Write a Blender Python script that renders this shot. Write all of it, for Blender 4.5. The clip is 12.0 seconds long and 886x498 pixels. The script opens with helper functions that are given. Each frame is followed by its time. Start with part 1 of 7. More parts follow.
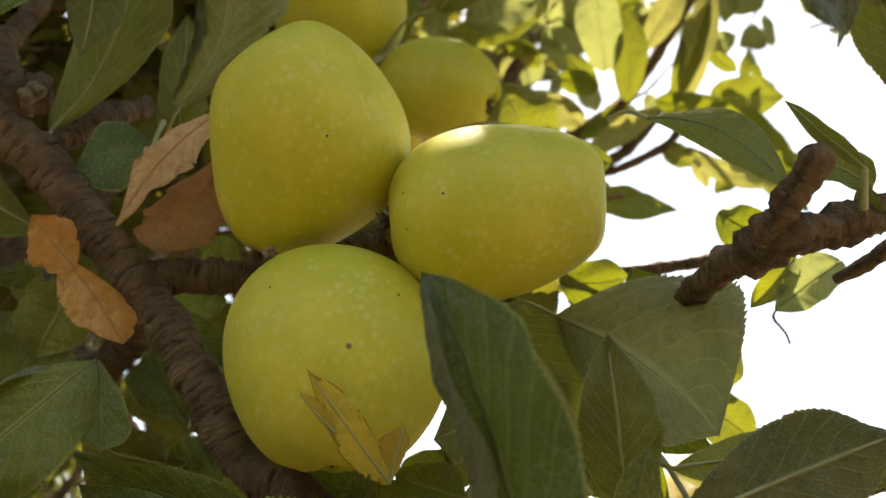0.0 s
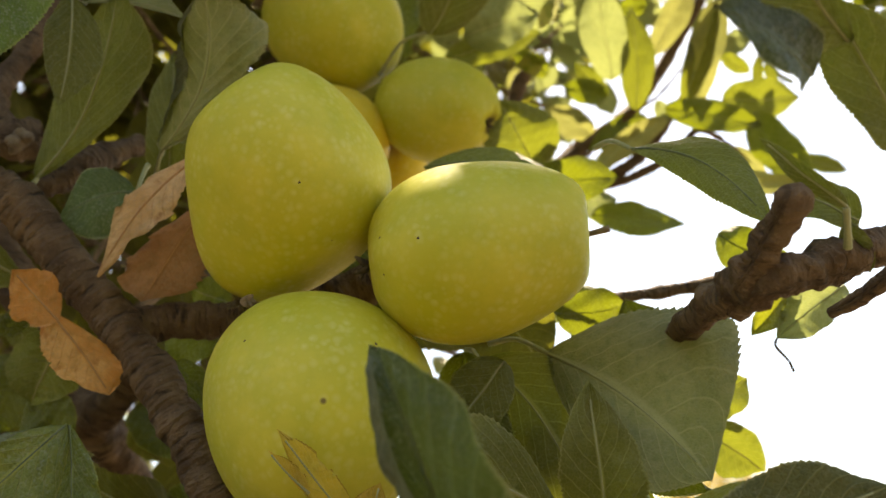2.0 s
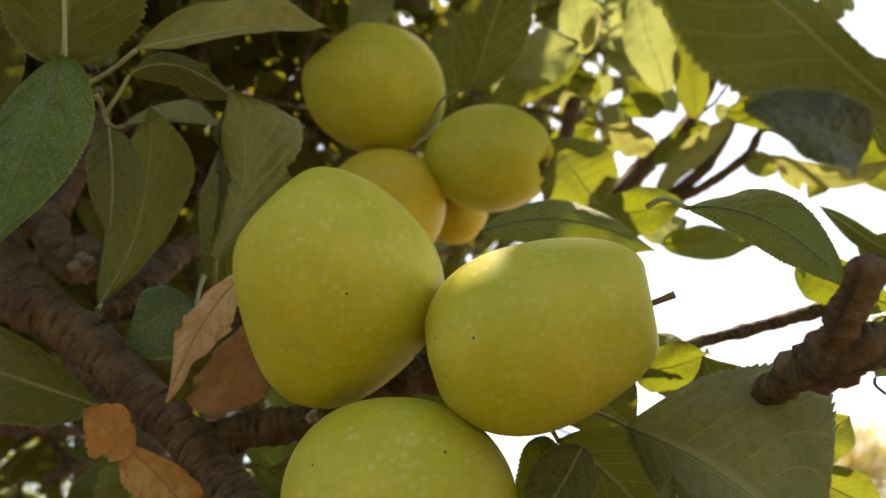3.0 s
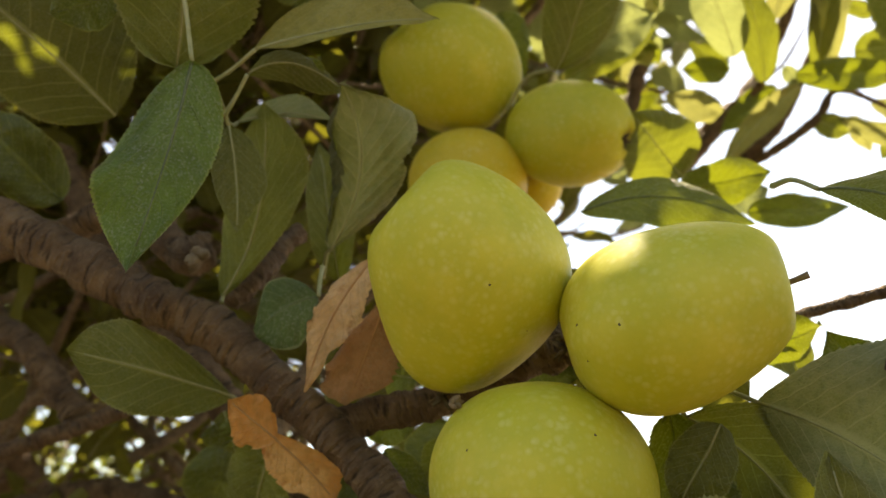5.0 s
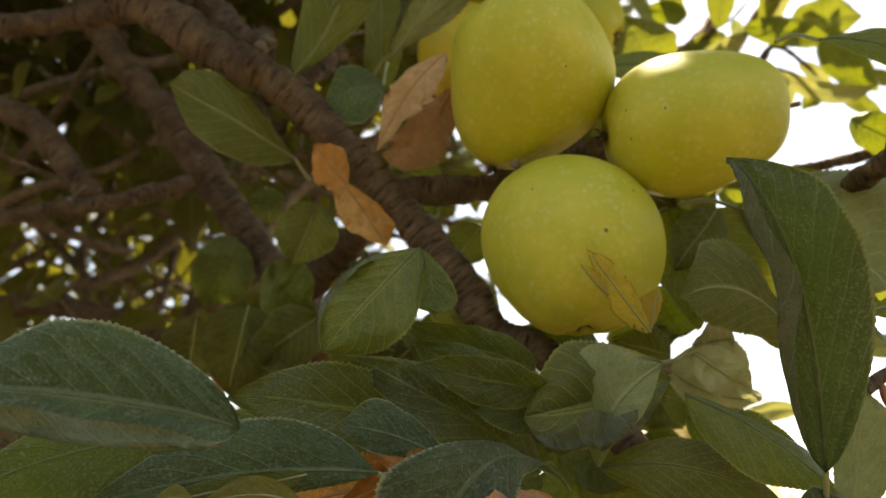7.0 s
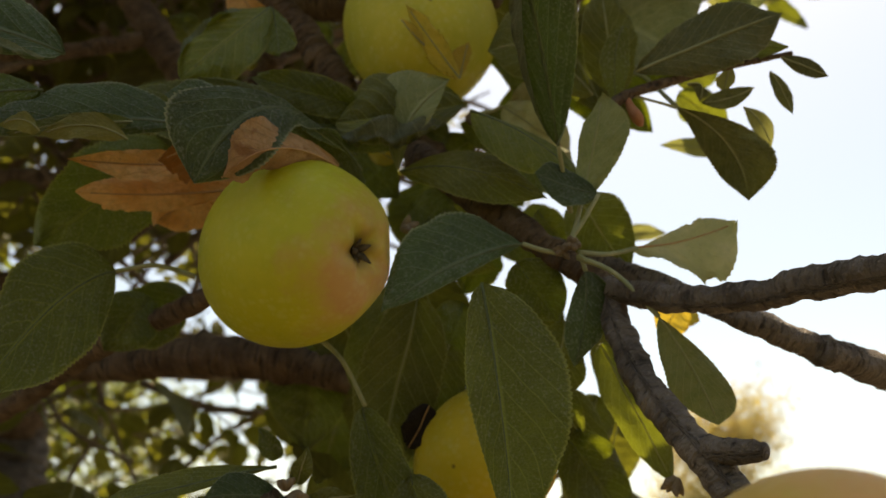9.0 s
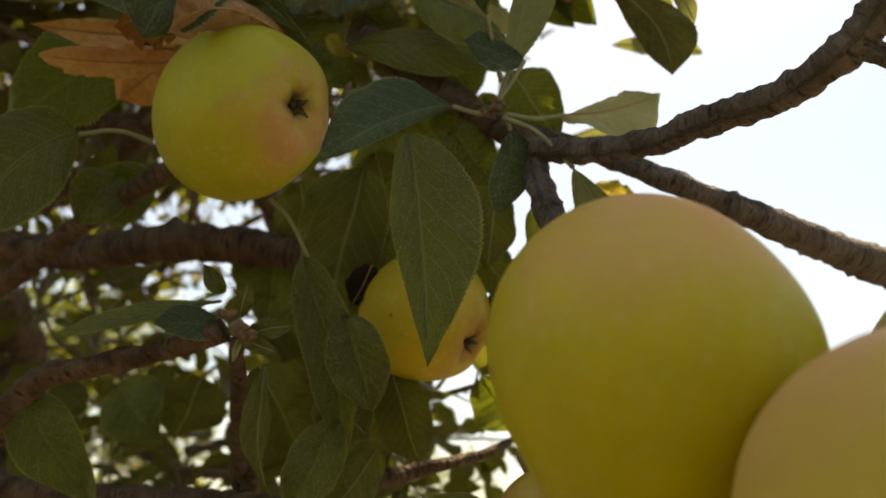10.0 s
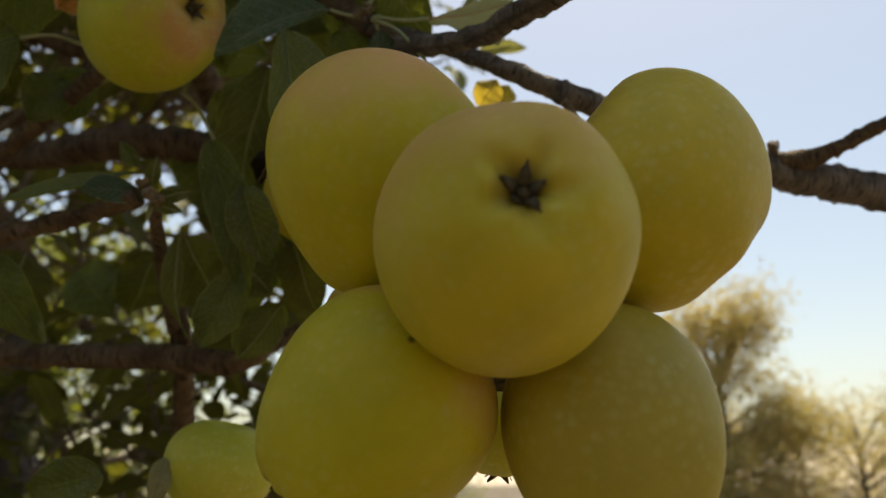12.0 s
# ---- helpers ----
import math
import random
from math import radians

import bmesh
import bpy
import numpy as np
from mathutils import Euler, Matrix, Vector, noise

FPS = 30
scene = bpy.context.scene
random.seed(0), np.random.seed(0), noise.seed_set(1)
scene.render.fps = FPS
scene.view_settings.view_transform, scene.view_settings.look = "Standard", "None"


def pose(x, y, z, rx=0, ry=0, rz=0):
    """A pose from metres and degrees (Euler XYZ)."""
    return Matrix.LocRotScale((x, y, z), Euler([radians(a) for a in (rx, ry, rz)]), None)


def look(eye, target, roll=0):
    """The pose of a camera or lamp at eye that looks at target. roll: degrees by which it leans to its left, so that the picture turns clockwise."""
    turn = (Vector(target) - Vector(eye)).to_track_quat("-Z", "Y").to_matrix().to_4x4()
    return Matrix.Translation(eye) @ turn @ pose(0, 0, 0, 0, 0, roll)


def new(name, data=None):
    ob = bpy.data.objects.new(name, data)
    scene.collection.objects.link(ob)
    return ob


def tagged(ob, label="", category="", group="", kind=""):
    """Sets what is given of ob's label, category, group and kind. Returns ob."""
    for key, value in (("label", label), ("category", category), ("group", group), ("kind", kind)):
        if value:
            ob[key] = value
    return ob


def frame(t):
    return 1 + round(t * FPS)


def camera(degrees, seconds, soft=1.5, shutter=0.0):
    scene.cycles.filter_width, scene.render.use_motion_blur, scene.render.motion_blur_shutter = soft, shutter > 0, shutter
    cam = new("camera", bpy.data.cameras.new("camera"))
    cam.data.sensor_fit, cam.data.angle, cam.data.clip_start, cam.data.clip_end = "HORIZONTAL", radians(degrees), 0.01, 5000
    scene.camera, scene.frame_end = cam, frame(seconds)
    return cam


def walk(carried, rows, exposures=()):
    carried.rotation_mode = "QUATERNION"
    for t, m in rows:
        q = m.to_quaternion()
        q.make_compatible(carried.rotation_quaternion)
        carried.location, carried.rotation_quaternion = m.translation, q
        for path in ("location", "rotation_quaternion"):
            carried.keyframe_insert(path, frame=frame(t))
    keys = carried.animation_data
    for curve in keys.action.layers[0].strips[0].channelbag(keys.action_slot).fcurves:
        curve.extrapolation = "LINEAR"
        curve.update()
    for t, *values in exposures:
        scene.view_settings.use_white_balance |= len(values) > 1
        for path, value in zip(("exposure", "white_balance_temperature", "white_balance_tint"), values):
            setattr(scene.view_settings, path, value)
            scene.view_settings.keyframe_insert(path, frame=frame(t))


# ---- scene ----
cam = camera(54.0, 12.0, soft=1.5)
cam.data.dof.use_dof = True
cam.data.dof.focus_distance = 0.285
cam.data.dof.aperture_fstop = 14.0

# seconds, eye, target, roll
PATH = [
    (0, (-0.0864, 0.1630, 1.8378), (-0.0519, 0.6142, 2.0503), -0.20),
    (0.5, (-0.0830, 0.1640, 1.8369), (-0.0527, 0.6184, 2.0434), 0.39),
    (1, (-0.0834, 0.1633, 1.8393), (-0.0574, 0.6197, 2.0419), 0.63),
    (1.5, (-0.0753, 0.1650, 1.8470), (-0.0505, 0.6202, 2.0522), 0.14),
    (2, (-0.0668, 0.1623, 1.8552), (-0.0512, 0.6147, 2.0675), -1.20),
    (2.5, (-0.0594, 0.1541, 1.8696), (-0.0669, 0.6048, 2.0860), -3.86),
    (2.7, (-0.0570, 0.1603, 1.8766), (-0.0777, 0.6096, 2.0951), -4.82),
    (4.3, (-0.0472, 0.1477, 1.9068), (-0.0846, 0.5961, 2.1248), -9.46),
    (4.5, (-0.0578, 0.1467, 1.9061), (-0.0993, 0.5976, 2.1181), -9.22),
    (5, (-0.0916, 0.1410, 1.8961), (-0.1400, 0.5962, 2.0973), -7.63),
    (5.5, (-0.1212, 0.1258, 1.8763), (-0.1373, 0.5832, 2.0776), -6.46),
    (6, (-0.1394, 0.1076, 1.8494), (-0.1211, 0.5688, 2.0415), -5.05),
    (6.5, (-0.1839, 0.1059, 1.8169), (-0.1625, 0.5685, 2.0055), -3.26),
    (7, (-0.1828, 0.1016, 1.7933), (-0.1579, 0.5670, 1.9744), -2.29),
    (7.2, (-0.1783, 0.0973, 1.7811), (-0.1533, 0.5632, 1.9608), -2.02),
    (8.8, (-0.1034, 0.0795, 1.6653), (-0.0960, 0.5414, 1.8564), -0.20),
    (9, (-0.0949, 0.0776, 1.6556), (-0.0891, 0.5427, 1.8391), -0.03),
    (9.5, (-0.0799, 0.0686, 1.6335), (-0.0754, 0.5376, 1.8066), 0.22),
    (10, (-0.0634, 0.0660, 1.6036), (-0.0620, 0.5384, 1.7673), 0.42),
    (10.5, (-0.0441, 0.0513, 1.5890), (-0.0462, 0.5268, 1.7436), 0.60),
    (11, (-0.0356, 0.0367, 1.5745), (-0.0409, 0.5146, 1.7213), 0.42),
    (11.5, (-0.0201, 0.0185, 1.5665), (-0.0240, 0.4989, 1.7050), 0.46),
    (12, (0.0000, 0.0000, 1.5500), (-0.0000, 0.4830, 1.6794), -0.00),
]
STOPS = [(0.0, 1.4), (0.15, 1.4), (0.5, 2.6), (1.0, 2.75), (1.4, 3.0), (1.6, 3.0), (1.9, 1.85), (2.2, 1.3), (2.7, 1.22), (4.3, 1.6),
         (5.0, 1.5), (6.0, 1.2), (6.6, 1.22), (7.0, 1.45), (7.2, 1.42), (8.8, 0.62), (9.5, 0.63), (10.3, 0.7), (11.0, 0.62), (12.0, 0.16)]
walk(cam, [(t, look(e, g, r)) for t, e, g, r in PATH], [(t, s + 0.36, np.interp(t, (0, 7, 9, 11, 12), (8300, 8600, 8700, 8700, 7800)), np.interp(t, (11, 12), (9, 7.5))) for t, s in STOPS])

# ---- light ----
SUN_EL, SUN_AZ = radians(70), radians(12)   # azimuth from +y towards +x
world = bpy.data.worlds.new("sky")
scene.world = world
world.use_nodes = True
wn = world.node_tree
bg = wn.nodes["Background"]
sky = wn.nodes.new("ShaderNodeTexSky")
sky.sky_type = "NISHITA"
sky.sun_disc = False
sky.sun_elevation, sky.sun_rotation = SUN_EL, SUN_AZ
sky.dust_density, sky.ozone_density = 2.0, 0.1
wn.links.new(sky.outputs[0], bg.inputs[0])
bg.inputs[1].default_value = 0.125
sun = new("sun", bpy.data.lights.new("sun", "SUN"))
sun.data.energy, sun.data.angle, sun.data.color = 5.0, radians(0.5), (1.0, 0.93, 0.82)
SUN_WAY = Vector((math.sin(SUN_AZ) * math.cos(SUN_EL), math.cos(SUN_AZ) * math.cos(SUN_EL), math.sin(SUN_EL)))
sun.matrix_world = look(SUN_WAY * 30, (0, 0, 0))
scene.view_settings.exposure = 0.0


# ---- materials ----
def shader(name):
    m = bpy.data.materials.new(name)
    m.use_nodes = True
    m.node_tree.nodes.clear()
    return m, m.node_tree


def node(tree, kind, **values):
    n = tree.nodes.new(kind)
    for k, v in values.items():
        n.inputs[k.replace("_", " ")].default_value = v
    return n


def ramp(tree, source, stops):
    n = tree.nodes.new("ShaderNodeValToRGB")
    e = n.color_ramp.elements
    while len(e) > len(stops):
        e.remove(e[-1])
    while len(e) < len(stops):
        e.new(1.0)
    for el, (at, c) in zip(e, stops):
        el.position = at
        el.color = (*c, 1) if len(c) == 3 else c
    tree.links.new(source, n.inputs[0])
    return n.outputs[0]


def grey(v):
    return (v, v, v)


def mixed(tree, a, b, fac, mode="MIX"):
    n = tree.nodes.new("ShaderNodeMix")
    n.data_type, n.blend_type = "RGBA", mode
    for sock, v in ((n.inputs[0], fac), (n.inputs[6], a), (n.inputs[7], b)):
        if isinstance(v, (int, float)):
            sock.default_value = v
        elif isinstance(v, tuple):
            sock.default_value = (*v, 1)
        else:
            tree.links.new(v, sock)
    return n.outputs[2]


def calc(tree, op, a, b=0.0, c=None):
    n = tree.nodes.new("ShaderNodeMath")
    n.operation = op
    for i, v in enumerate((a, b, c)):
        if v is None:
            continue
        if isinstance(v, (int, float)):
            n.inputs[i].default_value = v
        else:
            tree.links.new(v, n.inputs[i])
    return n.outputs[0]


def leaf_material(name, main, other, vein, through_colour, sheer=0.45, rough=0.45, dust=0.0, blotch=None, margin=None, edge=None, gloss=0.22):
    """Blade with a midrib and side veins laid out along the leaf, grain, blotches and light that passes through."""
    m, t = shader(name)
    uv = t.nodes.new("ShaderNodeUVMap")
    sep = t.nodes.new("ShaderNodeSeparateXYZ")
    t.links.new(uv.outputs[0], sep.inputs[0])
    u, v = sep.outputs[0], sep.outputs[1]
    au = calc(t, "ABSOLUTE", calc(t, "SUBTRACT", u, 0.5))
    wob = node(t, "ShaderNodeTexNoise", Scale=5.0)
    t.links.new(uv.outputs[0], wob.inputs[0])
    phase = calc(t, "ADD", calc(t, "SUBTRACT", v, calc(t, "MULTIPLY", au, 0.62)), calc(t, "MULTIPLY", wob.outputs[0], 0.05))
    saw = calc(t, "ABSOLUTE", calc(t, "SUBTRACT", calc(t, "FRACT", calc(t, "MULTIPLY", phase, 8.5)), 0.5))
    side = ramp(t, saw, [(0.0, grey(1)), (0.07, grey(0.0))])
    rib = ramp(t, au, [(0.0, grey(1)), (0.018, grey(1)), (0.035, grey(0.0))])
    veins = calc(t, "MAXIMUM", rib, calc(t, "MULTIPLY", side, 0.8))
    geo = t.nodes.new("ShaderNodeNewGeometry")
    info = t.nodes.new("ShaderNodeObjectInfo")
    rnd = calc(t, "FRACT", calc(t, "ADD", geo.outputs["Random Per Island"], info.outputs["Random"]))
    co = t.nodes.new("ShaderNodeTexCoord")
    big = node(t, "ShaderNodeTexNoise", Scale=55.0, Detail=3.0)
    t.links.new(co.outputs["Object"], big.inputs[0])
    fine = node(t, "ShaderNodeTexNoise", Scale=900.0, Detail=2.0)
    t.links.new(co.outputs["Object"], fine.inputs[0])
    cells = node(t, "ShaderNodeTexVoronoi", Scale=650.0)
    cells.feature = "DISTANCE_TO_EDGE"
    t.links.new(co.outputs["Object"], cells.inputs[0])
    col = mixed(t, main, other, ramp(t, big.outputs[0], [(0.42, grey(0)), (0.58, grey(1))]))
    pore = node(t, "ShaderNodeTexNoise", Scale=260.0, Detail=4.0, Roughness=0.65)
    t.links.new(co.outputs["Object"], pore.inputs[0])
    col = mixed(t, col, tuple(c * k for c, k in zip(main, (0.55, 0.66, 0.6))), ramp(t, pore.outputs[0], [(0.45, grey(0)), (0.72, grey(0.75))]))
    net = ramp(t, cells.outputs[0], [(0.0, grey(1)), (0.09, grey(0))])
    col = mixed(t, col, vein, calc(t, "MULTIPLY", net, 0.22))
    hue = t.nodes.new("ShaderNodeHueSaturation")
    t.links.new(calc(t, "ADD", 0.485, calc(t, "MULTIPLY", rnd, 0.03)), hue.inputs["Hue"])
    t.links.new(calc(t, "ADD", 0.72, calc(t, "MULTIPLY", rnd, 0.56)), hue.inputs["Value"])
    t.links.new(col, hue.inputs["Color"])
    drift = node(t, "ShaderNodeTexNoise", Scale=38.0, Detail=5.0, Roughness=0.6)
    t.links.new(co.outputs["Object"], drift.inputs[0])
    grit = calc(t, "MULTIPLY", ramp(t, fine.outputs[0], [(0.52, grey(0)), (0.66, grey(min(1.0, 2.6 * dust)))]), ramp(t, drift.outputs[0], [(0.35, grey(0.25)), (0.65, grey(1))]))
    col = mixed(t, hue.outputs[0], (0.36, 0.36, 0.30), grit)
    film = ramp(t, drift.outputs[0], [(0.45, grey(0)), (0.75, grey(0.6 * dust))])
    col = mixed(t, col, (0.20, 0.21, 0.17), film)
    if blotch:
        spots = node(t, "ShaderNodeTexNoise", Scale=120.0, Detail=4.0)
        t.links.new(co.outputs["Object"], spots.inputs[0])
        col = mixed(t, col, blotch, ramp(t, spots.outputs[0], [(0.62, grey(0)), (0.7, grey(0.8))]))
    col = mixed(t, col, vein, calc(t, "MULTIPLY", veins, 0.7))
    if margin:
        ragged = calc(t, "ADD", au, calc(t, "MULTIPLY", calc(t, "SUBTRACT", wob.outputs[0], 0.5), 0.12))
        col = mixed(t, col, margin, ramp(t, ragged, [(0.45, grey(0)), (0.48, grey(0.9))]))
    if edge:
        col = mixed(t, col, edge, ramp(t, au, [(0.470, grey(0)), (0.490, grey(0.8))]))
    bump = node(t, "ShaderNodeBump", Strength=0.85, Distance=0.0015)
    relief = calc(t, "ADD", calc(t, "MULTIPLY", veins, 0.3), calc(t, "ADD", calc(t, "MULTIPLY", pore.outputs[0], 0.9), calc(t, "MULTIPLY", ramp(t, cells.outputs[0], [(0.0, grey(0)), (0.25, grey(1))]), 0.12)))
    t.links.new(relief, bump.inputs["Height"])
    p = node(t, "ShaderNodeBsdfPrincipled", Roughness=rough)
    p.inputs["Specular IOR Level"].default_value = gloss
    p.inputs["Sheen Weight"].default_value = 0.4 * dust
    p.inputs["Sheen Roughness"].default_value = 0.5
    t.links.new(col, p.inputs["Base Color"])
    t.links.new(bump.outputs[0], p.inputs["Normal"])
    tr = t.nodes.new("ShaderNodeBsdfTranslucent")
    t.links.new(mixed(t, through_colour, mixed(t, through_colour, grey(0.9), 1.0, "MULTIPLY"), big.outputs[0]), tr.inputs[0])
    mix = t.nodes.new("ShaderNodeMixShader")
    mix.inputs[0].default_value = sheer
    t.links.new(p.outputs[0], mix.inputs[1])
    t.links.new(tr.outputs[0], mix.inputs[2])
    out = t.nodes.new("ShaderNodeOutputMaterial")
    t.links.new(mix.outputs[0], out.inputs[0])
    return m


def apple_material(name, green, yellow, blush, blush_amount, dots=1.0, crown=False, stalk_russet=False):
    m, t = shader(name)
    co = t.nodes.new("ShaderNodeTexCoord")
    ob = co.outputs["Object"]
    sep = t.nodes.new("ShaderNodeSeparateXYZ")
    t.links.new(ob, sep.inputs[0])
    big = node(t, "ShaderNodeTexNoise", Scale=22.0, Detail=3.0)
    t.links.new(ob, big.inputs[0])
    col = mixed(t, green, yellow, ramp(t, big.outputs[0], [(0.35, grey(0)), (0.65, grey(1))]))
    patch = node(t, "ShaderNodeTexNoise", Scale=75.0, Detail=4.0, Roughness=0.6)
    t.links.new(ob, patch.inputs[0])
    col = mixed(t, col, tuple(c * k for c, k in zip(green, (0.74, 0.86, 0.9))), ramp(t, patch.outputs[0], [(0.42, grey(0)), (0.68, grey(0.4))]))
    # pink cheek on the side that faced the sun (+x of the fruit)
    cheek = calc(t, "ADD", calc(t, "MULTIPLY", sep.outputs[2 if crown else 0], -22.0 if crown < 0 else 26.0), calc(t, "MULTIPLY", calc(t, "SUBTRACT", calc(t, "ADD", calc(t, "MULTIPLY", big.outputs[0], 0.5), calc(t, "MULTIPLY", patch.outputs[0], 0.5)), 0.5), 1.6))
    col = mixed(t, col, blush, calc(t, "MULTIPLY", ramp(t, cheek, [(0.58, grey(0)), (1.0, grey(1))] if crown < 0 else [(0.32, grey(0)), (1.0, grey(1))] if crown else [(0.05, grey(0.1)), (0.85, grey(1))]), blush_amount))
    # pale lenticels of two sizes
    wob = node(t, "ShaderNodeTexNoise", Scale=60.0)
    t.links.new(ob, wob.inputs[0])
    for scale, size, much, gate in ((255.0, 0.5, 0.24, 0.15), (400.0, 0.45, 0.15, 0.30)):
        vo = node(t, "ShaderNodeTexVoronoi", Scale=scale, Randomness=0.9)
        t.links.new(ob, vo.inputs[0])
        pick = t.nodes.new("ShaderNodeSeparateColor")
        t.links.new(vo.outputs["Color"], pick.inputs[0])
        on = calc(t, "GREATER_THAN", pick.outputs[0], gate)
        dot = calc(t, "MULTIPLY", ramp(t, vo.outputs["Distance"], [(size * 0.30, grey(1)), (size * 1.0, grey(0))]), on)
        dot = calc(t, "MULTIPLY", dot, ramp(t, wob.outputs[0], [(0.35, grey(0.25)), (0.65, grey(1))]))
        col = mixed(t, col, (0.72, 0.69, 0.32), calc(t, "MULTIPLY", dot, much * dots))
    # a few dark scars
    vo = node(t, "ShaderNodeTexVoronoi", Scale=62.0, Randomness=1.0)
    t.links.new(ob, vo.inputs[0])
    pick = t.nodes.new("ShaderNodeSeparateColor")
    t.links.new(vo.outputs["Color"], pick.inputs[0])
    dot = calc(t, "MULTIPLY", ramp(t, vo.outputs["Distance"], [(0.035, grey(1)), (0.085, grey(0))]), calc(t, "GREATER_THAN", pick.outputs[1], 0.74 if dots > 0.9 else 0.92))
    col = mixed(t, col, (0.09, 0.05, 0.02), calc(t, "MULTIPLY", dot, 0.85))
    # russet in the two hollows
    rad = calc(t, "SQRT", calc(t, "ADD", calc(t, "POWER", sep.outputs[0], 2.0), calc(t, "POWER", sep.outputs[1], 2.0)))
    rus = calc(t, "ADD", calc(t, "MULTIPLY", rad, 0.34 if stalk_russet else 1.0), calc(t, "MULTIPLY", calc(t, "SUBTRACT", wob.outputs[0], 0.5), 0.008))
    rust = ramp(t, rus, [(0.0025, grey(0.9)), (0.0048, grey(0.4)), (0.0085, grey(0.0))])
    if not stalk_russet:
        rust = calc(t, "MULTIPLY", rust, calc(t, "LESS_THAN", sep.outputs[2], 0.0))
    col = mixed(t, col, (0.24, 0.085, 0.035) if stalk_russet else (0.16, 0.085, 0.03), rust)
    fine = node(t, "ShaderNodeTexNoise", Scale=700.0, Detail=3.0)
    t.links.new(ob, fine.inputs[0])
    bump = node(t, "ShaderNodeBump", Strength=0.12, Distance=0.0004)
    t.links.new(fine.outputs[0], bump.inputs["Height"])
    p = node(t, "ShaderNodeBsdfPrincipled", Roughness=0.42)
    p.inputs["Specular IOR Level"].default_value = 0.32
    t.links.new(ramp(t, fine.outputs[0], [(0.3, grey(0.46)), (0.7, grey(0.62))]), p.inputs["Roughness"])
    p.inputs["Subsurface Weight"].default_value = 0.12
    p.inputs["Subsurface Radius"].default_value = (1.0, 0.8, 0.2)
    p.inputs["Subsurface Scale"].default_value = 0.004
    t.links.new(col, p.inputs["Base Color"])
    t.links.new(bump.outputs[0], p.inputs["Normal"])
    out = t.nodes.new("ShaderNodeOutputMaterial")
    t.links.new(p.outputs[0], out.inputs[0])
    return m


def bark_material(name, dark, light, scale=1.0):
    m, t = shader(name)
    uv = t.nodes.new("ShaderNodeUVMap")
    co = t.nodes.new("ShaderNodeTexCoord")
    sep = t.nodes.new("ShaderNodeSeparateXYZ")
    t.links.new(uv.outputs[0], sep.inputs[0])
    big = node(t, "ShaderNodeTexNoise", Scale=70.0 * scale, Detail=5.0, Roughness=0.6)
    t.links.new(co.outputs["Object"], big.inputs[0])
    fine = node(t, "ShaderNodeTexNoise", Scale=450.0 * scale, Detail=4.0, Roughness=0.65)
    t.links.new(co.outputs["Object"], fine.inputs[0])
    # rings run round the wood: noise stretched across it
    mp = t.nodes.new("ShaderNodeMapping")
    mp.inputs["Scale"].default_value = (4.0, 330.0 * scale, 1.0)
    t.links.new(uv.outputs[0], mp.inputs[0])
    ring = node(t, "ShaderNodeTexNoise", Scale=1.0, Detail=3.0)
    t.links.new(mp.outputs[0], ring.inputs[0])
    col = mixed(t, dark, light, ramp(t, big.outputs[0], [(0.35, grey(0)), (0.7, grey(1))]))
    col = mixed(t, col, tuple(0.35 * c for c in dark), ramp(t, ring.outputs[0], [(0.32, grey(0.9)), (0.45, grey(0.0))]))
    col = mixed(t, col, tuple(min(1, 1.5 * c) for c in light), ramp(t, fine.outputs[0], [(0.58, grey(0)), (0.75, grey(0.5))]))
    bump = node(t, "ShaderNodeBump", Strength=1.0, Distance=0.005 / scale)
    h = calc(t, "ADD", calc(t, "MULTIPLY", ring.outputs[0], 1.0), calc(t, "ADD", calc(t, "MULTIPLY", big.outputs[0], 0.7), calc(t, "MULTIPLY", fine.outputs[0], 0.35)))
    t.links.new(h, bump.inputs["Height"])
    p = node(t, "ShaderNodeBsdfPrincipled", Roughness=0.78)
    p.inputs["Specular IOR Level"].default_value = 0.25
    t.links.new(col, p.inputs["Base Color"])
    t.links.new(bump.outputs[0], p.inputs["Normal"])
    out = t.nodes.new("ShaderNodeOutputMaterial")
    t.links.new(p.outputs[0], out.inputs[0])
    return m


def plain_material(name, a, b, scale, rough=0.8, bump_m=0.0, detail=4.0):
    m, t = shader(name)
    co = t.nodes.new("ShaderNodeTexCoord")
    n1 = node(t, "ShaderNodeTexNoise", Scale=scale, Detail=detail)
    t.links.new(co.outputs["Object"], n1.inputs[0])
    n2 = node(t, "ShaderNodeTexNoise", Scale=scale * 9, Detail=3.0)
    t.links.new(co.outputs["Object"], n2.inputs[0])
    both = calc(t, "ADD", calc(t, "MULTIPLY", n1.outputs[0], 0.6), calc(t, "MULTIPLY", n2.outputs[0], 0.4))
    p = node(t, "ShaderNodeBsdfPrincipled", Roughness=rough)
    t.links.new(ramp(t, both, [(0.35, a), (0.65, b)]), p.inputs["Base Color"])
    if bump_m:
        bp = node(t, "ShaderNodeBump", Strength=0.8, Distance=bump_m)
        t.links.new(both, bp.inputs["Height"])
        t.links.new(bp.outputs[0], p.inputs["Normal"])
    out = t.nodes.new("ShaderNodeOutputMaterial")
    t.links.new(p.outputs[0], out.inputs[0])
    return m


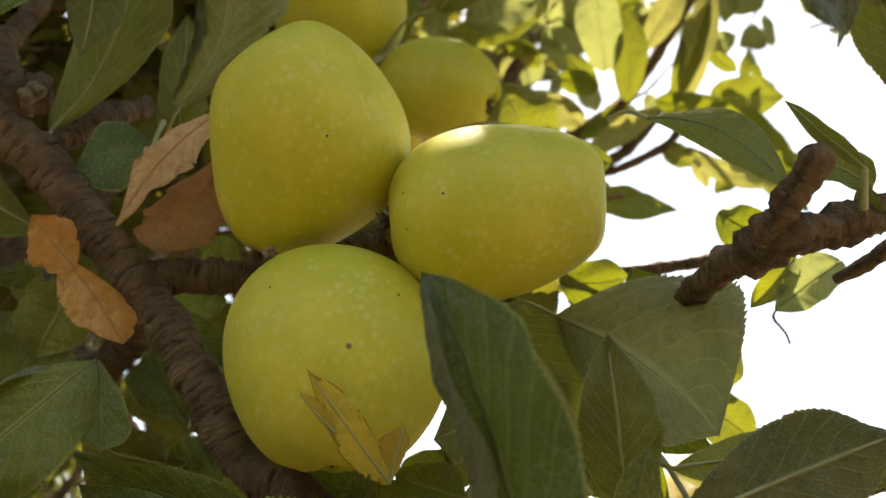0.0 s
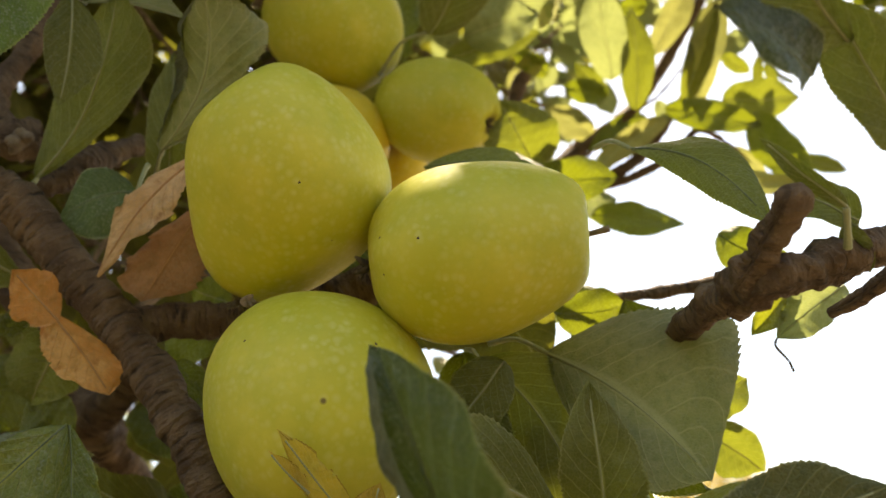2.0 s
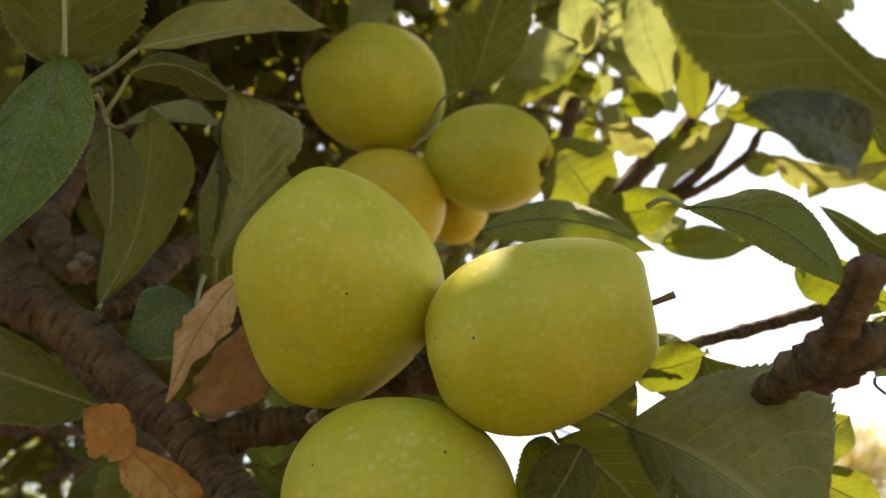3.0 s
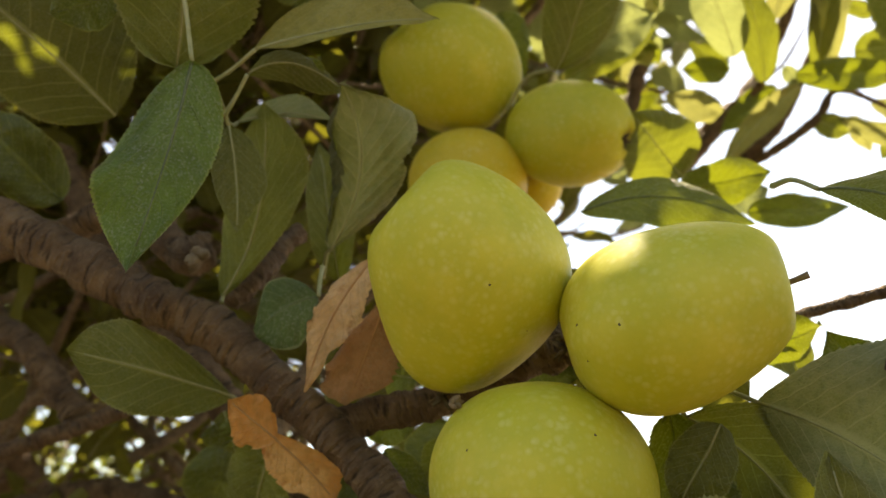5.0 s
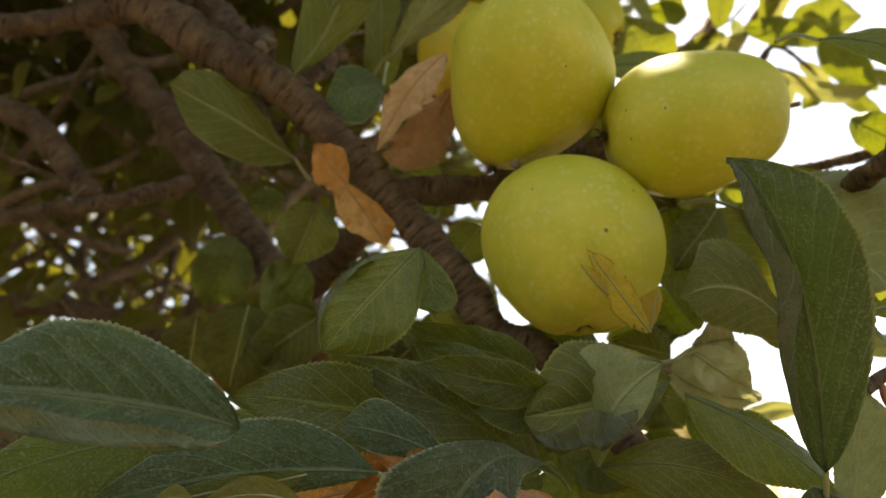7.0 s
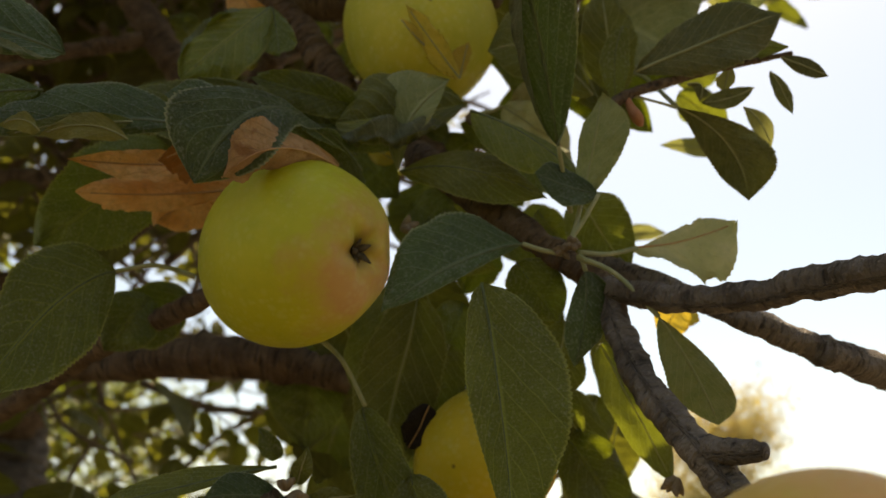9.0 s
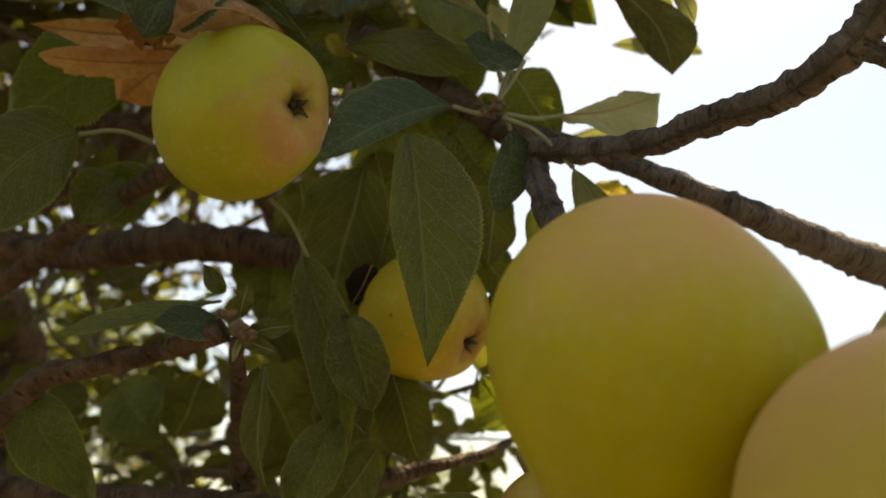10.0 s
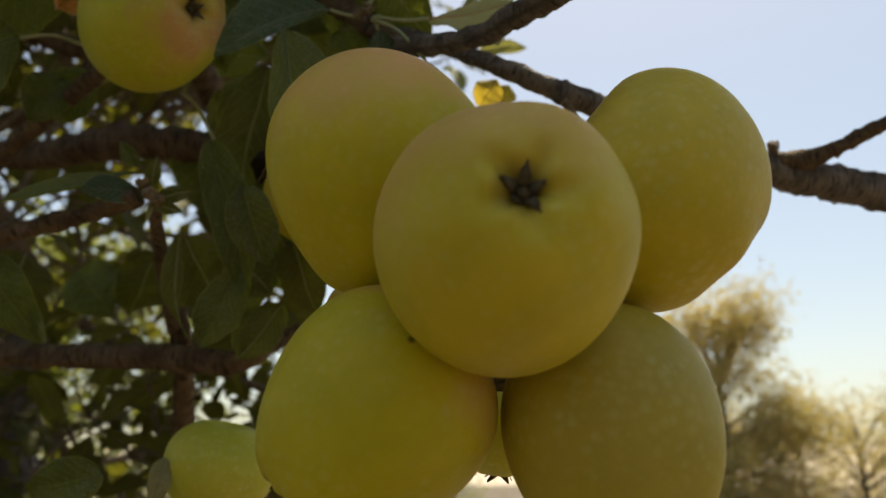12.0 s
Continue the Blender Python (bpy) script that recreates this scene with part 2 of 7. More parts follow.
LEAF = {
    "top": leaf_material("leaf_upper_side", (0.05, 0.068, 0.0095), (0.085, 0.105, 0.015), (0.204, 0.228, 0.0521), (0.28, 0.32, 0.0186), 0.28, 0.42, 0.14, edge=(0.27, 0.27, 0.0744), gloss=0.32),
    "deep": leaf_material("leaf_deep_green", (0.048, 0.092, 0.008), (0.088, 0.145, 0.015), (0.127, 0.172, 0.0356), (0.26, 0.36, 0.0186), 0.28, 0.42, 0.16, edge=(0.24, 0.27, 0.0744), gloss=0.32),
    "dusty": leaf_material("leaf_dusty", (0.024, 0.047, 0.013), (0.044, 0.075, 0.022), (0.15, 0.18, 0.10), (0.22, 0.28, 0.03), 0.22, 0.42, 0.15, edge=(0.30, 0.31, 0.18), gloss=0.32),
    "under": leaf_material("leaf_underside", (0.088, 0.094, 0.022), (0.125, 0.13, 0.034), (0.30, 0.29, 0.12), (0.30, 0.33, 0.03), 0.28, 0.6, 0.08, edge=(0.24, 0.23, 0.10)),
    # darker copy of the underside; the crown's inner shade is put into its colour
    "inner": leaf_material("leaf_shade_toned", (0.046, 0.047, 0.0075), (0.070, 0.068, 0.011), (0.20, 0.18, 0.05), (0.30, 0.29, 0.03), 0.27, 0.6, 0.04),
    "mid": leaf_material("leaf_mid_green", (0.082, 0.102, 0.015), (0.122, 0.138, 0.024), (0.336, 0.336, 0.0893), (0.36, 0.38, 0.0248), 0.30, 0.42, 0.12, gloss=0.32, edge=(0.3, 0.29, 0.0868)),
    # yellow-green blade, lightened in colour like leaves with the sun behind them
    "sunny": leaf_material("leaf_sunlit_tone", (0.14, 0.17, 0.050), (0.19, 0.215, 0.075), (0.3, 0.32, 0.13), (0.34, 0.38, 0.12), 0.38, 0.38, 0.12, gloss=0.45),
    "brown": leaf_material("leaf_withered", (0.70, 0.32, 0.09), (0.82, 0.50, 0.22), (0.62, 0.30, 0.10), (0.75, 0.34, 0.08), 0.3, 0.7, 0.1, (0.42, 0.17, 0.05)),
    "tan": leaf_material("leaf_withered_pale", (0.528, 0.3, 0.132), (0.648, 0.408, 0.216), (0.36, 0.192, 0.096), (0.5, 0.25, 0.09), 0.3, 0.7, 0.1, (0.27, 0.12, 0.05)),
    "yellow": leaf_material("leaf_yellowed", (0.62, 0.45, 0.07), (0.52, 0.45, 0.10), (0.62, 0.55, 0.22), (0.7, 0.5, 0.06), 0.4, 0.55, 0.0, (0.30, 0.15, 0.04), (0.10, 0.04, 0.015)),
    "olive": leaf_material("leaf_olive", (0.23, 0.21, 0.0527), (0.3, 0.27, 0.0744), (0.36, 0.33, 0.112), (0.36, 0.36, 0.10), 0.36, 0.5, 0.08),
    # underside kept from glowing, to pass for a leaf out of direct sun
    "opaque": leaf_material("leaf_low_translucency", (0.10, 0.105, 0.026), (0.14, 0.14, 0.04), (0.24, 0.23, 0.10), (0.16, 0.17, 0.03), 0.03, 0.55, 0.06, edge=(0.24, 0.23, 0.10)),
    "silver": leaf_material("leaf_pale_underside", (0.19, 0.20, 0.085), (0.25, 0.255, 0.12), (0.38, 0.37, 0.20), (0.30, 0.32, 0.06), 0.22, 0.6, 0.08, edge=(0.34, 0.33, 0.18)),
    "felt": leaf_material("leaf_felted", (0.115, 0.13, 0.07), (0.15, 0.165, 0.095), (0.26, 0.26, 0.16), (0.22, 0.25, 0.05), 0.22, 0.65, 0.08),
    "rust": leaf_material("leaf_rusted", (0.34, 0.13, 0.03), (0.50, 0.25, 0.08), (0.40, 0.20, 0.08), (0.5, 0.2, 0.04), 0.25, 0.7, 0.0, (0.14, 0.05, 0.02)),
    "autumn": leaf_material("leaf_autumn", (0.62, 0.50, 0.18), (0.52, 0.45, 0.20), (0.45, 0.38, 0.2), (0.55, 0.44, 0.14), 0.4, 0.6, 0.0),
    "black": leaf_material("leaf_rotted", (0.018, 0.012, 0.009), (0.03, 0.02, 0.014), (0.03, 0.02, 0.015), (0.03, 0.02, 0.01), 0.1, 0.7, 0.0),
    "pale": leaf_material("leaf_pale", (0.48, 0.42, 0.24), (0.37, 0.35, 0.17), (0.5, 0.45, 0.27), (0.5, 0.5, 0.2), 0.35, 0.6, 0.0),
}
APPLE = {
    "green": apple_material("apple_skin_green", (0.46, 0.430, 0.030), (0.58, 0.51, 0.062), (0.46, 0.30, 0.12), 0.0),
    "blush": apple_material("apple_skin_blush", (0.51, 0.42, 0.012), (0.60, 0.48, 0.024), (0.72, 0.37, 0.17), 0.8, 0.45),
    "crown": apple_material("apple_skin_blushed_crown", (0.50, 0.415, 0.012), (0.58, 0.47, 0.024), (0.74, 0.38, 0.145), 0.9, 0.55, True),
    "flushed": apple_material("apple_skin_flushed", (0.43, 0.41, 0.018), (0.52, 0.47, 0.034), (0.60, 0.26, 0.13), 0.7, 0.6, -1),
    # yellow skin darkened in colour for the shade beneath the neighbouring fruit
    "olive": apple_material("apple_skin_shade_toned", (0.42, 0.33, 0.016), (0.50, 0.39, 0.030), (0.5, 0.33, 0.15), 0.25, 0.7),
    "yellow": apple_material("apple_skin_yellow", (0.57, 0.43, 0.020), (0.66, 0.50, 0.042), (0.5, 0.3, 0.12), 0.1, stalk_russet=True),
}
BARK = bark_material("bark", (0.078, 0.045, 0.024), (0.20, 0.130, 0.074))
# twig bark, lightened in colour to lift the dim inside of the crown
BARK_TWIG = bark_material("bark_twig_lightened", (0.13, 0.088, 0.056), (0.28, 0.20, 0.13))
# greyer bark, its colour lightened for branches that catch the sky
BARK_SKYLIT = bark_material("bark_skylit", (0.105, 0.080, 0.062), (0.25, 0.20, 0.16))
BARK_TRUNK = bark_material("bark_trunk", (0.10, 0.08, 0.065), (0.24, 0.20, 0.17), 0.25)
STALK = plain_material("leaf_stalk", (0.22, 0.24, 0.10), (0.34, 0.32, 0.16), 200.0, 0.55)
RIB_GREEN = plain_material("midrib_green", (0.05, 0.07, 0.02), (0.13, 0.145, 0.05), 200.0, 0.55)
RIB_DRY = plain_material("midrib_dry", (0.40, 0.20, 0.08), (0.52, 0.30, 0.13), 200.0, 0.7)
BUD_RED = plain_material("bud_red", (0.30, 0.10, 0.035), (0.44, 0.18, 0.07), 250.0, 0.6)
BUD = plain_material("bud_scales", (0.12, 0.080, 0.042), (0.25, 0.175, 0.10), 300.0, 0.8, 0.0005)
DRY = plain_material("dry_calyx", (0.035, 0.026, 0.014), (0.14, 0.10, 0.05), 400.0, 0.9)
SOIL = plain_material("dry_soil", (0.080, 0.064, 0.042), (0.14, 0.114, 0.078), 1.3, 0.95, 0.03)
HILL = plain_material("bare_hill", (0.42, 0.36, 0.28), (0.52, 0.46, 0.37), 0.02, 0.95)


# ---- makers ----
def mesh_object(name, verts, faces, material, parent=None, label="", uvs=None, smooth=True, origin=None):
    me = bpy.data.meshes.new(name)
    o = Vector(origin) if origin is not None else Vector((0, 0, 0))
    me.from_pydata([tuple(Vector(v) - o) for v in verts], [], faces)
    if uvs is not None:
        lay = me.uv_layers.new(name="UVMap")
        idx = np.empty(len(me.loops), dtype=np.int32)
        me.loops.foreach_get("vertex_index", idx)
        lay.data.foreach_set("uv", np.asarray(uvs, dtype=np.float32)[idx].ravel())
    if smooth:
        me.polygons.foreach_set("use_smooth", [True] * len(me.polygons))
    me.materials.append(material)
    ob = new(name, me)
    ob.location = o
    if parent is not None:
        ob.parent = parent
        ob.location = o - Vector(parent.get("at", (0, 0, 0)))
    ob["at"] = tuple(o)
    if label:
        ob["label"] = label
    return ob


def smooth_line(points, steps):
    """Points on a Catmull-Rom line through (vector, radius) nodes."""
    pts = [Vector((*p[0], p[1])) if len(p) == 2 else Vector(p) for p in points]
    pts = [2 * pts[0] - pts[1]] + pts + [2 * pts[-1] - pts[-2]]
    out = []
    for i in range(1, len(pts) - 2):
        a, b, c, d = pts[i - 1:i + 3]
        for k in range(steps):
            s = k / steps
            out.append(0.5 * (2 * b + (c - a) * s + (2 * a - 5 * b + 4 * c - d) * s * s + (3 * b - a - 3 * c + d) * s ** 3))
    out.append(pts[-2])
    return [(Vector(q[:3]), max(q[3], 0.0003)) for q in out]


def tube(nodes, sides=10, steps=6, rough=0.0, seed=0, swell=0.0):
    """Vertices, faces and uvs of a tapering stem; rough lifts knots and rings."""
    line = smooth_line([(Vector(p), r) for p, r in nodes], steps)
    verts, faces, uvs = [], [], []
    side = None
    run = 0.0
    for i, (p, r) in enumerate(line):
        d = (line[min(i + 1, len(line) - 1)][0] - line[max(i - 1, 0)][0]).normalized()
        if side is None:
            side = d.orthogonal().normalized()
        side = (side - d * side.dot(d)).normalized()
        up = d.cross(side)
        if i:
            run += (p - line[i - 1][0]).length
        crack = noise.noise(Vector((run * 420, seed, 11.3)))
        ring = 1 + swell * 0.55 * (max(0.0, crack) - 0.8 * max(0.0, -crack - 0.1)) + swell * max(0.0, noise.noise(Vector((run * 60, seed, 3.1)))) * 1.3 + swell * 0.5 * noise.noise(Vector((run * 160, seed, 7.7)))
        for k in range(sides):
            a = 2 * math.pi * k / sides
            n = math.cos(a) * side + math.sin(a) * up
            rr = r * ring * (1 + rough * noise.noise((p + n * r) * 90 + Vector((seed, 0, 0))) + rough * 0.9 * noise.noise((p + n * r) * 260) + rough * 0.5 * noise.noise((p + n * r) * 520))
            verts.append(p + n * rr)
            uvs.append((k / sides, run))
    rows = len(line)
    for i in range(rows - 1):
        for k in range(sides):
            a, b = i * sides + k, i * sides + (k + 1) % sides
            faces.append((a, b, b + sides, a + sides))
    for base, order in ((0, -1), ((rows - 1) * sides, 1)):
        faces.append(tuple(base + k for k in range(sides))[::order])
    return verts, faces, uvs


def joined(pieces):
    verts, faces, uvs = [], [], []
    for v, f, u in pieces:
        n = len(verts)
        verts += v
        uvs += u
        faces += [tuple(i + n for i in q) for q in f]
    return verts, faces, uvs


def blade(base, tip, normal, width, fold=0.25, arch=0.12, wave=0.05, twist=0.0, seed=0, rows=72, cols=4, teeth=0.023, bite=0.0, bend=0.0, wl=1.0, wr=1.0, crumple=0.05):
    """A leaf blade from base to tip with a serrated edge. fold lifts both halves towards normal, arch bows it."""
    base, tip, n = Vector(base), Vector(tip), Vector(normal).normalized()
    ax = tip - base
    length = ax.length
    ax.normalize()
    n = (n - ax * n.dot(ax)).normalized()
    s = ax.cross(n)
    verts, uvs, faces = [], [], []
    for i in range(rows + 1):
        v = i / rows
        w = 0.5 * width * max(0.0, math.sin(math.pi * v ** 0.86)) ** (0.55 + 0.40 * v ** 3)
        mid = base + ax * length * v + n * arch * length * (4 * v * (1 - v) - 0.55 * v * v)
        tw = twist * (v - 0.3)
        s2, n2 = s * math.cos(tw) + n * math.sin(tw), n * math.cos(tw) - s * math.sin(tw)
        sway = 0.035 * length * noise.noise(Vector((v * 2.2, seed * 1.7, 0.3)))
        sway += bend * length * 4 * v * (1 - v)
        for j in range(-cols, cols + 1):
            u = j / cols
            k = abs(u)
            r = w * u * (wr if j > 0 else wl)
            if abs(j) == cols:
                r *= 1 + (teeth if i % 2 else -teeth) * (1.0 + 1.6 * noise.noise(Vector((v * 31.0, j * 2.0, seed * 1.3)))) + 0.10 * noise.noise(Vector((v * 6, j, seed)))
                if bite and noise.noise(Vector((v * 5.0, j * 3.0, seed + 9.1))) > 0.45 - bite:
                    r *= 0.72
            lift = fold * abs(r) * (1 - 0.35 * k) + wave * width * k * k * math.sin(v * 9 + seed * 2.3 + (2.0 if j > 0 else 0)) + crumple * width * (noise.noise(Vector((v * 4, u * 2, seed * 3.3))) + 0.6 * noise.noise(Vector((v * 9, u * 4, seed * 1.3))))
            lift += 0.012 * width * math.sin((v - 0.31 * k) * 8.5 * 2 * math.pi) * math.sin(math.pi * k) - 0.07 * width * k ** 5 * (0.6 + noise.noise(Vector((v * 3.0, j * 0.7, seed * 1.9))) * 1.6)
            verts.append(mid + s2 * (r + sway) + n2 * lift)
            uvs.append((0.5 + 0.5 * u, v))
    m = 2 * cols + 1
    for i in range(rows):
        for j in range(m - 1):
            a = i * m + j
            faces.append((a, a + 1, a + m + 1, a + m))
    return verts, faces, uvs


def leaf(parent, kind, base, tip, normal, width, fold=0.25, arch=0.1, stalk=None, wave=0.10, twist=0.0, bite=0.0, bend=0.0, wl=1.0, wr=1.0, label=""):
    """One leaf, with its stalk as a part where it shows."""
    seed = (base[0] * 91.7 + base[1] * 37.3 + tip[2] * 53.9) % 50
    twist = twist or 0.7 * math.sin(seed * 5.0)
    v, f, u = blade(base, tip, normal, width, 1.5 * fold, arch, wave, twist, seed, bite=bite, bend=bend, wl=wl, wr=wr, crumple=0.13 if kind in ("brown", "tan", "pale") else 0.06)
    ob = mesh_object("leaf", v, f, LEAF[kind], parent, label, u, origin=base)
    b = Vector(base)
    rr = 0.00045 if width < 0.05 else 0.0006
    lift = -0.0002 if kind in ("top", "mid", "dusty", "deep") else 0.0003
    rib = [v[i * 9 + 4] + Vector(normal).normalized() * lift for i in range(0, 66, 5)]
    nodes = [(p, rr * (1 - 0.8 * i / len(rib))) for i, p in enumerate(rib)]
    mesh_object("midrib", *tube(nodes, 5, 1)[:2], RIB_GREEN if lift < 0 else RIB_DRY if kind in ("brown", "tan", "black") else STALK, ob, origin=base)
    if stalk is not None:
        s = Vector(stalk)
        bend = (s + b) * 0.5 + Vector((0, 0, 0.12 * (s - b).length)) * (1 if s.z > b.z else -0.4)
        mesh_object("leaf_stalk", *tube([(s, 0.0013), (bend, 0.0010), (b, 0.0010)], 6, 5)[:2], STALK, ob, origin=base)
    return ob


def broad_leaf(parent, kind, base, mid, tip, left, right, belly=0.45, cup=0.06, wave=0.06, rag=0.0, point=0.0, roll=(0, 0), stalk=None, label=""):
    """A near leaf: a bowed midrib from base over mid to tip, and two halves that reach out by left and right where the blade is widest.
    cup bulges each half, wave ripples its rim, rag tears it, point draws the tip out,
    roll turns that share of the left or right half back over the blade, so that its pale side shows."""
    b, m, t = Vector(base), Vector(mid), Vector(tip)
    c = 2 * m - (b + t) * 0.5
    sides = (Vector(left), Vector(right))
    seed = (b.x * 91.7 + b.y * 37.3 + t.z * 53.9) % 50
    length = (m - b).length + (t - m).length
    rows, cols = max(48, 2 * round(length / 0.0021)), 12 if max(roll) else 6
    k = math.log(0.5) / math.log(belly)
    dry = kind in ("brown", "tan", "pale", "rust")
    verts, uvs, faces, ribs = [], [], [], []
    for i in range(rows + 1):
        v = i / rows
        p = b * (1 - v) ** 2 + c * 2 * v * (1 - v) + t * v * v
        d = ((c - b) * (1 - v) + (t - c) * v).normalized()
        p = p + d.cross(sides[1]).normalized() * length * 0.012 * noise.noise(Vector((v * 3.1, seed, 1.7)))
        w = max(0.0, math.sin(math.pi * v ** k)) ** (0.55 + 0.42 * v * v)
        w *= 1 - 0.6 * point * v ** 1.5
        ribs.append(p)
        for j in range(-cols, cols + 1):
            half = sides[0] if j < 0 else sides[1]
            n = d.cross(sides[0]).normalized() if j < 0 else half.cross(d).normalized()
            u = abs(j) / cols
            turned, share = 0.0, roll[0] if j < 0 else roll[1]
            if share:
                share *= max(0.0, math.sin(math.pi * v)) ** 0.5 * (1 + 0.35 * noise.noise(Vector((v * 3.7, seed, 4.4))))
                turned = max(0.0, u - 1 + share)
            reach = w * (u - 1.9 * turned) * (1 + 0.07 * noise.noise(Vector((v * 4.5, j * 0.02 + (9 if j < 0 else 0), seed))))
            if abs(j) == cols:
                reach *= 1 + (0.020 if i % 2 else -0.016) * (1.0 + 1.6 * noise.noise(Vector((v * 31.0, j, seed * 1.3))))
                if rag:
                    torn = noise.noise(Vector((v * 6.0, j * 3.0, seed + 9.1))) + 0.4 * noise.noise(Vector((v * 23.0, j, seed)))
                    reach *= 1 - 0.45 * rag * max(0.0, min(1.0, torn * 2.5))
            size = half.length
            lift = cup * size * w * 2.6 * u * (1 - u) + wave * size * u * u * (math.sin(v * 10 + seed * 2.3 + (2.0 if j > 0 else 0)) * 0.7 + 1.5 * noise.noise(Vector((v * 5.5, j * 0.3, seed))))
            lift += (0.10 if dry else 0.035) * size * u * (noise.noise(Vector((v * 7, u * 3 + (5 if j < 0 else 0), seed * 3.3))) + 0.6 * noise.noise(Vector((v * 15, u * 6 + (5 if j < 0 else 0), seed * 1.3))))
            lift += 0.022 * size * math.sin((v - 0.31 * u) * 8.5 * 2 * math.pi) * math.sin(math.pi * u) * w
            lift += size * w * (0.75 * turned + 0.13 * math.sin(math.pi * min(1.0, turned * 8)))
            sway = d * length * 0.10 * u * w * (1 - v)
            verts.append(p + half * reach + n * lift + sway)
            uvs.append((0.5 + 0.5 * j / cols, v))
    q = 2 * cols + 1
    for i in range(rows):
        for j in range(q - 1):
            a = i * q + j
            faces.append((a, a + 1, a + q + 1, a + q))
    ob = mesh_object("leaf", verts, faces, LEAF[kind], parent, label, uvs, origin=base)
    if max(roll):
        ob.data.materials.append(LEAF["felt"])
        for i, f in enumerate(ob.data.polygons):
            j = i % (q - 1) - cols + 0.5
            share = (roll[0] if j < 0 else roll[1]) * math.sin(math.pi * (i // (q - 1) + 0.5) / rows) ** 0.5
            f.material_index = 1 if abs(j) / cols > 1.04 - share and share else 0
    face = (sides[1] - sides[0]).cross(t - b).normalized()
    sunk = kind in ("top", "mid", "dusty", "deep")
    rr = 0.00075 if length > 0.06 else 0.0005
    line = ribs[: int(rows * 0.94): 4]
    nodes = [(r + face * (-0.0001 if sunk else 0.0003), rr * (1 - 0.85 * i / len(line))) for i, r in enumerate(line)]
    mesh_object("midrib", *tube(nodes, 5, 1)[:2], RIB_GREEN if sunk else RIB_DRY if dry else STALK, ob, origin=base)
    if stalk is not None:
        s = Vector(stalk)
        bow = (s + b) * 0.5 + Vector((0, 0, 0.12 * (s - b).length)) * (1 if s.z > b.z else -0.4)
        mesh_object("leaf_stalk", *tube([(s, 0.0013), (bow, 0.0010), (b, 0.0010)], 6, 5)[:2], STALK, ob, origin=base)
    return ob


def branch(parent, nodes, sides=16, rough=0.20, swell=0.15, material=None, label="", name="branch", steps=14):
    v, f, u = tube(nodes, sides, steps, rough, nodes[0][0][0] * 13, swell)
    return mesh_object(name, v, f, material or BARK, parent, label, u, origin=nodes[0][0])


def lobes_of(x, y, z):
    """Smooth swellings of second and third order over a ball."""
    return (x * y, y * z, z * x, (x * x - y * y) / 2, (3 * z * z - 1) / 2, 2 * x * y * z, (x * x - y * y) * z, x * (5 * z * z - 1) / 2,
            y * (5 * z * z - 1) / 2, x * (x * x - 3 * y * y) / 2, y * (3 * x * x - y * y) / 2, (5 * z ** 3 - 3 * z) / 2)


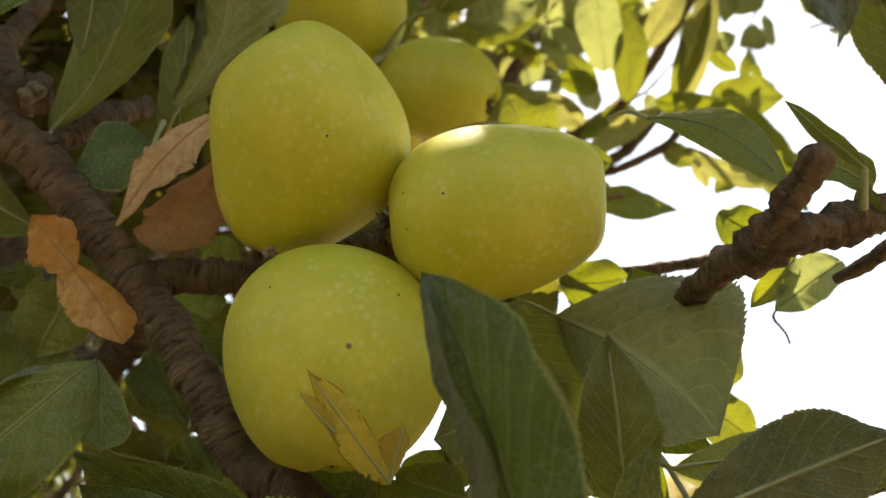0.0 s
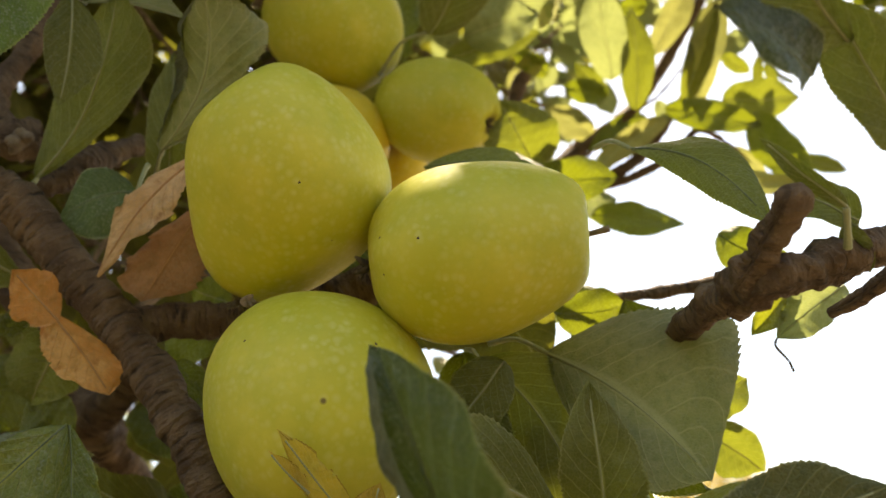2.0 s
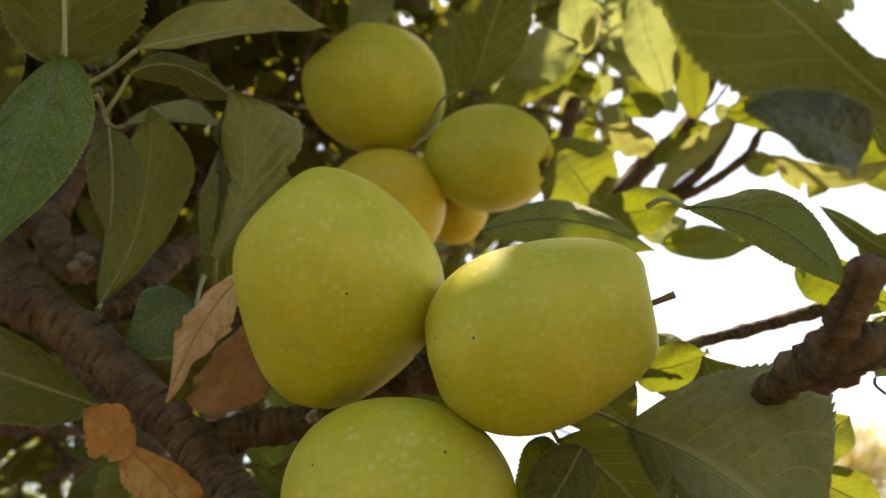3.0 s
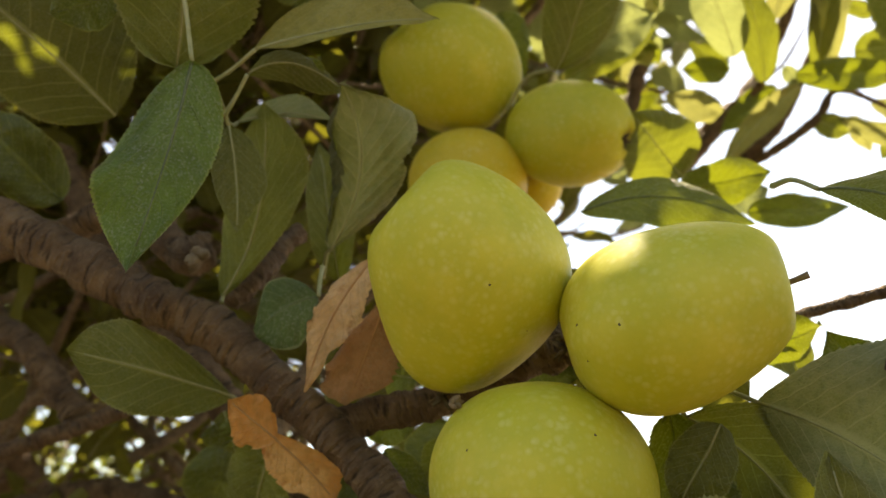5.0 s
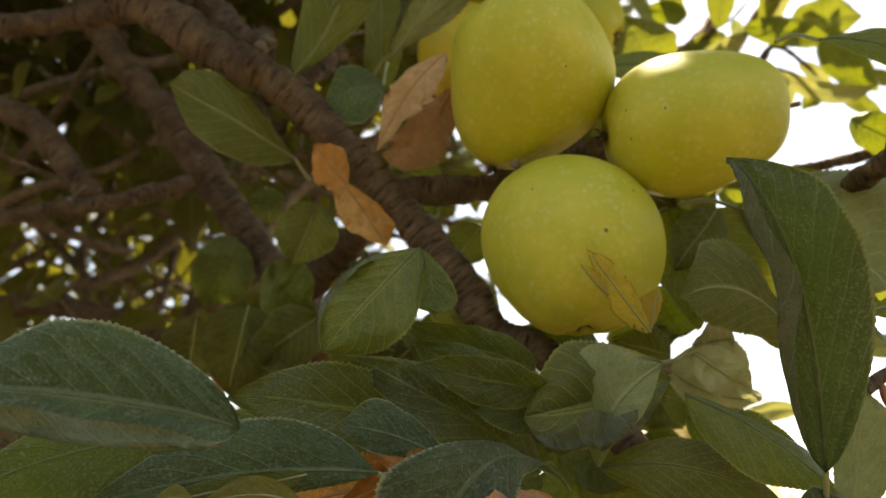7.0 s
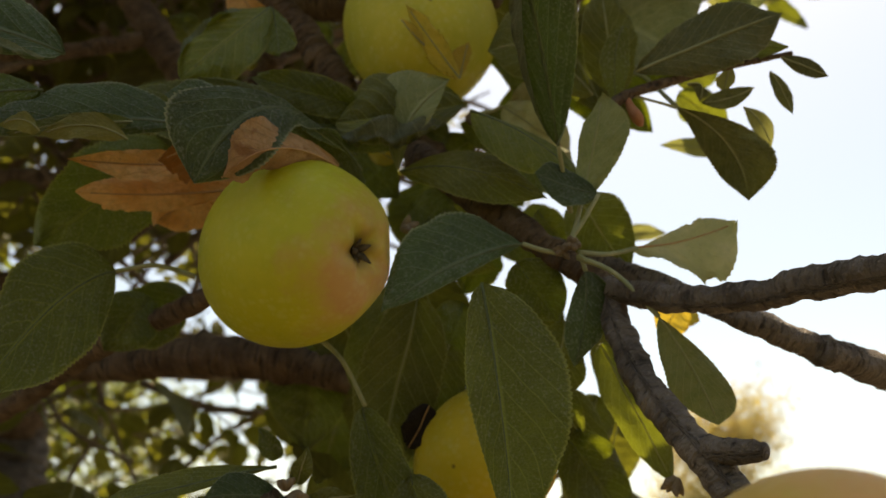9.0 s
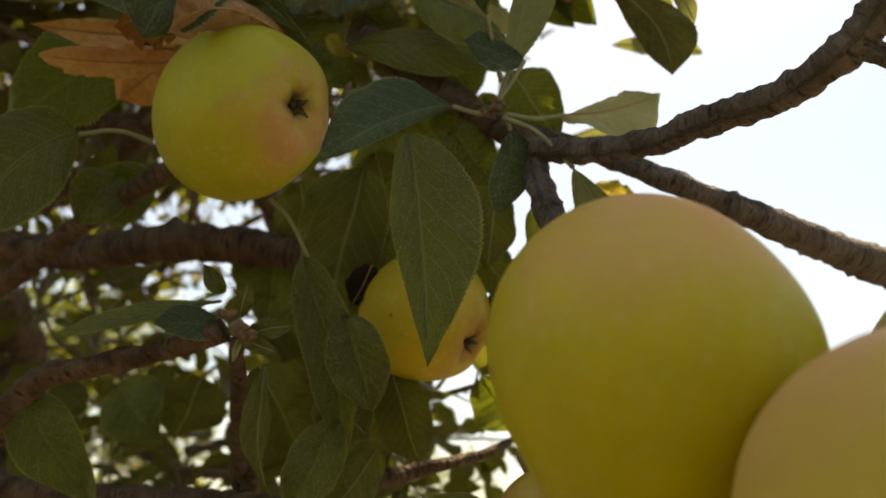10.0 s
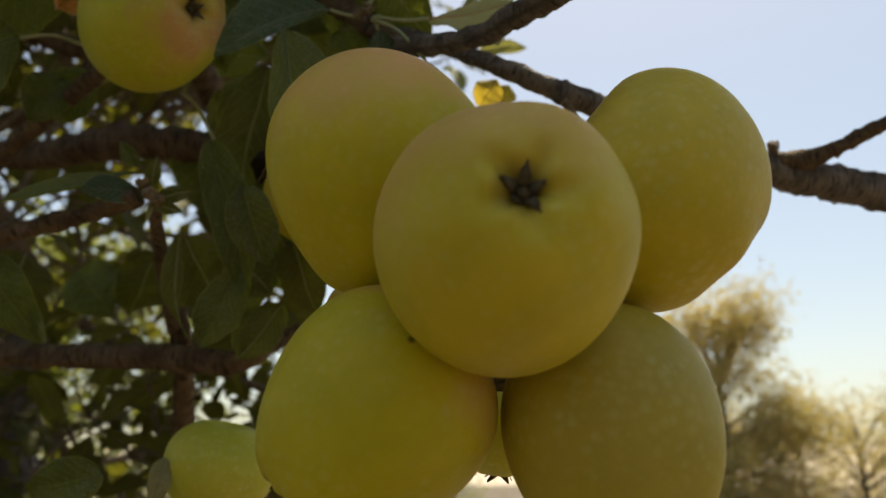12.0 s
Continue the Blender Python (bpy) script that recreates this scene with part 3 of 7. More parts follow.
def apple(label, centre, size, calyx, kind="green", tall=0.95, cone=0.14, cheek=(0, 0, 1), stalk=True, hollow=1.0, basin=1.0, turn=0.0, box=0.0, form=None, dent=None, scars=()):
    """An apple of the given radius: skin with its two hollows, five dry sepals and a woody stalk. calyx: the way the flower end points.
    box squares the profile; form: how far the fruit swells out of round, by twelve smooth lobes of second and third order;
    dent: the way from the core to a local hollow, and its depth."""
    c = Vector(centre)
    z = -Vector(calyx).normalized()
    x = Vector(cheek) - z * Vector(cheek).dot(z)
    x.normalize()
    rot = Matrix((x, z.cross(x), z)).transposed().to_4x4()
    thing = new("apple")
    thing.matrix_world = Matrix.Translation(c) @ rot
    tagged(thing, label, "apple", "apples on the tree")
    seed = turn or centre[0] * 40 + centre[2] * 17
    form = form or [0.012 * math.sin(seed * (k + 2.0)) for k in range(12)]
    n_lon, n_lat = 84, 64
    verts, faces = [], []
    for i in range(n_lat + 1):
        th = math.pi * i / n_lat
        for k in range(n_lon):
            ph = 2 * math.pi * k / n_lon
            st, ct = math.sin(th), math.cos(th)
            r = st * (1 + cone * ct * 0.9)
            h = ct * tall
            # hollows at the stalk end (+z) and the flower end (-z)
            h -= hollow * 0.34 * math.exp(-((st / 0.30) ** 2)) if ct > 0 else -basin * (0.16 * math.exp(-((st / 0.34) ** 2)) + 0.12 * math.exp(-((st / 0.13) ** 2)))
            lobes = 0.03 * math.cos(5 * ph + seed) * max(0.0, -ct) * st
            h += basin * 0.035 * math.cos(5 * ph + seed) * math.exp(-((st - 0.24) / 0.13) ** 2) if ct < 0 else 0.0
            x, y, z = st * math.cos(ph), st * math.sin(ph), ct
            d = 1 + lobes + box * (35 * z ** 4 - 30 * z * z + 3) / 8
            d += sum(a * b for a, b in zip(form, lobes_of(x, y, z)))
            if dent:
                d *= 1 - dent[3] * math.exp((x * dent[0] + y * dent[1] + z * dent[2] - 1) / 0.035)
            verts.append(Vector((r * math.cos(ph), r * math.sin(ph), h)) * d * size)
    for i in range(n_lat):
        for k in range(n_lon):
            a, b = i * n_lon + k, i * n_lon + (k + 1) % n_lon
            faces.append((a, a + n_lon, b + n_lon, b))
    skin = part("skin", verts, faces, APPLE[kind], thing)
    back = (Matrix.Translation(c) @ rot).inverted()
    for place, wide in scars:
        way = (back @ Vector(place)).normalized()
        near = max(verts, key=lambda q: q.normalized().dot(way))
        seat, side = way * near.length, way.orthogonal().normalized()
        other = way.cross(side)
        ring = [seat + (side * math.cos(a) * (1 + 0.3 * math.sin(3 * a + wide * 9000)) + other * math.sin(a)) * wide - way * 0.0002 for a in (k * math.pi / 5 for k in range(10))]
        part("scar", ring + [seat + way * 0.0003], [(k, (k + 1) % 10, 10) for k in range(10)], DRY, skin)
    top = sum((verts[k].z for k in range(n_lon))) / n_lon
    low = sum((verts[-1 - k].z for k in range(n_lon))) / n_lon
    if stalk:
        v, f, _ = tube([(Vector((0, 0, top - 0.002)), 0.0013), (Vector((0.001, 0.0005, top + 0.006)), 0.0011), (Vector((0.002, 0.001, top + 0.012)), 0.0014)], 7, 4)
        part("stalk", v, f, BUD, thing)
    pieces = []
    for q in range(5):
        a = 2 * math.pi * q / 5 + seed
        o, s = Vector((math.cos(a), math.sin(a), 0)), Vector((-math.sin(a), math.cos(a), 0))
        curl = 0.5 + 0.5 * math.sin(seed * 3 + q * 2.1)
        p0, p1, p2 = o * 0.0012 + Vector((0, 0, -0.0008)), o * 0.0028 + Vector((0, 0, -0.0036)), o * (0.0042 + 0.0026 * curl) + Vector((0, 0, -0.0062 + 0.0012 * curl))
        vs = []
        for p, w in ((p0, 0.0016), (p1, 0.0014), (p2, 0.0003)):
            for sgn, lift in ((-1, 0), (1, 0), (1, 0.0006), (-1, 0.0006)):
                vs.append(p + s * w * sgn + Vector((0, 0, low + 0.0006 - lift)))
        fs = []
        for r0 in (0, 4):
            for e in range(4):
                fs.append((r0 + e, r0 + (e + 1) % 4, r0 + 4 + (e + 1) % 4, r0 + 4 + e))
        fs += [(3, 2, 1, 0), (8, 9, 10, 11)]
        pieces.append((vs, fs, [(0, 0)] * len(vs)))
    core, cf, cu = tube([(Vector((0, 0, low + 0.002)), 0.0022), (Vector((0, 0, low - 0.0012)), 0.0016), (Vector((0.0004, 0, low - 0.0025)), 0.0007)], 8, 3, 0.25, 2)
    pieces.append((core, cf, cu))
    v, f, _ = joined(pieces)
    part("calyx", v, f, DRY, thing, "dry brown sepals")
    return thing


def part(name, verts, faces, material, parent, label=""):
    me = bpy.data.meshes.new(name)
    me.from_pydata([tuple(v) for v in verts], [], faces)
    me.polygons.foreach_set("use_smooth", [True] * len(me.polygons))
    me.materials.append(material)
    ob = new(name, me)
    ob.parent = parent
    if label:
        ob["label"] = label
    return ob


def bud_cluster(parent, at, size, way, count=7, seed=1):
    """A knobbly fruiting spur of overlapping scales."""
    rng = random.Random(seed)
    pieces = []
    for i in range(count):
        d = (Vector(way).normalized() + Vector((rng.uniform(-1, 1), rng.uniform(-1, 1), rng.uniform(-1, 1))) * 0.75).normalized()
        l = size * rng.uniform(0.7, 1.2)
        o = Vector(at)
        pieces.append(tube([(o, size * 0.32), (o + d * l * 0.6, size * 0.30), (o + d * l, size * 0.08)], 7, 3, 0.2, seed + i))
    v, f, u = joined(pieces)
    return mesh_object("bud", v, f, BUD, parent, "", u, origin=at)


# ---- setting ----
def ground():
    rng = np.linspace(-1, 1, 61)
    k = np.sign(rng) * np.abs(rng) ** 3 * 900
    verts, faces = [], []
    for y in k:
        for x in k:
            r = math.hypot(x, y)
            z = 0.05 * noise.noise(Vector((x * 0.9, y * 0.9, 0))) + (0.4 * noise.noise(Vector((x * 0.02, y * 0.02, 4))) if r > 15 else 0)
            verts.append((x, y, z))
    n = len(k)
    for i in range(n - 1):
        for j in range(n - 1):
            a = i * n + j
            faces.append((a, a + 1, a + n + 1, a + n))
    g = mesh_object("ground", verts, faces, SOIL)
    return tagged(g, "dry sunlit orchard soil with sparse straw", "ground", kind="structure")


def hills():
    verts, faces = [], []
    for i in range(81):
        a = radians(-60 + 120 * i / 80)
        for r, h in ((420, -2), (560, 0.55), (700, 1.0), (860, 0.6)):
            top = 26 + 16 * noise.noise(Vector((a * 2.2, 1.3, 0))) + 6 * noise.noise(Vector((a * 9, 4.3, 0)))
            verts.append((math.sin(a) * r, math.cos(a) * r, max(-2, h * top)))
    for i in range(80):
        for j in range(3):
            b = i * 4 + j
            faces.append((b, b + 1, b + 5, b + 4))
    h = mesh_object("backdrop", verts, faces, HILL)
    return tagged(h, "bare pale hillside on the horizon", "hill", kind="structure")


ground()
hills()


# ---- foliage in bulk ----
def leaf_patterns(n, rows=7):
    out = []
    for s in range(n):
        v, f, u = blade((0, 0, 0), (1, 0, 0), (0, 0, 1), 0.56, 0.30 + 0.05 * (s % 3), 0.08 - 0.05 * (s % 4), 0.06, 0.5 * (s % 3 - 1), s * 3.7, rows, 1, 0.0)
        out.append((np.array([tuple(p) for p in v]), np.array(f), np.array(u)))
    return out


PATTERNS = leaf_patterns(6)
COARSE = leaf_patterns(3, 4)


def foliage(name, places, kind, parent, patterns, label=""):
    """Many leaves as one mesh: places of (base, direction, normal, length, width)."""
    vs, fs, us = [], [], []
    n = 0
    for i, (b, d, nn, length, width) in enumerate(places):
        pv, pf, pu = patterns[i % len(patterns)]
        d = Vector(d).normalized()
        nn = Vector(nn)
        nn = (nn - d * nn.dot(d))
        nn = nn.normalized() if nn.length > 1e-4 else d.orthogonal().normalized()
        s = nn.cross(d)
        m = np.array([tuple(d * length), tuple(s * width / 0.56), tuple(nn * length)])
        vs.append(pv @ m + np.array(tuple(b)))
        fs.append(pf + n)
        us.append(pu)
        n += len(pv)
    v, f, u = np.concatenate(vs), np.concatenate(fs), np.concatenate(us)
    me = bpy.data.meshes.new(name)
    me.vertices.add(len(v))
    me.vertices.foreach_set("co", v.astype(np.float32).ravel())
    me.loops.add(f.size)
    me.loops.foreach_set("vertex_index", f.astype(np.int32).ravel())
    me.polygons.add(len(f))
    me.polygons.foreach_set("loop_start", np.arange(0, f.size, 4, dtype=np.int32))
    me.update(calc_edges=True)
    me.uv_layers.new(name="UVMap").data.foreach_set("uv", u[f.ravel()].astype(np.float32).ravel())
    me.polygons.foreach_set("use_smooth", [True] * len(f))
    me.materials.append(LEAF[kind])
    me.validate()
    ob = new(name, me)
    ob.parent = parent
    ob["kind"] = "stuff"
    if label:
        ob["label"] = label
    return ob


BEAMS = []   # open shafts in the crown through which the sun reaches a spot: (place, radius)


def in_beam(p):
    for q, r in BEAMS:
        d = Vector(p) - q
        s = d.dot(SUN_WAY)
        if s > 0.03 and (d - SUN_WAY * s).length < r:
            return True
    return False


def shoot(rng, start, way, length, leaf_len, n, twigs, leaves, thick=0.0022, fine=True):
    """A leafy shoot: a bowed twig and leaves set spirally along it."""
    way = Vector(way).normalized()
    bow = Vector((rng.uniform(-1, 1), rng.uniform(-1, 1), rng.uniform(-0.6, 0.8))) * 0.22 * length
    a, b = Vector(start), Vector(start) + way * length
    mid = (a + b) * 0.5 + bow
    wood = tube([(a, thick), (mid, thick * 0.8), (b, thick * 0.4)], 5, 4, 0.1, rng.random() * 50, 0.1)
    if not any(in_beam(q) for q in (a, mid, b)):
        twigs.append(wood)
    side = way.orthogonal().normalized()
    up = way.cross(side)
    for i in range(n):
        s = (i + 0.6) / n
        p = a * (1 - s) ** 2 + (mid * 2 - (a + b) * 0.5) * 2 * s * (1 - s) + b * s * s
        an = i * 2.4 + rng.uniform(-0.4, 0.4)
        out = side * math.cos(an) + up * math.sin(an)
        d = (out * rng.uniform(0.7, 1.1) + way * rng.uniform(0.3, 0.9) + Vector((0, 0, -rng.uniform(0.0, 0.7)))).normalized()
        l = leaf_len * rng.uniform(0.65, 1.15)
        stem = p + d * l * 0.28
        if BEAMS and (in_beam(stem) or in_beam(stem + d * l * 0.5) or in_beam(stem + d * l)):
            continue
        if fine:
            twigs.append(tube([(p, 0.0011), (stem, 0.0009)], 4, 1))
        nn = Vector((0, 0, 1)) * 0.9 + way * 0.4 + Vector((rng.uniform(-1, 1), rng.uniform(-1, 1), rng.uniform(-1, 1))) * 0.7
        leaves.append((stem, d, nn, l, l * rng.uniform(0.42, 0.6)))


# ---- the tree ----
tree = tagged(new("apple_tree"), "old apple tree laden with yellow-green apples", "apple tree")

# apples
apple("tall yellow-green apple with pale lenticels in the cluster", (-0.1182, 0.4636, 2.0262), 0.0403, (-0.362, 0.422, -0.831), "green", tall=1.105, cone=-0.017, hollow=0.05, basin=0.00, cheek=(0.891, -0.107, -0.442), turn=4.607, box=0.031, form=(0.031, -0.125, -0.040, 0.002, 0.012, 0.056, 0.006, -0.060, 0.007, 0.005, 0.007, -0.061), dent=(-0.712, -0.383, 0.589, 0.284), stalk=False, scars=[((-0.107, 0.428, 2.006), 0.0007), ((-0.094, 0.449, 1.989), 0.0006)])
apple("yellow-green apple lying sideways, its top partly in the sun", (-0.0441, 0.4563, 1.9923), 0.0350, (-0.986, 0.153, -0.069), "green", tall=1.218, cone=0.036, hollow=0.80, basin=0.20, cheek=(-0.152, -0.644, 0.749), turn=0.670, box=-0.006, form=(-0.002, 0.005, 0.062, -0.014, 0.067, -0.008, -0.008, 0.011, -0.042, -0.005, -0.013, 0.077), scars=[((-0.078, 0.441, 1.990), 0.0012), ((-0.077, 0.444, 1.978), 0.0008), ((-0.066, 0.428, 1.984), 0.0006)])
apple("round yellow-green apple with a yellowed leaf beside it", (-0.1022, 0.4758, 1.9376), 0.0431, (0.013, 0.000, -1.000), "green", tall=1.006, cone=0.103, hollow=0.20, basin=1.00, cheek=(-0.098, 0.995, -0.001), turn=3.807, box=0.007, form=(-0.010, 0.032, 0.109, 0.024, 0.029, 0.003, -0.001, -0.031, 0.019, -0.010, 0.011, -0.012), stalk=False, scars=[((-0.081, 0.443, 1.951), 0.0007), ((-0.122, 0.446, 1.951), 0.0006)])
apple("small yellow-green apple with an open dry calyx", (-0.0512, 0.6570, 2.1913), 0.0353, (0.820, -0.317, -0.477), "green", tall=1.348, cone=0.028, hollow=1.00, basin=1.00, cheek=(0.522, 0.071, 0.850), turn=3.800, box=0.003, form=(-0.005, 0.044, -0.020, 0.014, -0.023, 0.008, -0.002, 0.001, -0.010, 0.000, -0.003, 0.009))
apple("yellow-green apple high in the cluster", (-0.1227, 0.6508, 2.2568), 0.0466, (0.552, 0.604, -0.574), "green", tall=1.076, cone=0.018, hollow=0.70, basin=0.60, cheek=(0.373, 0.437, 0.818), turn=2.041, box=0.007, form=(0.028, 0.098, -0.034, -0.010, -0.006, -0.008, -0.006, -0.020, 0.007, 0.001, -0.004, 0.000))
apple("yellow-green apple half hidden among the others", (-0.1257, 0.6697, 2.1701), 0.0409, (-0.09, -0.34, -0.93), "yellow", hollow=0.2, stalk=False)
apple("yellow apple mostly hidden behind the cluster", (-0.0823, 0.7410, 2.1997), 0.0258, (0.29, 0.63, -0.11), "yellow", hollow=0.2, stalk=False)
apple("yellow-green apple with a pink cheek and open calyx", (-0.1503, 0.4061, 1.7835), 0.0370, (0.750, -0.621, -0.227), "flushed", tall=1.191, cone=0.070, hollow=1.00, basin=1.10, cheek=(0.406, 0.162, 0.899), turn=5.425, box=0.001, form=(-0.072, 0.048, 0.019, 0.077, 0.007, 0.003, 0.001, -0.006, 0.010, -0.002, 0.005, -0.003))
apple("yellow apple half hidden behind a dark leaf", (-0.0691, 0.4787, 1.7109), 0.0331, (0.72, -0.35, -0.54), "yellow", tall=0.95)
apple("large yellow-green apple with a faint pink crown", (-0.0188, 0.2503, 1.6383), 0.0339, (-0.091, 0.288, -0.953), "crown", tall=1.152, cone=0.219, hollow=0.00, basin=1.00, cheek=(0.338, -0.892, -0.302), turn=1.916, box=0.042, form=(0.009, -0.062, -0.007, 0.017, -0.030, -0.015, -0.005, -0.003, -0.016, -0.008, -0.005, -0.003), stalk=False)
apple("yellow-green apple showing its open calyx", (0.0153, 0.2006, 1.6068), 0.0325, (0.050, -0.997, 0.055), "blush", tall=1.089, cone=0.094, hollow=1.00, basin=1.05, cheek=(-0.234, 0.041, 0.971), turn=2.823, box=-0.004, form=(0.008, -0.025, -0.030, 0.011, 0.035, 0.008, 0.008, -0.012, 0.005, -0.018, -0.003, -0.003))
apple("yellow-green apple with russet round its stalk", (0.0643, 0.2525, 1.6345), 0.0369, (0.721, 0.155, -0.675), "yellow", tall=0.916, cone=0.114, hollow=0.50, basin=1.00, cheek=(0.585, -0.658, 0.474), turn=5.290, box=-0.006, form=(0.032, 0.025, 0.061, -0.005, 0.008, 0.002, -0.003, 0.015, 0.009, -0.004, -0.003, 0.017))
apple("yellow-green apple low in the cluster with a dark calyx", (-0.0197, 0.2417, 1.5679), 0.0311, (-0.708, -0.156, -0.689), "crown", tall=1.152, cone=0.189, hollow=0.30, basin=1.00, cheek=(-0.335, -0.785, 0.521), turn=0.826, box=-0.010, form=(0.012, -0.036, 0.011, -0.039, -0.012, -0.005, -0.003, 0.008, -0.003, -0.005, 0.010, -0.004), stalk=False)
apple("yellow apple low in the cluster, skin darkened for shade", (0.0469, 0.2456, 1.5640), 0.0307, (0.307, 0.029, -0.951), "olive", tall=1.129, cone=0.055, hollow=0.30, basin=1.00, cheek=(0.295, -0.953, 0.066), turn=3.383, box=-0.002, form=(-0.008, 0.032, 0.014, 0.006, 0.022, -0.001, 0.003, 0.004, 0.006, 0.002, -0.001, 0.002), stalk=False)
apple("small apple squeezed behind the lower pair", (0.0199, 0.3095, 1.5678), 0.0178, (-0.00, 0.26, -0.97), "green")
apple("yellow-green apple with brown spots behind the cluster", (-0.0301, 0.3337, 1.6132), 0.0152, (0.41, -0.29, -0.72), "yellow")
apple("shaded green apple deep among the leaves", (-0.1184, 0.4748, 1.5553), 0.0293, (-0.20, 0.14, -0.90), "green", hollow=0.4, stalk=False)
# branches
branch(tree, [((-0.4323, 0.4871, 2.1693), 0.0112), ((-0.3584, 0.4835, 2.1169), 0.0106), ((-0.2837, 0.4930, 2.0650), 0.0102), ((-0.2620, 0.4900, 2.0490), 0.0099), ((-0.2366, 0.4953, 2.0331), 0.0093), ((-0.2119, 0.4991, 2.0060), 0.0089), ((-0.1895, 0.5030, 1.9811), 0.0088), ((-0.1686, 0.5019, 1.9541), 0.0085), ((-0.1510, 0.5008, 1.9274), 0.0084), ((-0.1363, 0.5040, 1.9054), 0.0083), ((-0.1147, 0.4975, 1.8916), 0.0083), ((-0.0827, 0.4964, 1.8593), 0.0081), ((-0.1026, 0.4669, 1.8599), 0.0076), ((-0.0706, 0.4424, 1.8209), 0.0068), ((-0.0419, 0.4244, 1.7903), 0.0058), ((-0.0203, 0.4129, 1.7687), 0.0050)], label="thick ringed grey-brown fruiting branch")
branch(tree, [((-0.0244, 0.4147, 1.7717), 0.0059), ((-0.0028, 0.3872, 1.7579), 0.0055), ((0.0181, 0.3691, 1.7530), 0.0053), ((0.0305, 0.3507, 1.7515), 0.0054), ((0.0461, 0.3270, 1.7478), 0.0054), ((0.0553, 0.3115, 1.7481), 0.0055), ((0.0612, 0.2945, 1.7498), 0.0059), ((0.0679, 0.2822, 1.7581), 0.0057), ((0.0771, 0.2632, 1.7719), 0.0054)], swell=0.11, rough=0.22, material=BARK_SKYLIT)
branch(tree, [((0.0612, 0.2946, 1.7495), 0.0044), ((0.0698, 0.2879, 1.7405), 0.0028), ((0.0745, 0.2817, 1.7298), 0.0022), ((0.0792, 0.2782, 1.7258), 0.0020), ((0.0871, 0.2727, 1.7192), 0.0009)], material=BARK_SKYLIT, sides=9, swell=0.3)
branch(tree, [((-0.0232, 0.4160, 1.7685), 0.0057), ((-0.0208, 0.3990, 1.7413), 0.0059), ((-0.0153, 0.3817, 1.7173), 0.0059), ((-0.0068, 0.3663, 1.6984), 0.0061), ((0.0013, 0.3580, 1.6815), 0.0057), ((0.0066, 0.3527, 1.6695), 0.0037)], swell=0.11, rough=0.22, material=BARK_SKYLIT)
branch(tree, [((-0.0068, 0.3663, 1.6984), 0.0051), ((0.0001, 0.3540, 1.6966), 0.0041), ((0.0067, 0.3454, 1.6956), 0.0033)], material=BARK_SKYLIT, sides=9, swell=0.3, label="short dead stub")
branch(tree, [((-0.0440, 0.4525, 1.8069), 0.0039), ((-0.0083, 0.4355, 1.7862), 0.0042), ((0.0262, 0.4151, 1.7616), 0.0048), ((0.0614, 0.4184, 1.7472), 0.0053), ((0.0637, 0.4171, 1.7457), 0.0064), ((0.1032, 0.4411, 1.7415), 0.0074), ((0.1459, 0.4654, 1.7360), 0.0085), ((0.1980, 0.4902, 1.7289), 0.0099), ((0.2455, 0.5137, 1.7300), 0.0115), ((0.2976, 0.5335, 1.7273), 0.0124), ((0.3697, 0.5637, 1.7212), 0.0133)], swell=0.10, material=BARK_SKYLIT, label="slender grey branch against the sky")
branch(tree, [((0.1986, 0.4889, 1.7338), 0.0069), ((0.2196, 0.4835, 1.7361), 0.0053), ((0.2343, 0.4775, 1.7408), 0.0044), ((0.2486, 0.4710, 1.7474), 0.0042), ((0.2764, 0.4581, 1.7600), 0.0037)], sides=9, swell=0.3)
branch(tree, [((-0.1880, 0.5149, 1.9837), 0.0087), ((-0.1720, 0.5209, 1.9899), 0.0081), ((-0.1480, 0.5236, 1.9912), 0.0074), ((-0.1209, 0.5247, 1.9952), 0.0069), ((-0.0959, 0.5185, 2.0044), 0.0064), ((-0.0835, 0.5174, 2.0156), 0.0046)], label="short spur branch behind the apples")
branch(tree, [((0.0961, 0.3936, 1.9678), 0.0059), ((0.0670, 0.3906, 1.9615), 0.0057), ((0.0486, 0.3893, 1.9544), 0.0057), ((0.0329, 0.3888, 1.9514), 0.0058), ((0.0305, 0.4100, 1.9545), 0.0054), ((0.0293, 0.4387, 1.9587), 0.0052), ((0.0343, 0.5001, 1.9682), 0.0047), ((0.0339, 0.5437, 1.9622), 0.0040)], swell=0.34, rough=0.34, label="knotted branch against the sky")
branch(tree, [((0.0291, 0.3923, 1.9511), 0.0049), ((0.0313, 0.3789, 1.9575), 0.0047), ((0.0339, 0.3657, 1.9635), 0.0044), ((0.0343, 0.3642, 1.9645), 0.0035)], swell=0.34, rough=0.34)
branch(tree, [((0.0718, 0.4312, 1.9568), 0.0020), ((0.0764, 0.4204, 1.9575), 0.0026), ((0.0840, 0.4074, 1.9621), 0.0029)], sides=8)
branch(tree, [((-0.0039, 0.5733, 2.0095), 0.0037), ((0.0295, 0.5632, 2.0149), 0.0033), ((0.0578, 0.5548, 2.0159), 0.0031), ((0.0843, 0.5370, 2.0148), 0.0031), ((0.1041, 0.5283, 2.0150), 0.0029)], sides=9)
branch(tree, [((0.0483, 0.8471, 2.2429), 0.0092), ((0.0924, 0.8331, 2.2759), 0.0083), ((0.1216, 0.8344, 2.2969), 0.0074), ((0.1707, 0.8352, 2.3632), 0.0055), ((0.2288, 0.8123, 2.4578), 0.0046)], label="leafy sunlit side branch")
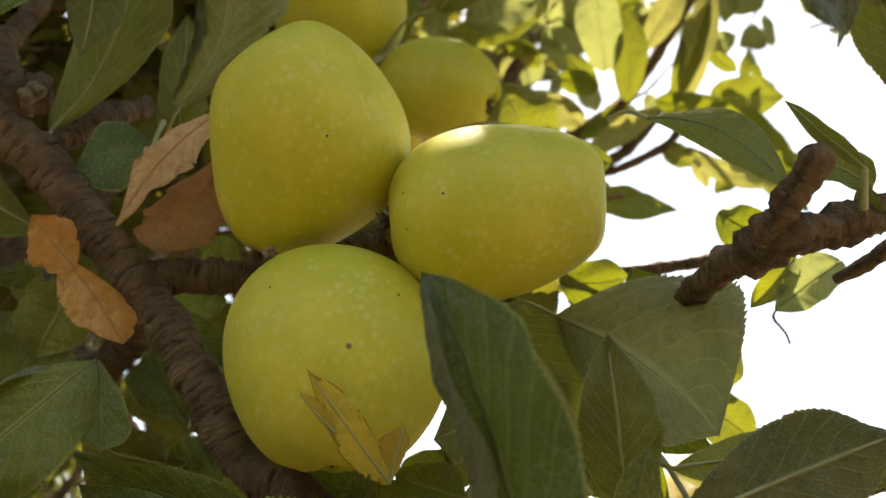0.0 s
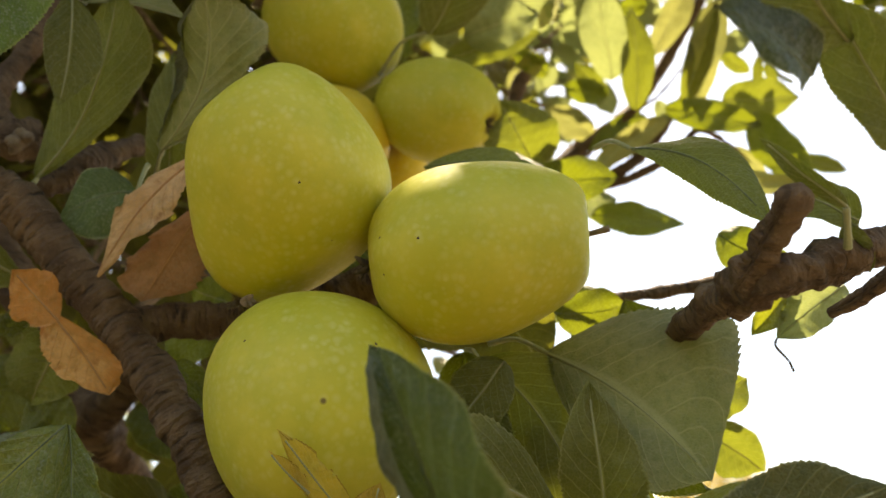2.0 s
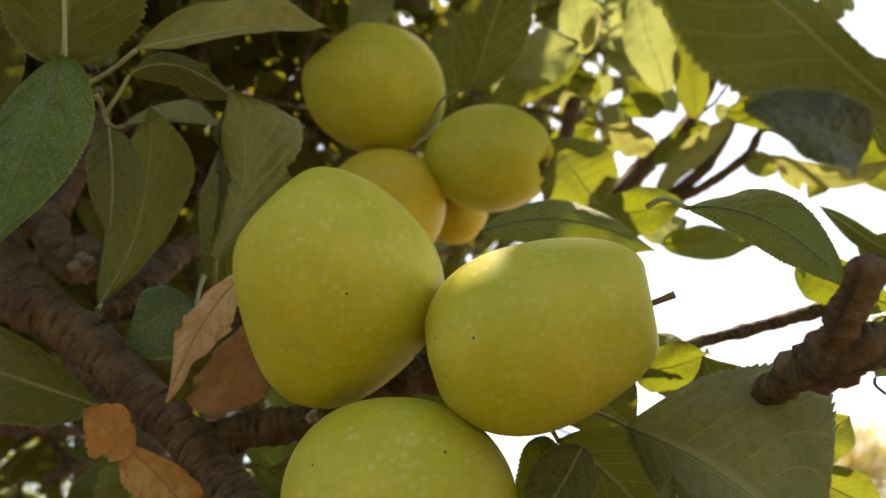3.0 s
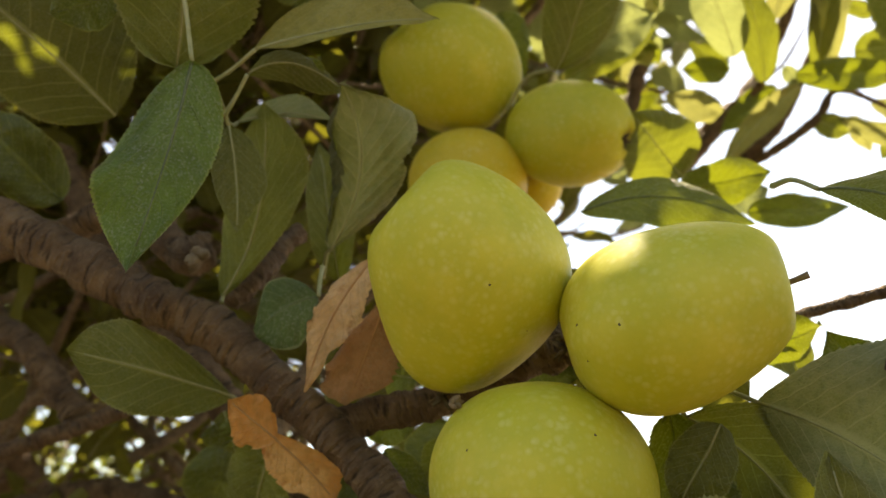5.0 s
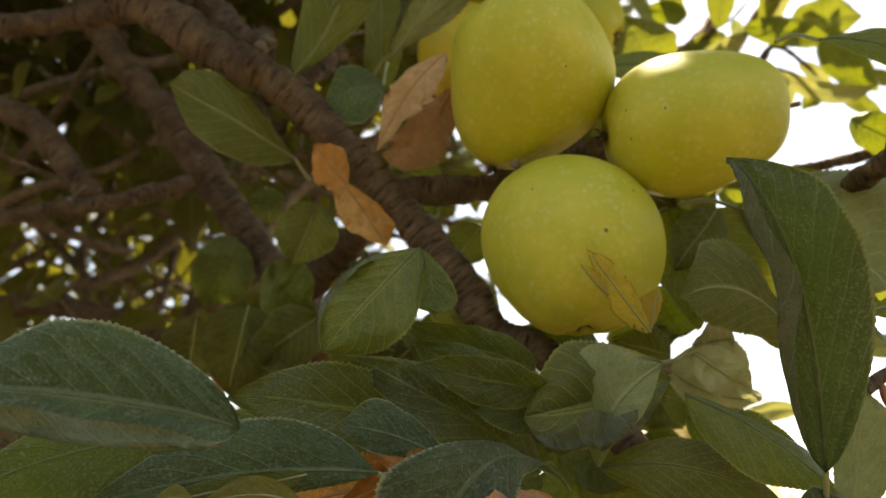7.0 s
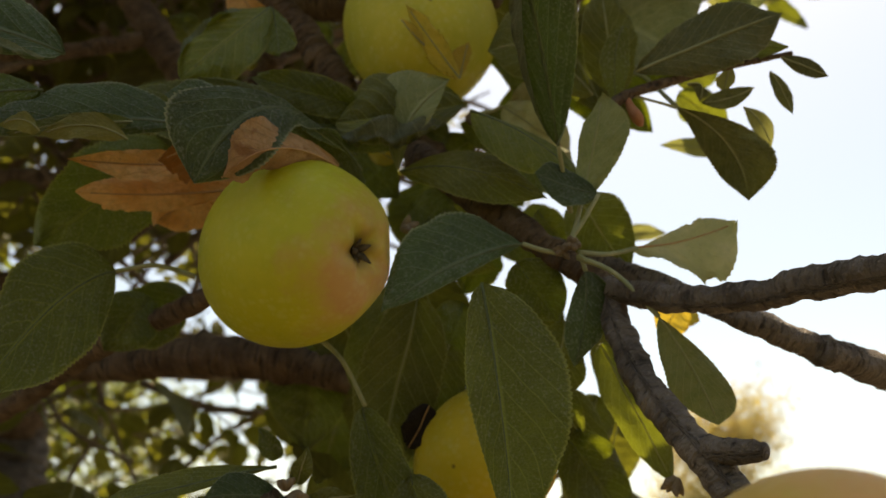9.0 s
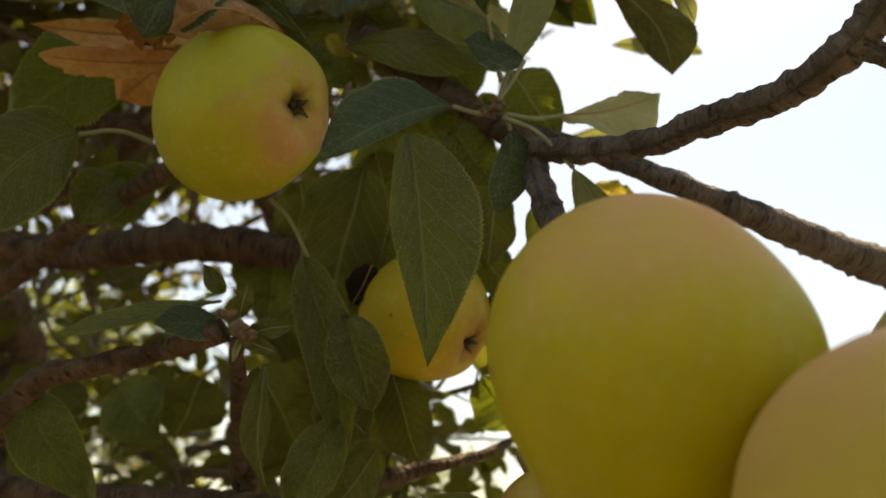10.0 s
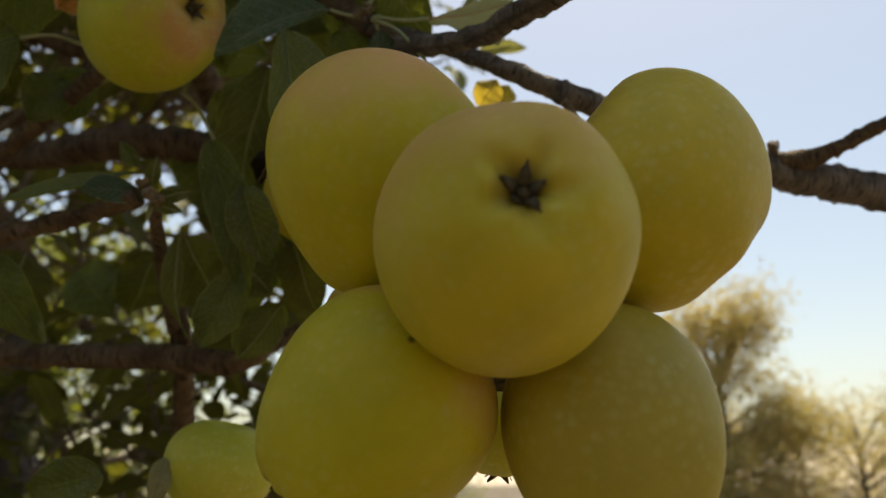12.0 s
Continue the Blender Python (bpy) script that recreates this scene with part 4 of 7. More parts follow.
branch(tree, [((0.0558, 0.8228, 2.2094), 0.0064), ((0.1063, 0.8144, 2.2315), 0.0055), ((0.1427, 0.8205, 2.2645), 0.0046), ((0.1861, 0.8230, 2.3265), 0.0037)])
branch(tree, [((-0.0280, 0.7893, 2.2283), 0.0055), ((0.0047, 0.7933, 2.2652), 0.0055), ((0.0250, 0.7934, 2.3089), 0.0064), ((0.0311, 0.7886, 2.3195), 0.0055)])
branch(tree, [((-0.4323, 0.4871, 2.1693), 0.0114), ((-0.56, 0.66, 2.26), 0.016), ((-0.76, 1.10, 2.16), 0.026), ((-0.81, 1.605, 1.923), 0.046)], label="limb rising from the trunk")
branch(tree, [((0.3697, 0.5637, 1.7212), 0.0134), ((0.75, 0.74, 1.64), 0.020), ((1.20, 0.98, 1.42), 0.032), ((1.42, 1.08, 0.9), 0.045), ((1.48, 1.10, -0.02), 0.06)], label="second grey stem", material=BARK_TRUNK, name="trunk")
branch(tree, [((0.0961, 0.3936, 1.9678), 0.0069), ((0.26, 0.45, 1.95), 0.009), ((0.62, 0.62, 1.84), 0.013), ((1.12, 0.92, 1.50), 0.020)])
branch(tree, [((0.0771, 0.2632, 1.7719), 0.0052), ((0.14, 0.275, 1.84), 0.006), ((0.32, 0.36, 1.93), 0.008), ((0.62, 0.62, 1.84), 0.011)])
branch(tree, [((-0.2393, 0.5205, 2.0559), 0.0055), ((-0.2273, 0.5312, 2.0745), 0.0069), ((-0.2263, 0.5603, 2.0991), 0.0064), ((-0.2181, 0.5738, 2.1123), 0.0055)], swell=0.25, rough=0.3)
branch(tree, [((-0.2974, 0.5504, 2.1318), 0.0092), ((-0.2701, 0.5356, 2.0938), 0.0087), ((-0.2568, 0.5422, 2.0992), 0.0078)], swell=0.25, rough=0.3)
branch(tree, [((-0.2996, 0.5667, 2.1407), 0.0074), ((-0.2999, 0.5880, 2.1821), 0.0064), ((-0.2946, 0.6030, 2.2359), 0.0055)])
branch(tree, [((-0.4889, 0.6427, 2.0196), 0.0049), ((-0.4442, 0.6363, 2.0300), 0.0051), ((-0.3951, 0.6485, 2.0427), 0.0055), ((-0.3583, 0.6611, 2.0562), 0.0061), ((-0.3187, 0.6718, 2.0738), 0.0067)], label="shaded inner branch")
branch(tree, [((-0.4468, 0.6965, 2.2822), 0.0110), ((-0.4037, 0.6889, 2.1941), 0.0110), ((-0.3576, 0.6806, 2.1330), 0.0115), ((-0.3187, 0.6718, 2.0738), 0.0120), ((-0.2841, 0.6703, 2.0221), 0.0110), ((-0.2538, 0.6544, 1.9827), 0.0110), ((-0.2213, 0.6191, 1.9927), 0.0092), ((-0.2016, 0.5779, 1.9943), 0.0074)], label="shaded inner limb")
branch(tree, [((-0.2538, 0.6544, 1.9827), 0.0110), ((-0.2420, 0.6916, 1.9617), 0.0110), ((-0.2299, 0.7434, 1.9284), 0.0120), ((-0.2075, 0.8094, 1.8828), 0.0129)])
branch(tree, [((-0.5011, 0.6735, 2.1453), 0.0092), ((-0.4437, 0.6627, 2.1145), 0.0092), ((-0.4092, 0.6580, 2.0710), 0.0092), ((-0.3944, 0.6548, 2.0518), 0.0083)])
branch(tree, [((-0.4512, 0.5761, 2.1350), 0.0074), ((-0.4045, 0.5729, 2.1366), 0.0074), ((-0.3485, 0.5528, 2.1298), 0.0074), ((-0.3058, 0.5322, 2.1262), 0.0074)])
branch(tree, [((-0.6179, 0.9141, 2.0512), 0.0101), ((-0.5029, 0.8881, 2.0514), 0.0101), ((-0.3911, 0.8684, 2.0104), 0.0110), ((-0.2830, 0.8126, 2.0119), 0.0101)])
branch(tree, [((-0.6508, 1.1255, 2.0203), 0.0110), ((-0.4884, 1.0191, 2.0175), 0.0110), ((-0.3868, 0.9493, 2.0560), 0.0101), ((-0.3372, 0.8797, 2.1009), 0.0092)])
branch(tree, [((-0.3818, 0.6211, 1.7464), 0.0060), ((-0.3287, 0.5936, 1.7693), 0.0063), ((-0.2811, 0.5500, 1.7821), 0.0063), ((-0.2221, 0.4906, 1.7844), 0.0053), ((-0.1902, 0.4604, 1.7870), 0.0040)])
branch(tree, [((-0.3948, 0.6401, 1.8042), 0.0110), ((-0.3158, 0.6248, 1.7914), 0.0110), ((-0.2356, 0.5872, 1.7869), 0.0120), ((-0.1778, 0.5707, 1.7778), 0.0110), ((-0.1246, 0.5650, 1.7655), 0.0092), ((-0.0904, 0.5682, 1.7561), 0.0074)], label="shaded inner branch")
branch(tree, [((-0.2635, 0.4437, 1.6393), 0.0047), ((-0.2446, 0.4361, 1.6609), 0.0051), ((-0.2306, 0.4280, 1.6703), 0.0051), ((-0.2029, 0.4213, 1.6751), 0.0047), ((-0.1735, 0.4146, 1.6803), 0.0044), ((-0.1506, 0.4075, 1.6865), 0.0041)], label="thin branch ending in a fruiting spur")
branch(tree, [((-0.1518, 0.4356, 1.6896), 0.0031), ((-0.1548, 0.4621, 1.6695), 0.0037), ((-0.1647, 0.5175, 1.6501), 0.0041), ((-0.1785, 0.5931, 1.6289), 0.0044), ((-0.1828, 0.6236, 1.6120), 0.0059)])
branch(tree, [((-0.3615, 0.6093, 1.6408), 0.0076), ((-0.3008, 0.5929, 1.6339), 0.0076), ((-0.2398, 0.5662, 1.6290), 0.0076), ((-0.1885, 0.5437, 1.6260), 0.0079), ((-0.1557, 0.5306, 1.6226), 0.0078), ((-0.1207, 0.5130, 1.6187), 0.0070), ((-0.0924, 0.5268, 1.6373), 0.0046), ((-0.0421, 0.5516, 1.6525), 0.0027), ((-0.0139, 0.5855, 1.6685), 0.0018)], label="thick shaded lower limb")
branch(tree, [((-0.1654, 0.5394, 1.6565), 0.0036), ((-0.1636, 0.5481, 1.6282), 0.0055), ((-0.1698, 0.5747, 1.6041), 0.0067), ((-0.1786, 0.6114, 1.5782), 0.0079)])
branch(tree, [((-0.2708, 0.4734, 1.6479), 0.0055), ((-0.2547, 0.4603, 1.6599), 0.0051), ((-0.2391, 0.4470, 1.6726), 0.0047)])
branch(tree, [((-0.8099, 1.6053, 1.9228), 0.0460), ((-0.8075, 1.6021, 1.7766), 0.0534), ((-0.7986, 1.6089, 1.6295), 0.0589), ((-0.8076, 1.6816, 1.3922), 0.0644), ((-0.8759, 1.9783, 0.8624), 0.0736), ((-0.9493, 2.3112, 0.2458), 0.0874)], material=BARK_TRUNK, name="trunk", label="grey furrowed trunk", sides=18)
# spur added to fill the shaded gap between the lower apples with dark bark
branch(tree, [((0.0282, 0.3215, 1.6297), 0.0055), ((0.0229, 0.3129, 1.6084), 0.0074), ((0.0202, 0.3091, 1.5874), 0.0083), ((0.0219, 0.3236, 1.5686), 0.0064)], label="added spur that darkens the gap inside the cluster")
# spurs and buds
bud_cluster(tree, (-0.0389, 0.4025, 1.7855), 0.006, (-0.01, -1.00, -0.18), seed=3)
bud_cluster(tree, (-0.0425, 0.4051, 1.7841), 0.005, (-0.31, -0.93, -0.37), seed=13)
bud_cluster(tree, (-0.1072, 0.4169, 1.7987), 0.006, (0.80, -0.29, -0.11), seed=4)
bud_cluster(tree, (-0.1095, 0.4236, 1.7820), 0.006, (0.50, -0.18, -0.39), seed=5)
bud_cluster(tree, (-0.0778, 0.4638, 1.8793), 0.006, (0.98, -0.32, -0.14), seed=6)
bud_cluster(tree, (-0.0730, 0.4597, 1.8763), 0.0045, (0.98, -0.32, -0.14), seed=16)
bud_cluster(tree, (-0.1460, 0.4071, 1.6876), 0.007, (0.60, -0.51, -0.07), seed=7)
bud_cluster(tree, (-0.1430, 0.4096, 1.6859), 0.006, (0.80, -0.12, -0.57), seed=17)
bud_cluster(tree, (-0.1483, 0.4060, 1.6908), 0.005, (0.29, -0.74, 0.59), seed=27)
bud_cluster(tree, (-0.2208, 0.4626, 2.1367), 0.005, (0.07, -0.90, -0.44), seed=8)
bud_cluster(tree, (-0.2265, 0.4605, 2.1399), 0.005, (0.17, -1.10, 0.01), seed=18)
bud_cluster(tree, (-0.1154, 0.4912, 1.8751), 0.006, (-0.05, -0.93, -0.36), seed=9)
bud_cluster(tree, (-0.0836, 0.4936, 2.0010), 0.009, (-0.07, -0.90, -0.42), seed=10)
bud_cluster(tree, (-0.1299, 0.4607, 1.9745), 0.0045, (0.78, -0.33, -0.13), seed=11)
bud_cluster(tree, (-0.2574, 0.5276, 2.0870), 0.011, (0.43, -0.94, -0.43), seed=12)
bud_cluster(tree, (-0.2332, 0.5400, 2.0784), 0.011, (0.43, -0.94, -0.43), seed=14)
bud_cluster(tree, (0.1962, 0.4828, 1.7386), 0.008, (0.00, -0.55, 0.89), seed=19)
bud_cluster(tree, (-0.0151, 0.3698, 1.6897), 0.005, (-0.30, -0.00, -1.08), seed=20)
# leaves round the first cluster
broad_leaf(tree, "dusty", (-0.0442, 0.3895, 1.8240), (-0.0618, 0.3484, 1.8824), (-0.0779, 0.3470, 1.9185), (-0.0172, 0.0063, 0.0078), (0.0137, -0.0200, 0.0020), belly=0.44, cup=0.12, wave=0.08, point=0.4, roll=(0.55, 0), stalk=(-0.0364, 0.4157, 1.8061), label="large dark green serrated leaf, dusty on top")
broad_leaf(tree, "silver", (-0.0151, 0.4906, 1.9633), (0.0112, 0.4688, 1.9373), (0.0295, 0.4501, 1.9057), (0.0334, -0.0016, 0.0356), (-0.0138, -0.0000, -0.0212), belly=0.52, cup=0.16, wave=0.05, stalk=(-0.0361, 0.5125, 1.9750), label="broad pale leaf underside folded along its rib")
broad_leaf(tree, "under", (-0.0412, 0.4986, 1.9625), (-0.0197, 0.4867, 1.9360), (-0.0029, 0.4834, 1.8922), (0.0240, 0.0003, 0.0143), (-0.0106, 0.0031, -0.0143), belly=0.46, cup=0.14, stalk=(-0.0458, 0.5142, 1.9728))
leaf(tree, "top", (-0.0029, 0.4943, 1.9432), (0.0342, 0.4690, 1.9044), (-0.77, -0.46, -0.44), 0.0315, 0.3, 0.08)
leaf(tree, "top", (0.0024, 0.5045, 1.9206), (0.0254, 0.4964, 1.8908), (-0.39, -0.92, -0.05), 0.0199, 0.3, 0.08)
leaf(tree, "top", (-0.0222, 0.5041, 1.9364), (0.0136, 0.4973, 1.8909), (-0.32, -0.94, -0.11), 0.0290, 0.3, 0.08)
leaf(tree, "top", (-0.0039, 0.5308, 1.9957), (0.0322, 0.5361, 2.0003), (0.19, -0.73, -0.66), 0.0241, 0.2, 0.08)
leaf(tree, "olive", (0.0963, 0.5306, 1.8933), (0.0454, 0.5550, 1.9146), (-0.47, -0.87, -0.12), 0.0124, 0.3, 0.08)
leaf(tree, "sunny", (0.1076, 0.4846, 1.9892), (0.0837, 0.5042, 1.9731), (-0.61, -0.79, -0.05), 0.0201, 0.5, 0.08, wave=0.12, label="curled sunlit yellow-green leaf")
leaf(tree, "mid", (0.0916, 0.4938, 1.9939), (0.0739, 0.5042, 1.9746), (-0.30, -0.93, -0.23), 0.0127, 0.4, 0.08, wave=0.15)
branch(tree, [((0.0840, 0.5042, 1.9731), 0.0006), ((0.0838, 0.5056, 1.9702), 0.0006), ((0.0889, 0.5078, 1.9646), 0.0006), ((0.0910, 0.5095, 1.9606), 0.0006)], sides=5, name='twig')
leaf(tree, "sunny", (0.0073, 0.5555, 2.0064), (-0.0179, 0.5503, 1.9999), (0.27, -0.91, -0.31), 0.0100, 0.3, 0.08)
leaf(tree, "under", (0.0502, 0.3685, 1.9636), (0.0276, 0.3633, 1.9826), (-0.34, -0.72, -0.60), 0.0055, 0.7, 0.12, stalk=(0.0528, 0.3772, 1.9555), label="curled drying leaf")
leaf(tree, "under", (0.0605, 0.3819, 1.9660), (0.0456, 0.3907, 1.9822), (-0.42, -0.90, 0.11), 0.0141, 0.4, 0.08)
leaf(tree, "under", (0.0563, 0.3822, 1.9660), (0.0661, 0.3922, 1.9541), (-0.31, -0.59, -0.75), 0.0086, 0.5, 0.08)
leaf(tree, "under", (0.0349, 0.3228, 1.9836), (-0.0199, 0.2824, 2.0154), (0.13, -0.72, -0.69), 0.0300, 0.15, 0.04, wl=1.25, wr=0.35, label="large leaf underside with pale ribs")
leaf(tree, "dusty", (0.0260, 0.3255, 1.9761), (-0.0038, 0.3023, 1.9763), (0.58, -0.75, -0.31), 0.0181, 0.25, 0.05, label="dusty blue-green serrated leaf")
leaf(tree, "under", (0.0610, 0.3519, 1.9720), (0.0313, 0.3264, 2.0028), (0.04, -0.79, -0.62), 0.0209, 0.3, 0.08)
broad_leaf(tree, "top", (0.0131, 0.4348, 2.0232), (0.0299, 0.4122, 2.0038), (0.0416, 0.3959, 1.9718), (0.0090, 0.0036, 0.0097), (-0.0048, 0.0001, -0.0088), belly=0.52, cup=0.1, stalk=(0.0046, 0.4576, 2.0378), label="serrated leaf reaching into the sky")
leaf(tree, "top", (0.0760, 0.5270, 2.0340), (0.1088, 0.5224, 2.0067), (-0.51, -0.70, -0.50), 0.0235, 0.3, 0.08)
broad_leaf(tree, "top", (-0.0621, 0.5519, 2.0845), (-0.0180, 0.5525, 2.0850), (0.0230, 0.5617, 2.0653), (-0.0012, 0.0029, 0.0130), (-0.0038, 0.0006, -0.0173), belly=0.5)
leaf(tree, "under", (0.0156, 0.6708, 2.1509), (-0.0104, 0.6481, 2.1941), (-0.08, -0.86, -0.50), 0.0519, 0.3, 0.08, label="grey-green leaf underside")
leaf(tree, "top", (0.0100, 0.6565, 2.1369), (0.0635, 0.6437, 2.1311), (-0.24, -0.74, -0.62), 0.0310, 0.3, 0.08)
leaf(tree, "sunny", (0.0430, 0.6984, 2.1410), (0.0755, 0.6995, 2.1450), (0.08, -0.93, -0.37), 0.0268, 0.3, 0.08)
leaf(tree, "under", (-0.0603, 0.5666, 2.1840), (-0.0219, 0.5046, 2.2367), (0.05, -0.63, -0.78), 0.0395, 0.3, 0.05, stalk=(-0.0902, 0.6356, 2.2050), bend=0.06, label="dark leaf underside with pale side veins")
leaf(tree, "sunny", (-0.0317, 0.6581, 2.2553), (0.0230, 0.6543, 2.2742), (0.12, -0.85, -0.52), 0.0375, 0.4, 0.08, label="leaf lit through by the sun")
leaf(tree, "under", (-0.0446, 0.6797, 2.2503), (0.0284, 0.6751, 2.2744), (0.11, -0.86, -0.50), 0.0244, 0.4, 0.08)
leaf(tree, "under", (0.0148, 0.5676, 2.0244), (0.0246, 0.5602, 1.9780), (-0.24, -0.97, 0.10), 0.0253, 0.3, 0.08)
leaf(tree, "top", (0.0492, 0.6691, 2.1178), (0.1073, 0.6601, 2.1048), (-0.22, -0.91, -0.36), 0.0212, 0.3, 0.08)
leaf(tree, "sunny", (0.0428, 0.7794, 2.3565), (0.0402, 0.7368, 2.4025), (-0.12, -0.73, -0.68), 0.0308, 0.35, 0.08, label="leaf lit through by the sun")
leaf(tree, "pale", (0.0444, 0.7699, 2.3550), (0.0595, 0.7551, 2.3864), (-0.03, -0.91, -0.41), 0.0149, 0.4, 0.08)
leaf(tree, "sunny", (0.1006, 0.7681, 2.2971), (0.0828, 0.7136, 2.3673), (-0.19, -0.75, -0.63), 0.0378, 0.35, 0.06, label="leaf lit through by the sun")
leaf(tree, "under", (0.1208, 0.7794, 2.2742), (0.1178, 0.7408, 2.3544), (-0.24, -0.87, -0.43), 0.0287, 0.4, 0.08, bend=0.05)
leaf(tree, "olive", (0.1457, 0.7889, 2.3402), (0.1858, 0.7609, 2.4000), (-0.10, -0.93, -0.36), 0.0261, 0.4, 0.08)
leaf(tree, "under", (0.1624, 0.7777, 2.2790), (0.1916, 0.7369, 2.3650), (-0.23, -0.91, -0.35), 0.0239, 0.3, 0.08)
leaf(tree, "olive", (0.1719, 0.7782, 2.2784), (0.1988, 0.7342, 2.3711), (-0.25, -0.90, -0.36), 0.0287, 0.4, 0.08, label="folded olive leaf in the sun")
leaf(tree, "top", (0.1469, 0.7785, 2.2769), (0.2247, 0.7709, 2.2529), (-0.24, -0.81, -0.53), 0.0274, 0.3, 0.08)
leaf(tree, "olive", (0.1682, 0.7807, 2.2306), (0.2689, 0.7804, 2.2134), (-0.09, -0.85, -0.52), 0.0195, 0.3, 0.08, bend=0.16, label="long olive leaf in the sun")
leaf(tree, "top", (0.2222, 0.7819, 2.2724), (0.2718, 0.7911, 2.2125), (-0.40, -0.80, -0.45), 0.0359, 0.3, 0.08, bend=0.08)
leaf(tree, "under", (0.2095, 0.8077, 2.3032), (0.2738, 0.7912, 2.2974), (-0.26, -0.81, -0.53), 0.0387, 0.35, 0.08)
leaf(tree, "olive", (0.2099, 0.8102, 2.2557), (0.2439, 0.8211, 2.2341), (-0.14, -0.77, -0.62), 0.0157, 0.3, 0.08)
leaf(tree, "under", (0.2518, 0.8157, 2.2456), (0.2887, 0.8203, 2.1948), (-0.43, -0.81, -0.39), 0.0203, 0.3, 0.08, bend=0.1)
leaf(tree, "under", (0.2854, 0.8381, 2.2640), (0.3303, 0.8445, 2.2520), (-0.04, -0.80, -0.60), 0.0163, 0.3, 0.08)
leaf(tree, "olive", (0.1901, 0.8135, 2.2480), (0.2034, 0.8277, 2.2188), (-0.29, -0.80, -0.52), 0.0167, 0.3, 0.08)
leaf(tree, "under", (0.2494, 0.8181, 2.3254), (0.2508, 0.8042, 2.3546), (-0.36, -0.85, -0.39), 0.0103, 0.3, 0.08)
leaf(tree, "under", (0.2646, 0.8237, 2.3570), (0.2757, 0.8329, 2.3382), (-0.35, -0.74, -0.57), 0.0105, 0.3, 0.08)
leaf(tree, "under", (0.2230, 0.8195, 2.3642), (0.2502, 0.8276, 2.3483), (-0.17, -0.73, -0.66), 0.0158, 0.3, 0.08)
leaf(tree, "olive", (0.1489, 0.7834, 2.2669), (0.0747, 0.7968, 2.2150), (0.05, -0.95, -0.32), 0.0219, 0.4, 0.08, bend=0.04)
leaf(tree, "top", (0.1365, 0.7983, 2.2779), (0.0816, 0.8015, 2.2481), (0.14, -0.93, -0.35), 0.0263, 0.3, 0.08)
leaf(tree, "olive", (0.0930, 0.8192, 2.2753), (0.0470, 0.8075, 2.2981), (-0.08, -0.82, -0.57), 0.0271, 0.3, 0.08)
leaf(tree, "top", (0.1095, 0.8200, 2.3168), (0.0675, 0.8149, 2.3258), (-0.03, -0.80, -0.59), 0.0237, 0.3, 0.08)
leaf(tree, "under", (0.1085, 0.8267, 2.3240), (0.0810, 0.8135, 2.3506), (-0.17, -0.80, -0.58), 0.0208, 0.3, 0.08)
leaf(tree, "sunny", (0.1507, 0.8066, 2.3036), (0.1591, 0.8161, 2.2840), (-0.27, -0.82, -0.51), 0.0131, 0.3, 0.08)
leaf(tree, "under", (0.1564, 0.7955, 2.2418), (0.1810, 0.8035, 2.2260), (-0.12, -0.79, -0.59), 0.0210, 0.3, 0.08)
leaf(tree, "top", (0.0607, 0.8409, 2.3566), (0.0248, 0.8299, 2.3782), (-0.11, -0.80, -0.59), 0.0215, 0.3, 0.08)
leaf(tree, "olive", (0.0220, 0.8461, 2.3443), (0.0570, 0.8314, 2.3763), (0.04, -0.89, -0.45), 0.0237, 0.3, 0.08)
leaf(tree, "top", (0.0557, 0.8689, 2.3405), (0.0053, 0.8726, 2.3312), (0.04, -0.85, -0.52), 0.0264, 0.3, 0.08)
leaf(tree, "sunny", (0.0577, 0.8893, 2.2981), (0.0725, 0.8995, 2.2773), (-0.13, -0.85, -0.51), 0.0143, 0.3, 0.08)
leaf(tree, "under", (0.0530, 0.8551, 2.2842), (0.0172, 0.8477, 2.2983), (-0.04, -0.84, -0.54), 0.0474, 0.3, 0.08)
leaf(tree, "top", (0.1409, 0.8504, 2.4459), (0.1696, 0.8492, 2.4493), (0.04, -0.79, -0.61), 0.0227, 0.3, 0.08)
leaf(tree, "under", (0.2109, 0.7914, 2.2099), (0.1958, 0.7971, 2.1973), (-0.14, -0.95, -0.27), 0.0159, 0.3, 0.08)
branch(tree, [((0.0402, 0.8381, 2.2341), 0.0055), ((0.0708, 0.8196, 2.2525), 0.0055), ((0.1056, 0.8005, 2.2722), 0.0053), ((0.1231, 0.7866, 2.2806), 0.0037)], sides=9, swell=0.25)
branch(tree, [((0.0818, 0.8243, 2.2218), 0.0037), ((0.1197, 0.8123, 2.2269), 0.0037), ((0.1574, 0.7956, 2.2417), 0.0037), ((0.1781, 0.7872, 2.2599), 0.0028), ((0.2264, 0.8145, 2.2471), 0.0015)], sides=9, swell=0.25)
branch(tree, [((0.1214, 0.7948, 2.2846), 0.0011), ((0.1468, 0.7979, 2.3003), 0.0013), ((0.1730, 0.7945, 2.3295), 0.0009)], sides=6)
leaf(tree, "sunny", (-0.1445, 0.7354, 2.3726), (-0.1126, 0.7115, 2.4297), (0.20, -0.86, -0.47), 0.0359, 0.3, 0.08, label="leaf lit through by the sun")
leaf(tree, "top", (-0.0813, 0.7061, 2.3390), (-0.0737, 0.7072, 2.2730), (-0.04, -1.00, -0.02), 0.0330, 0.3, 0.08)
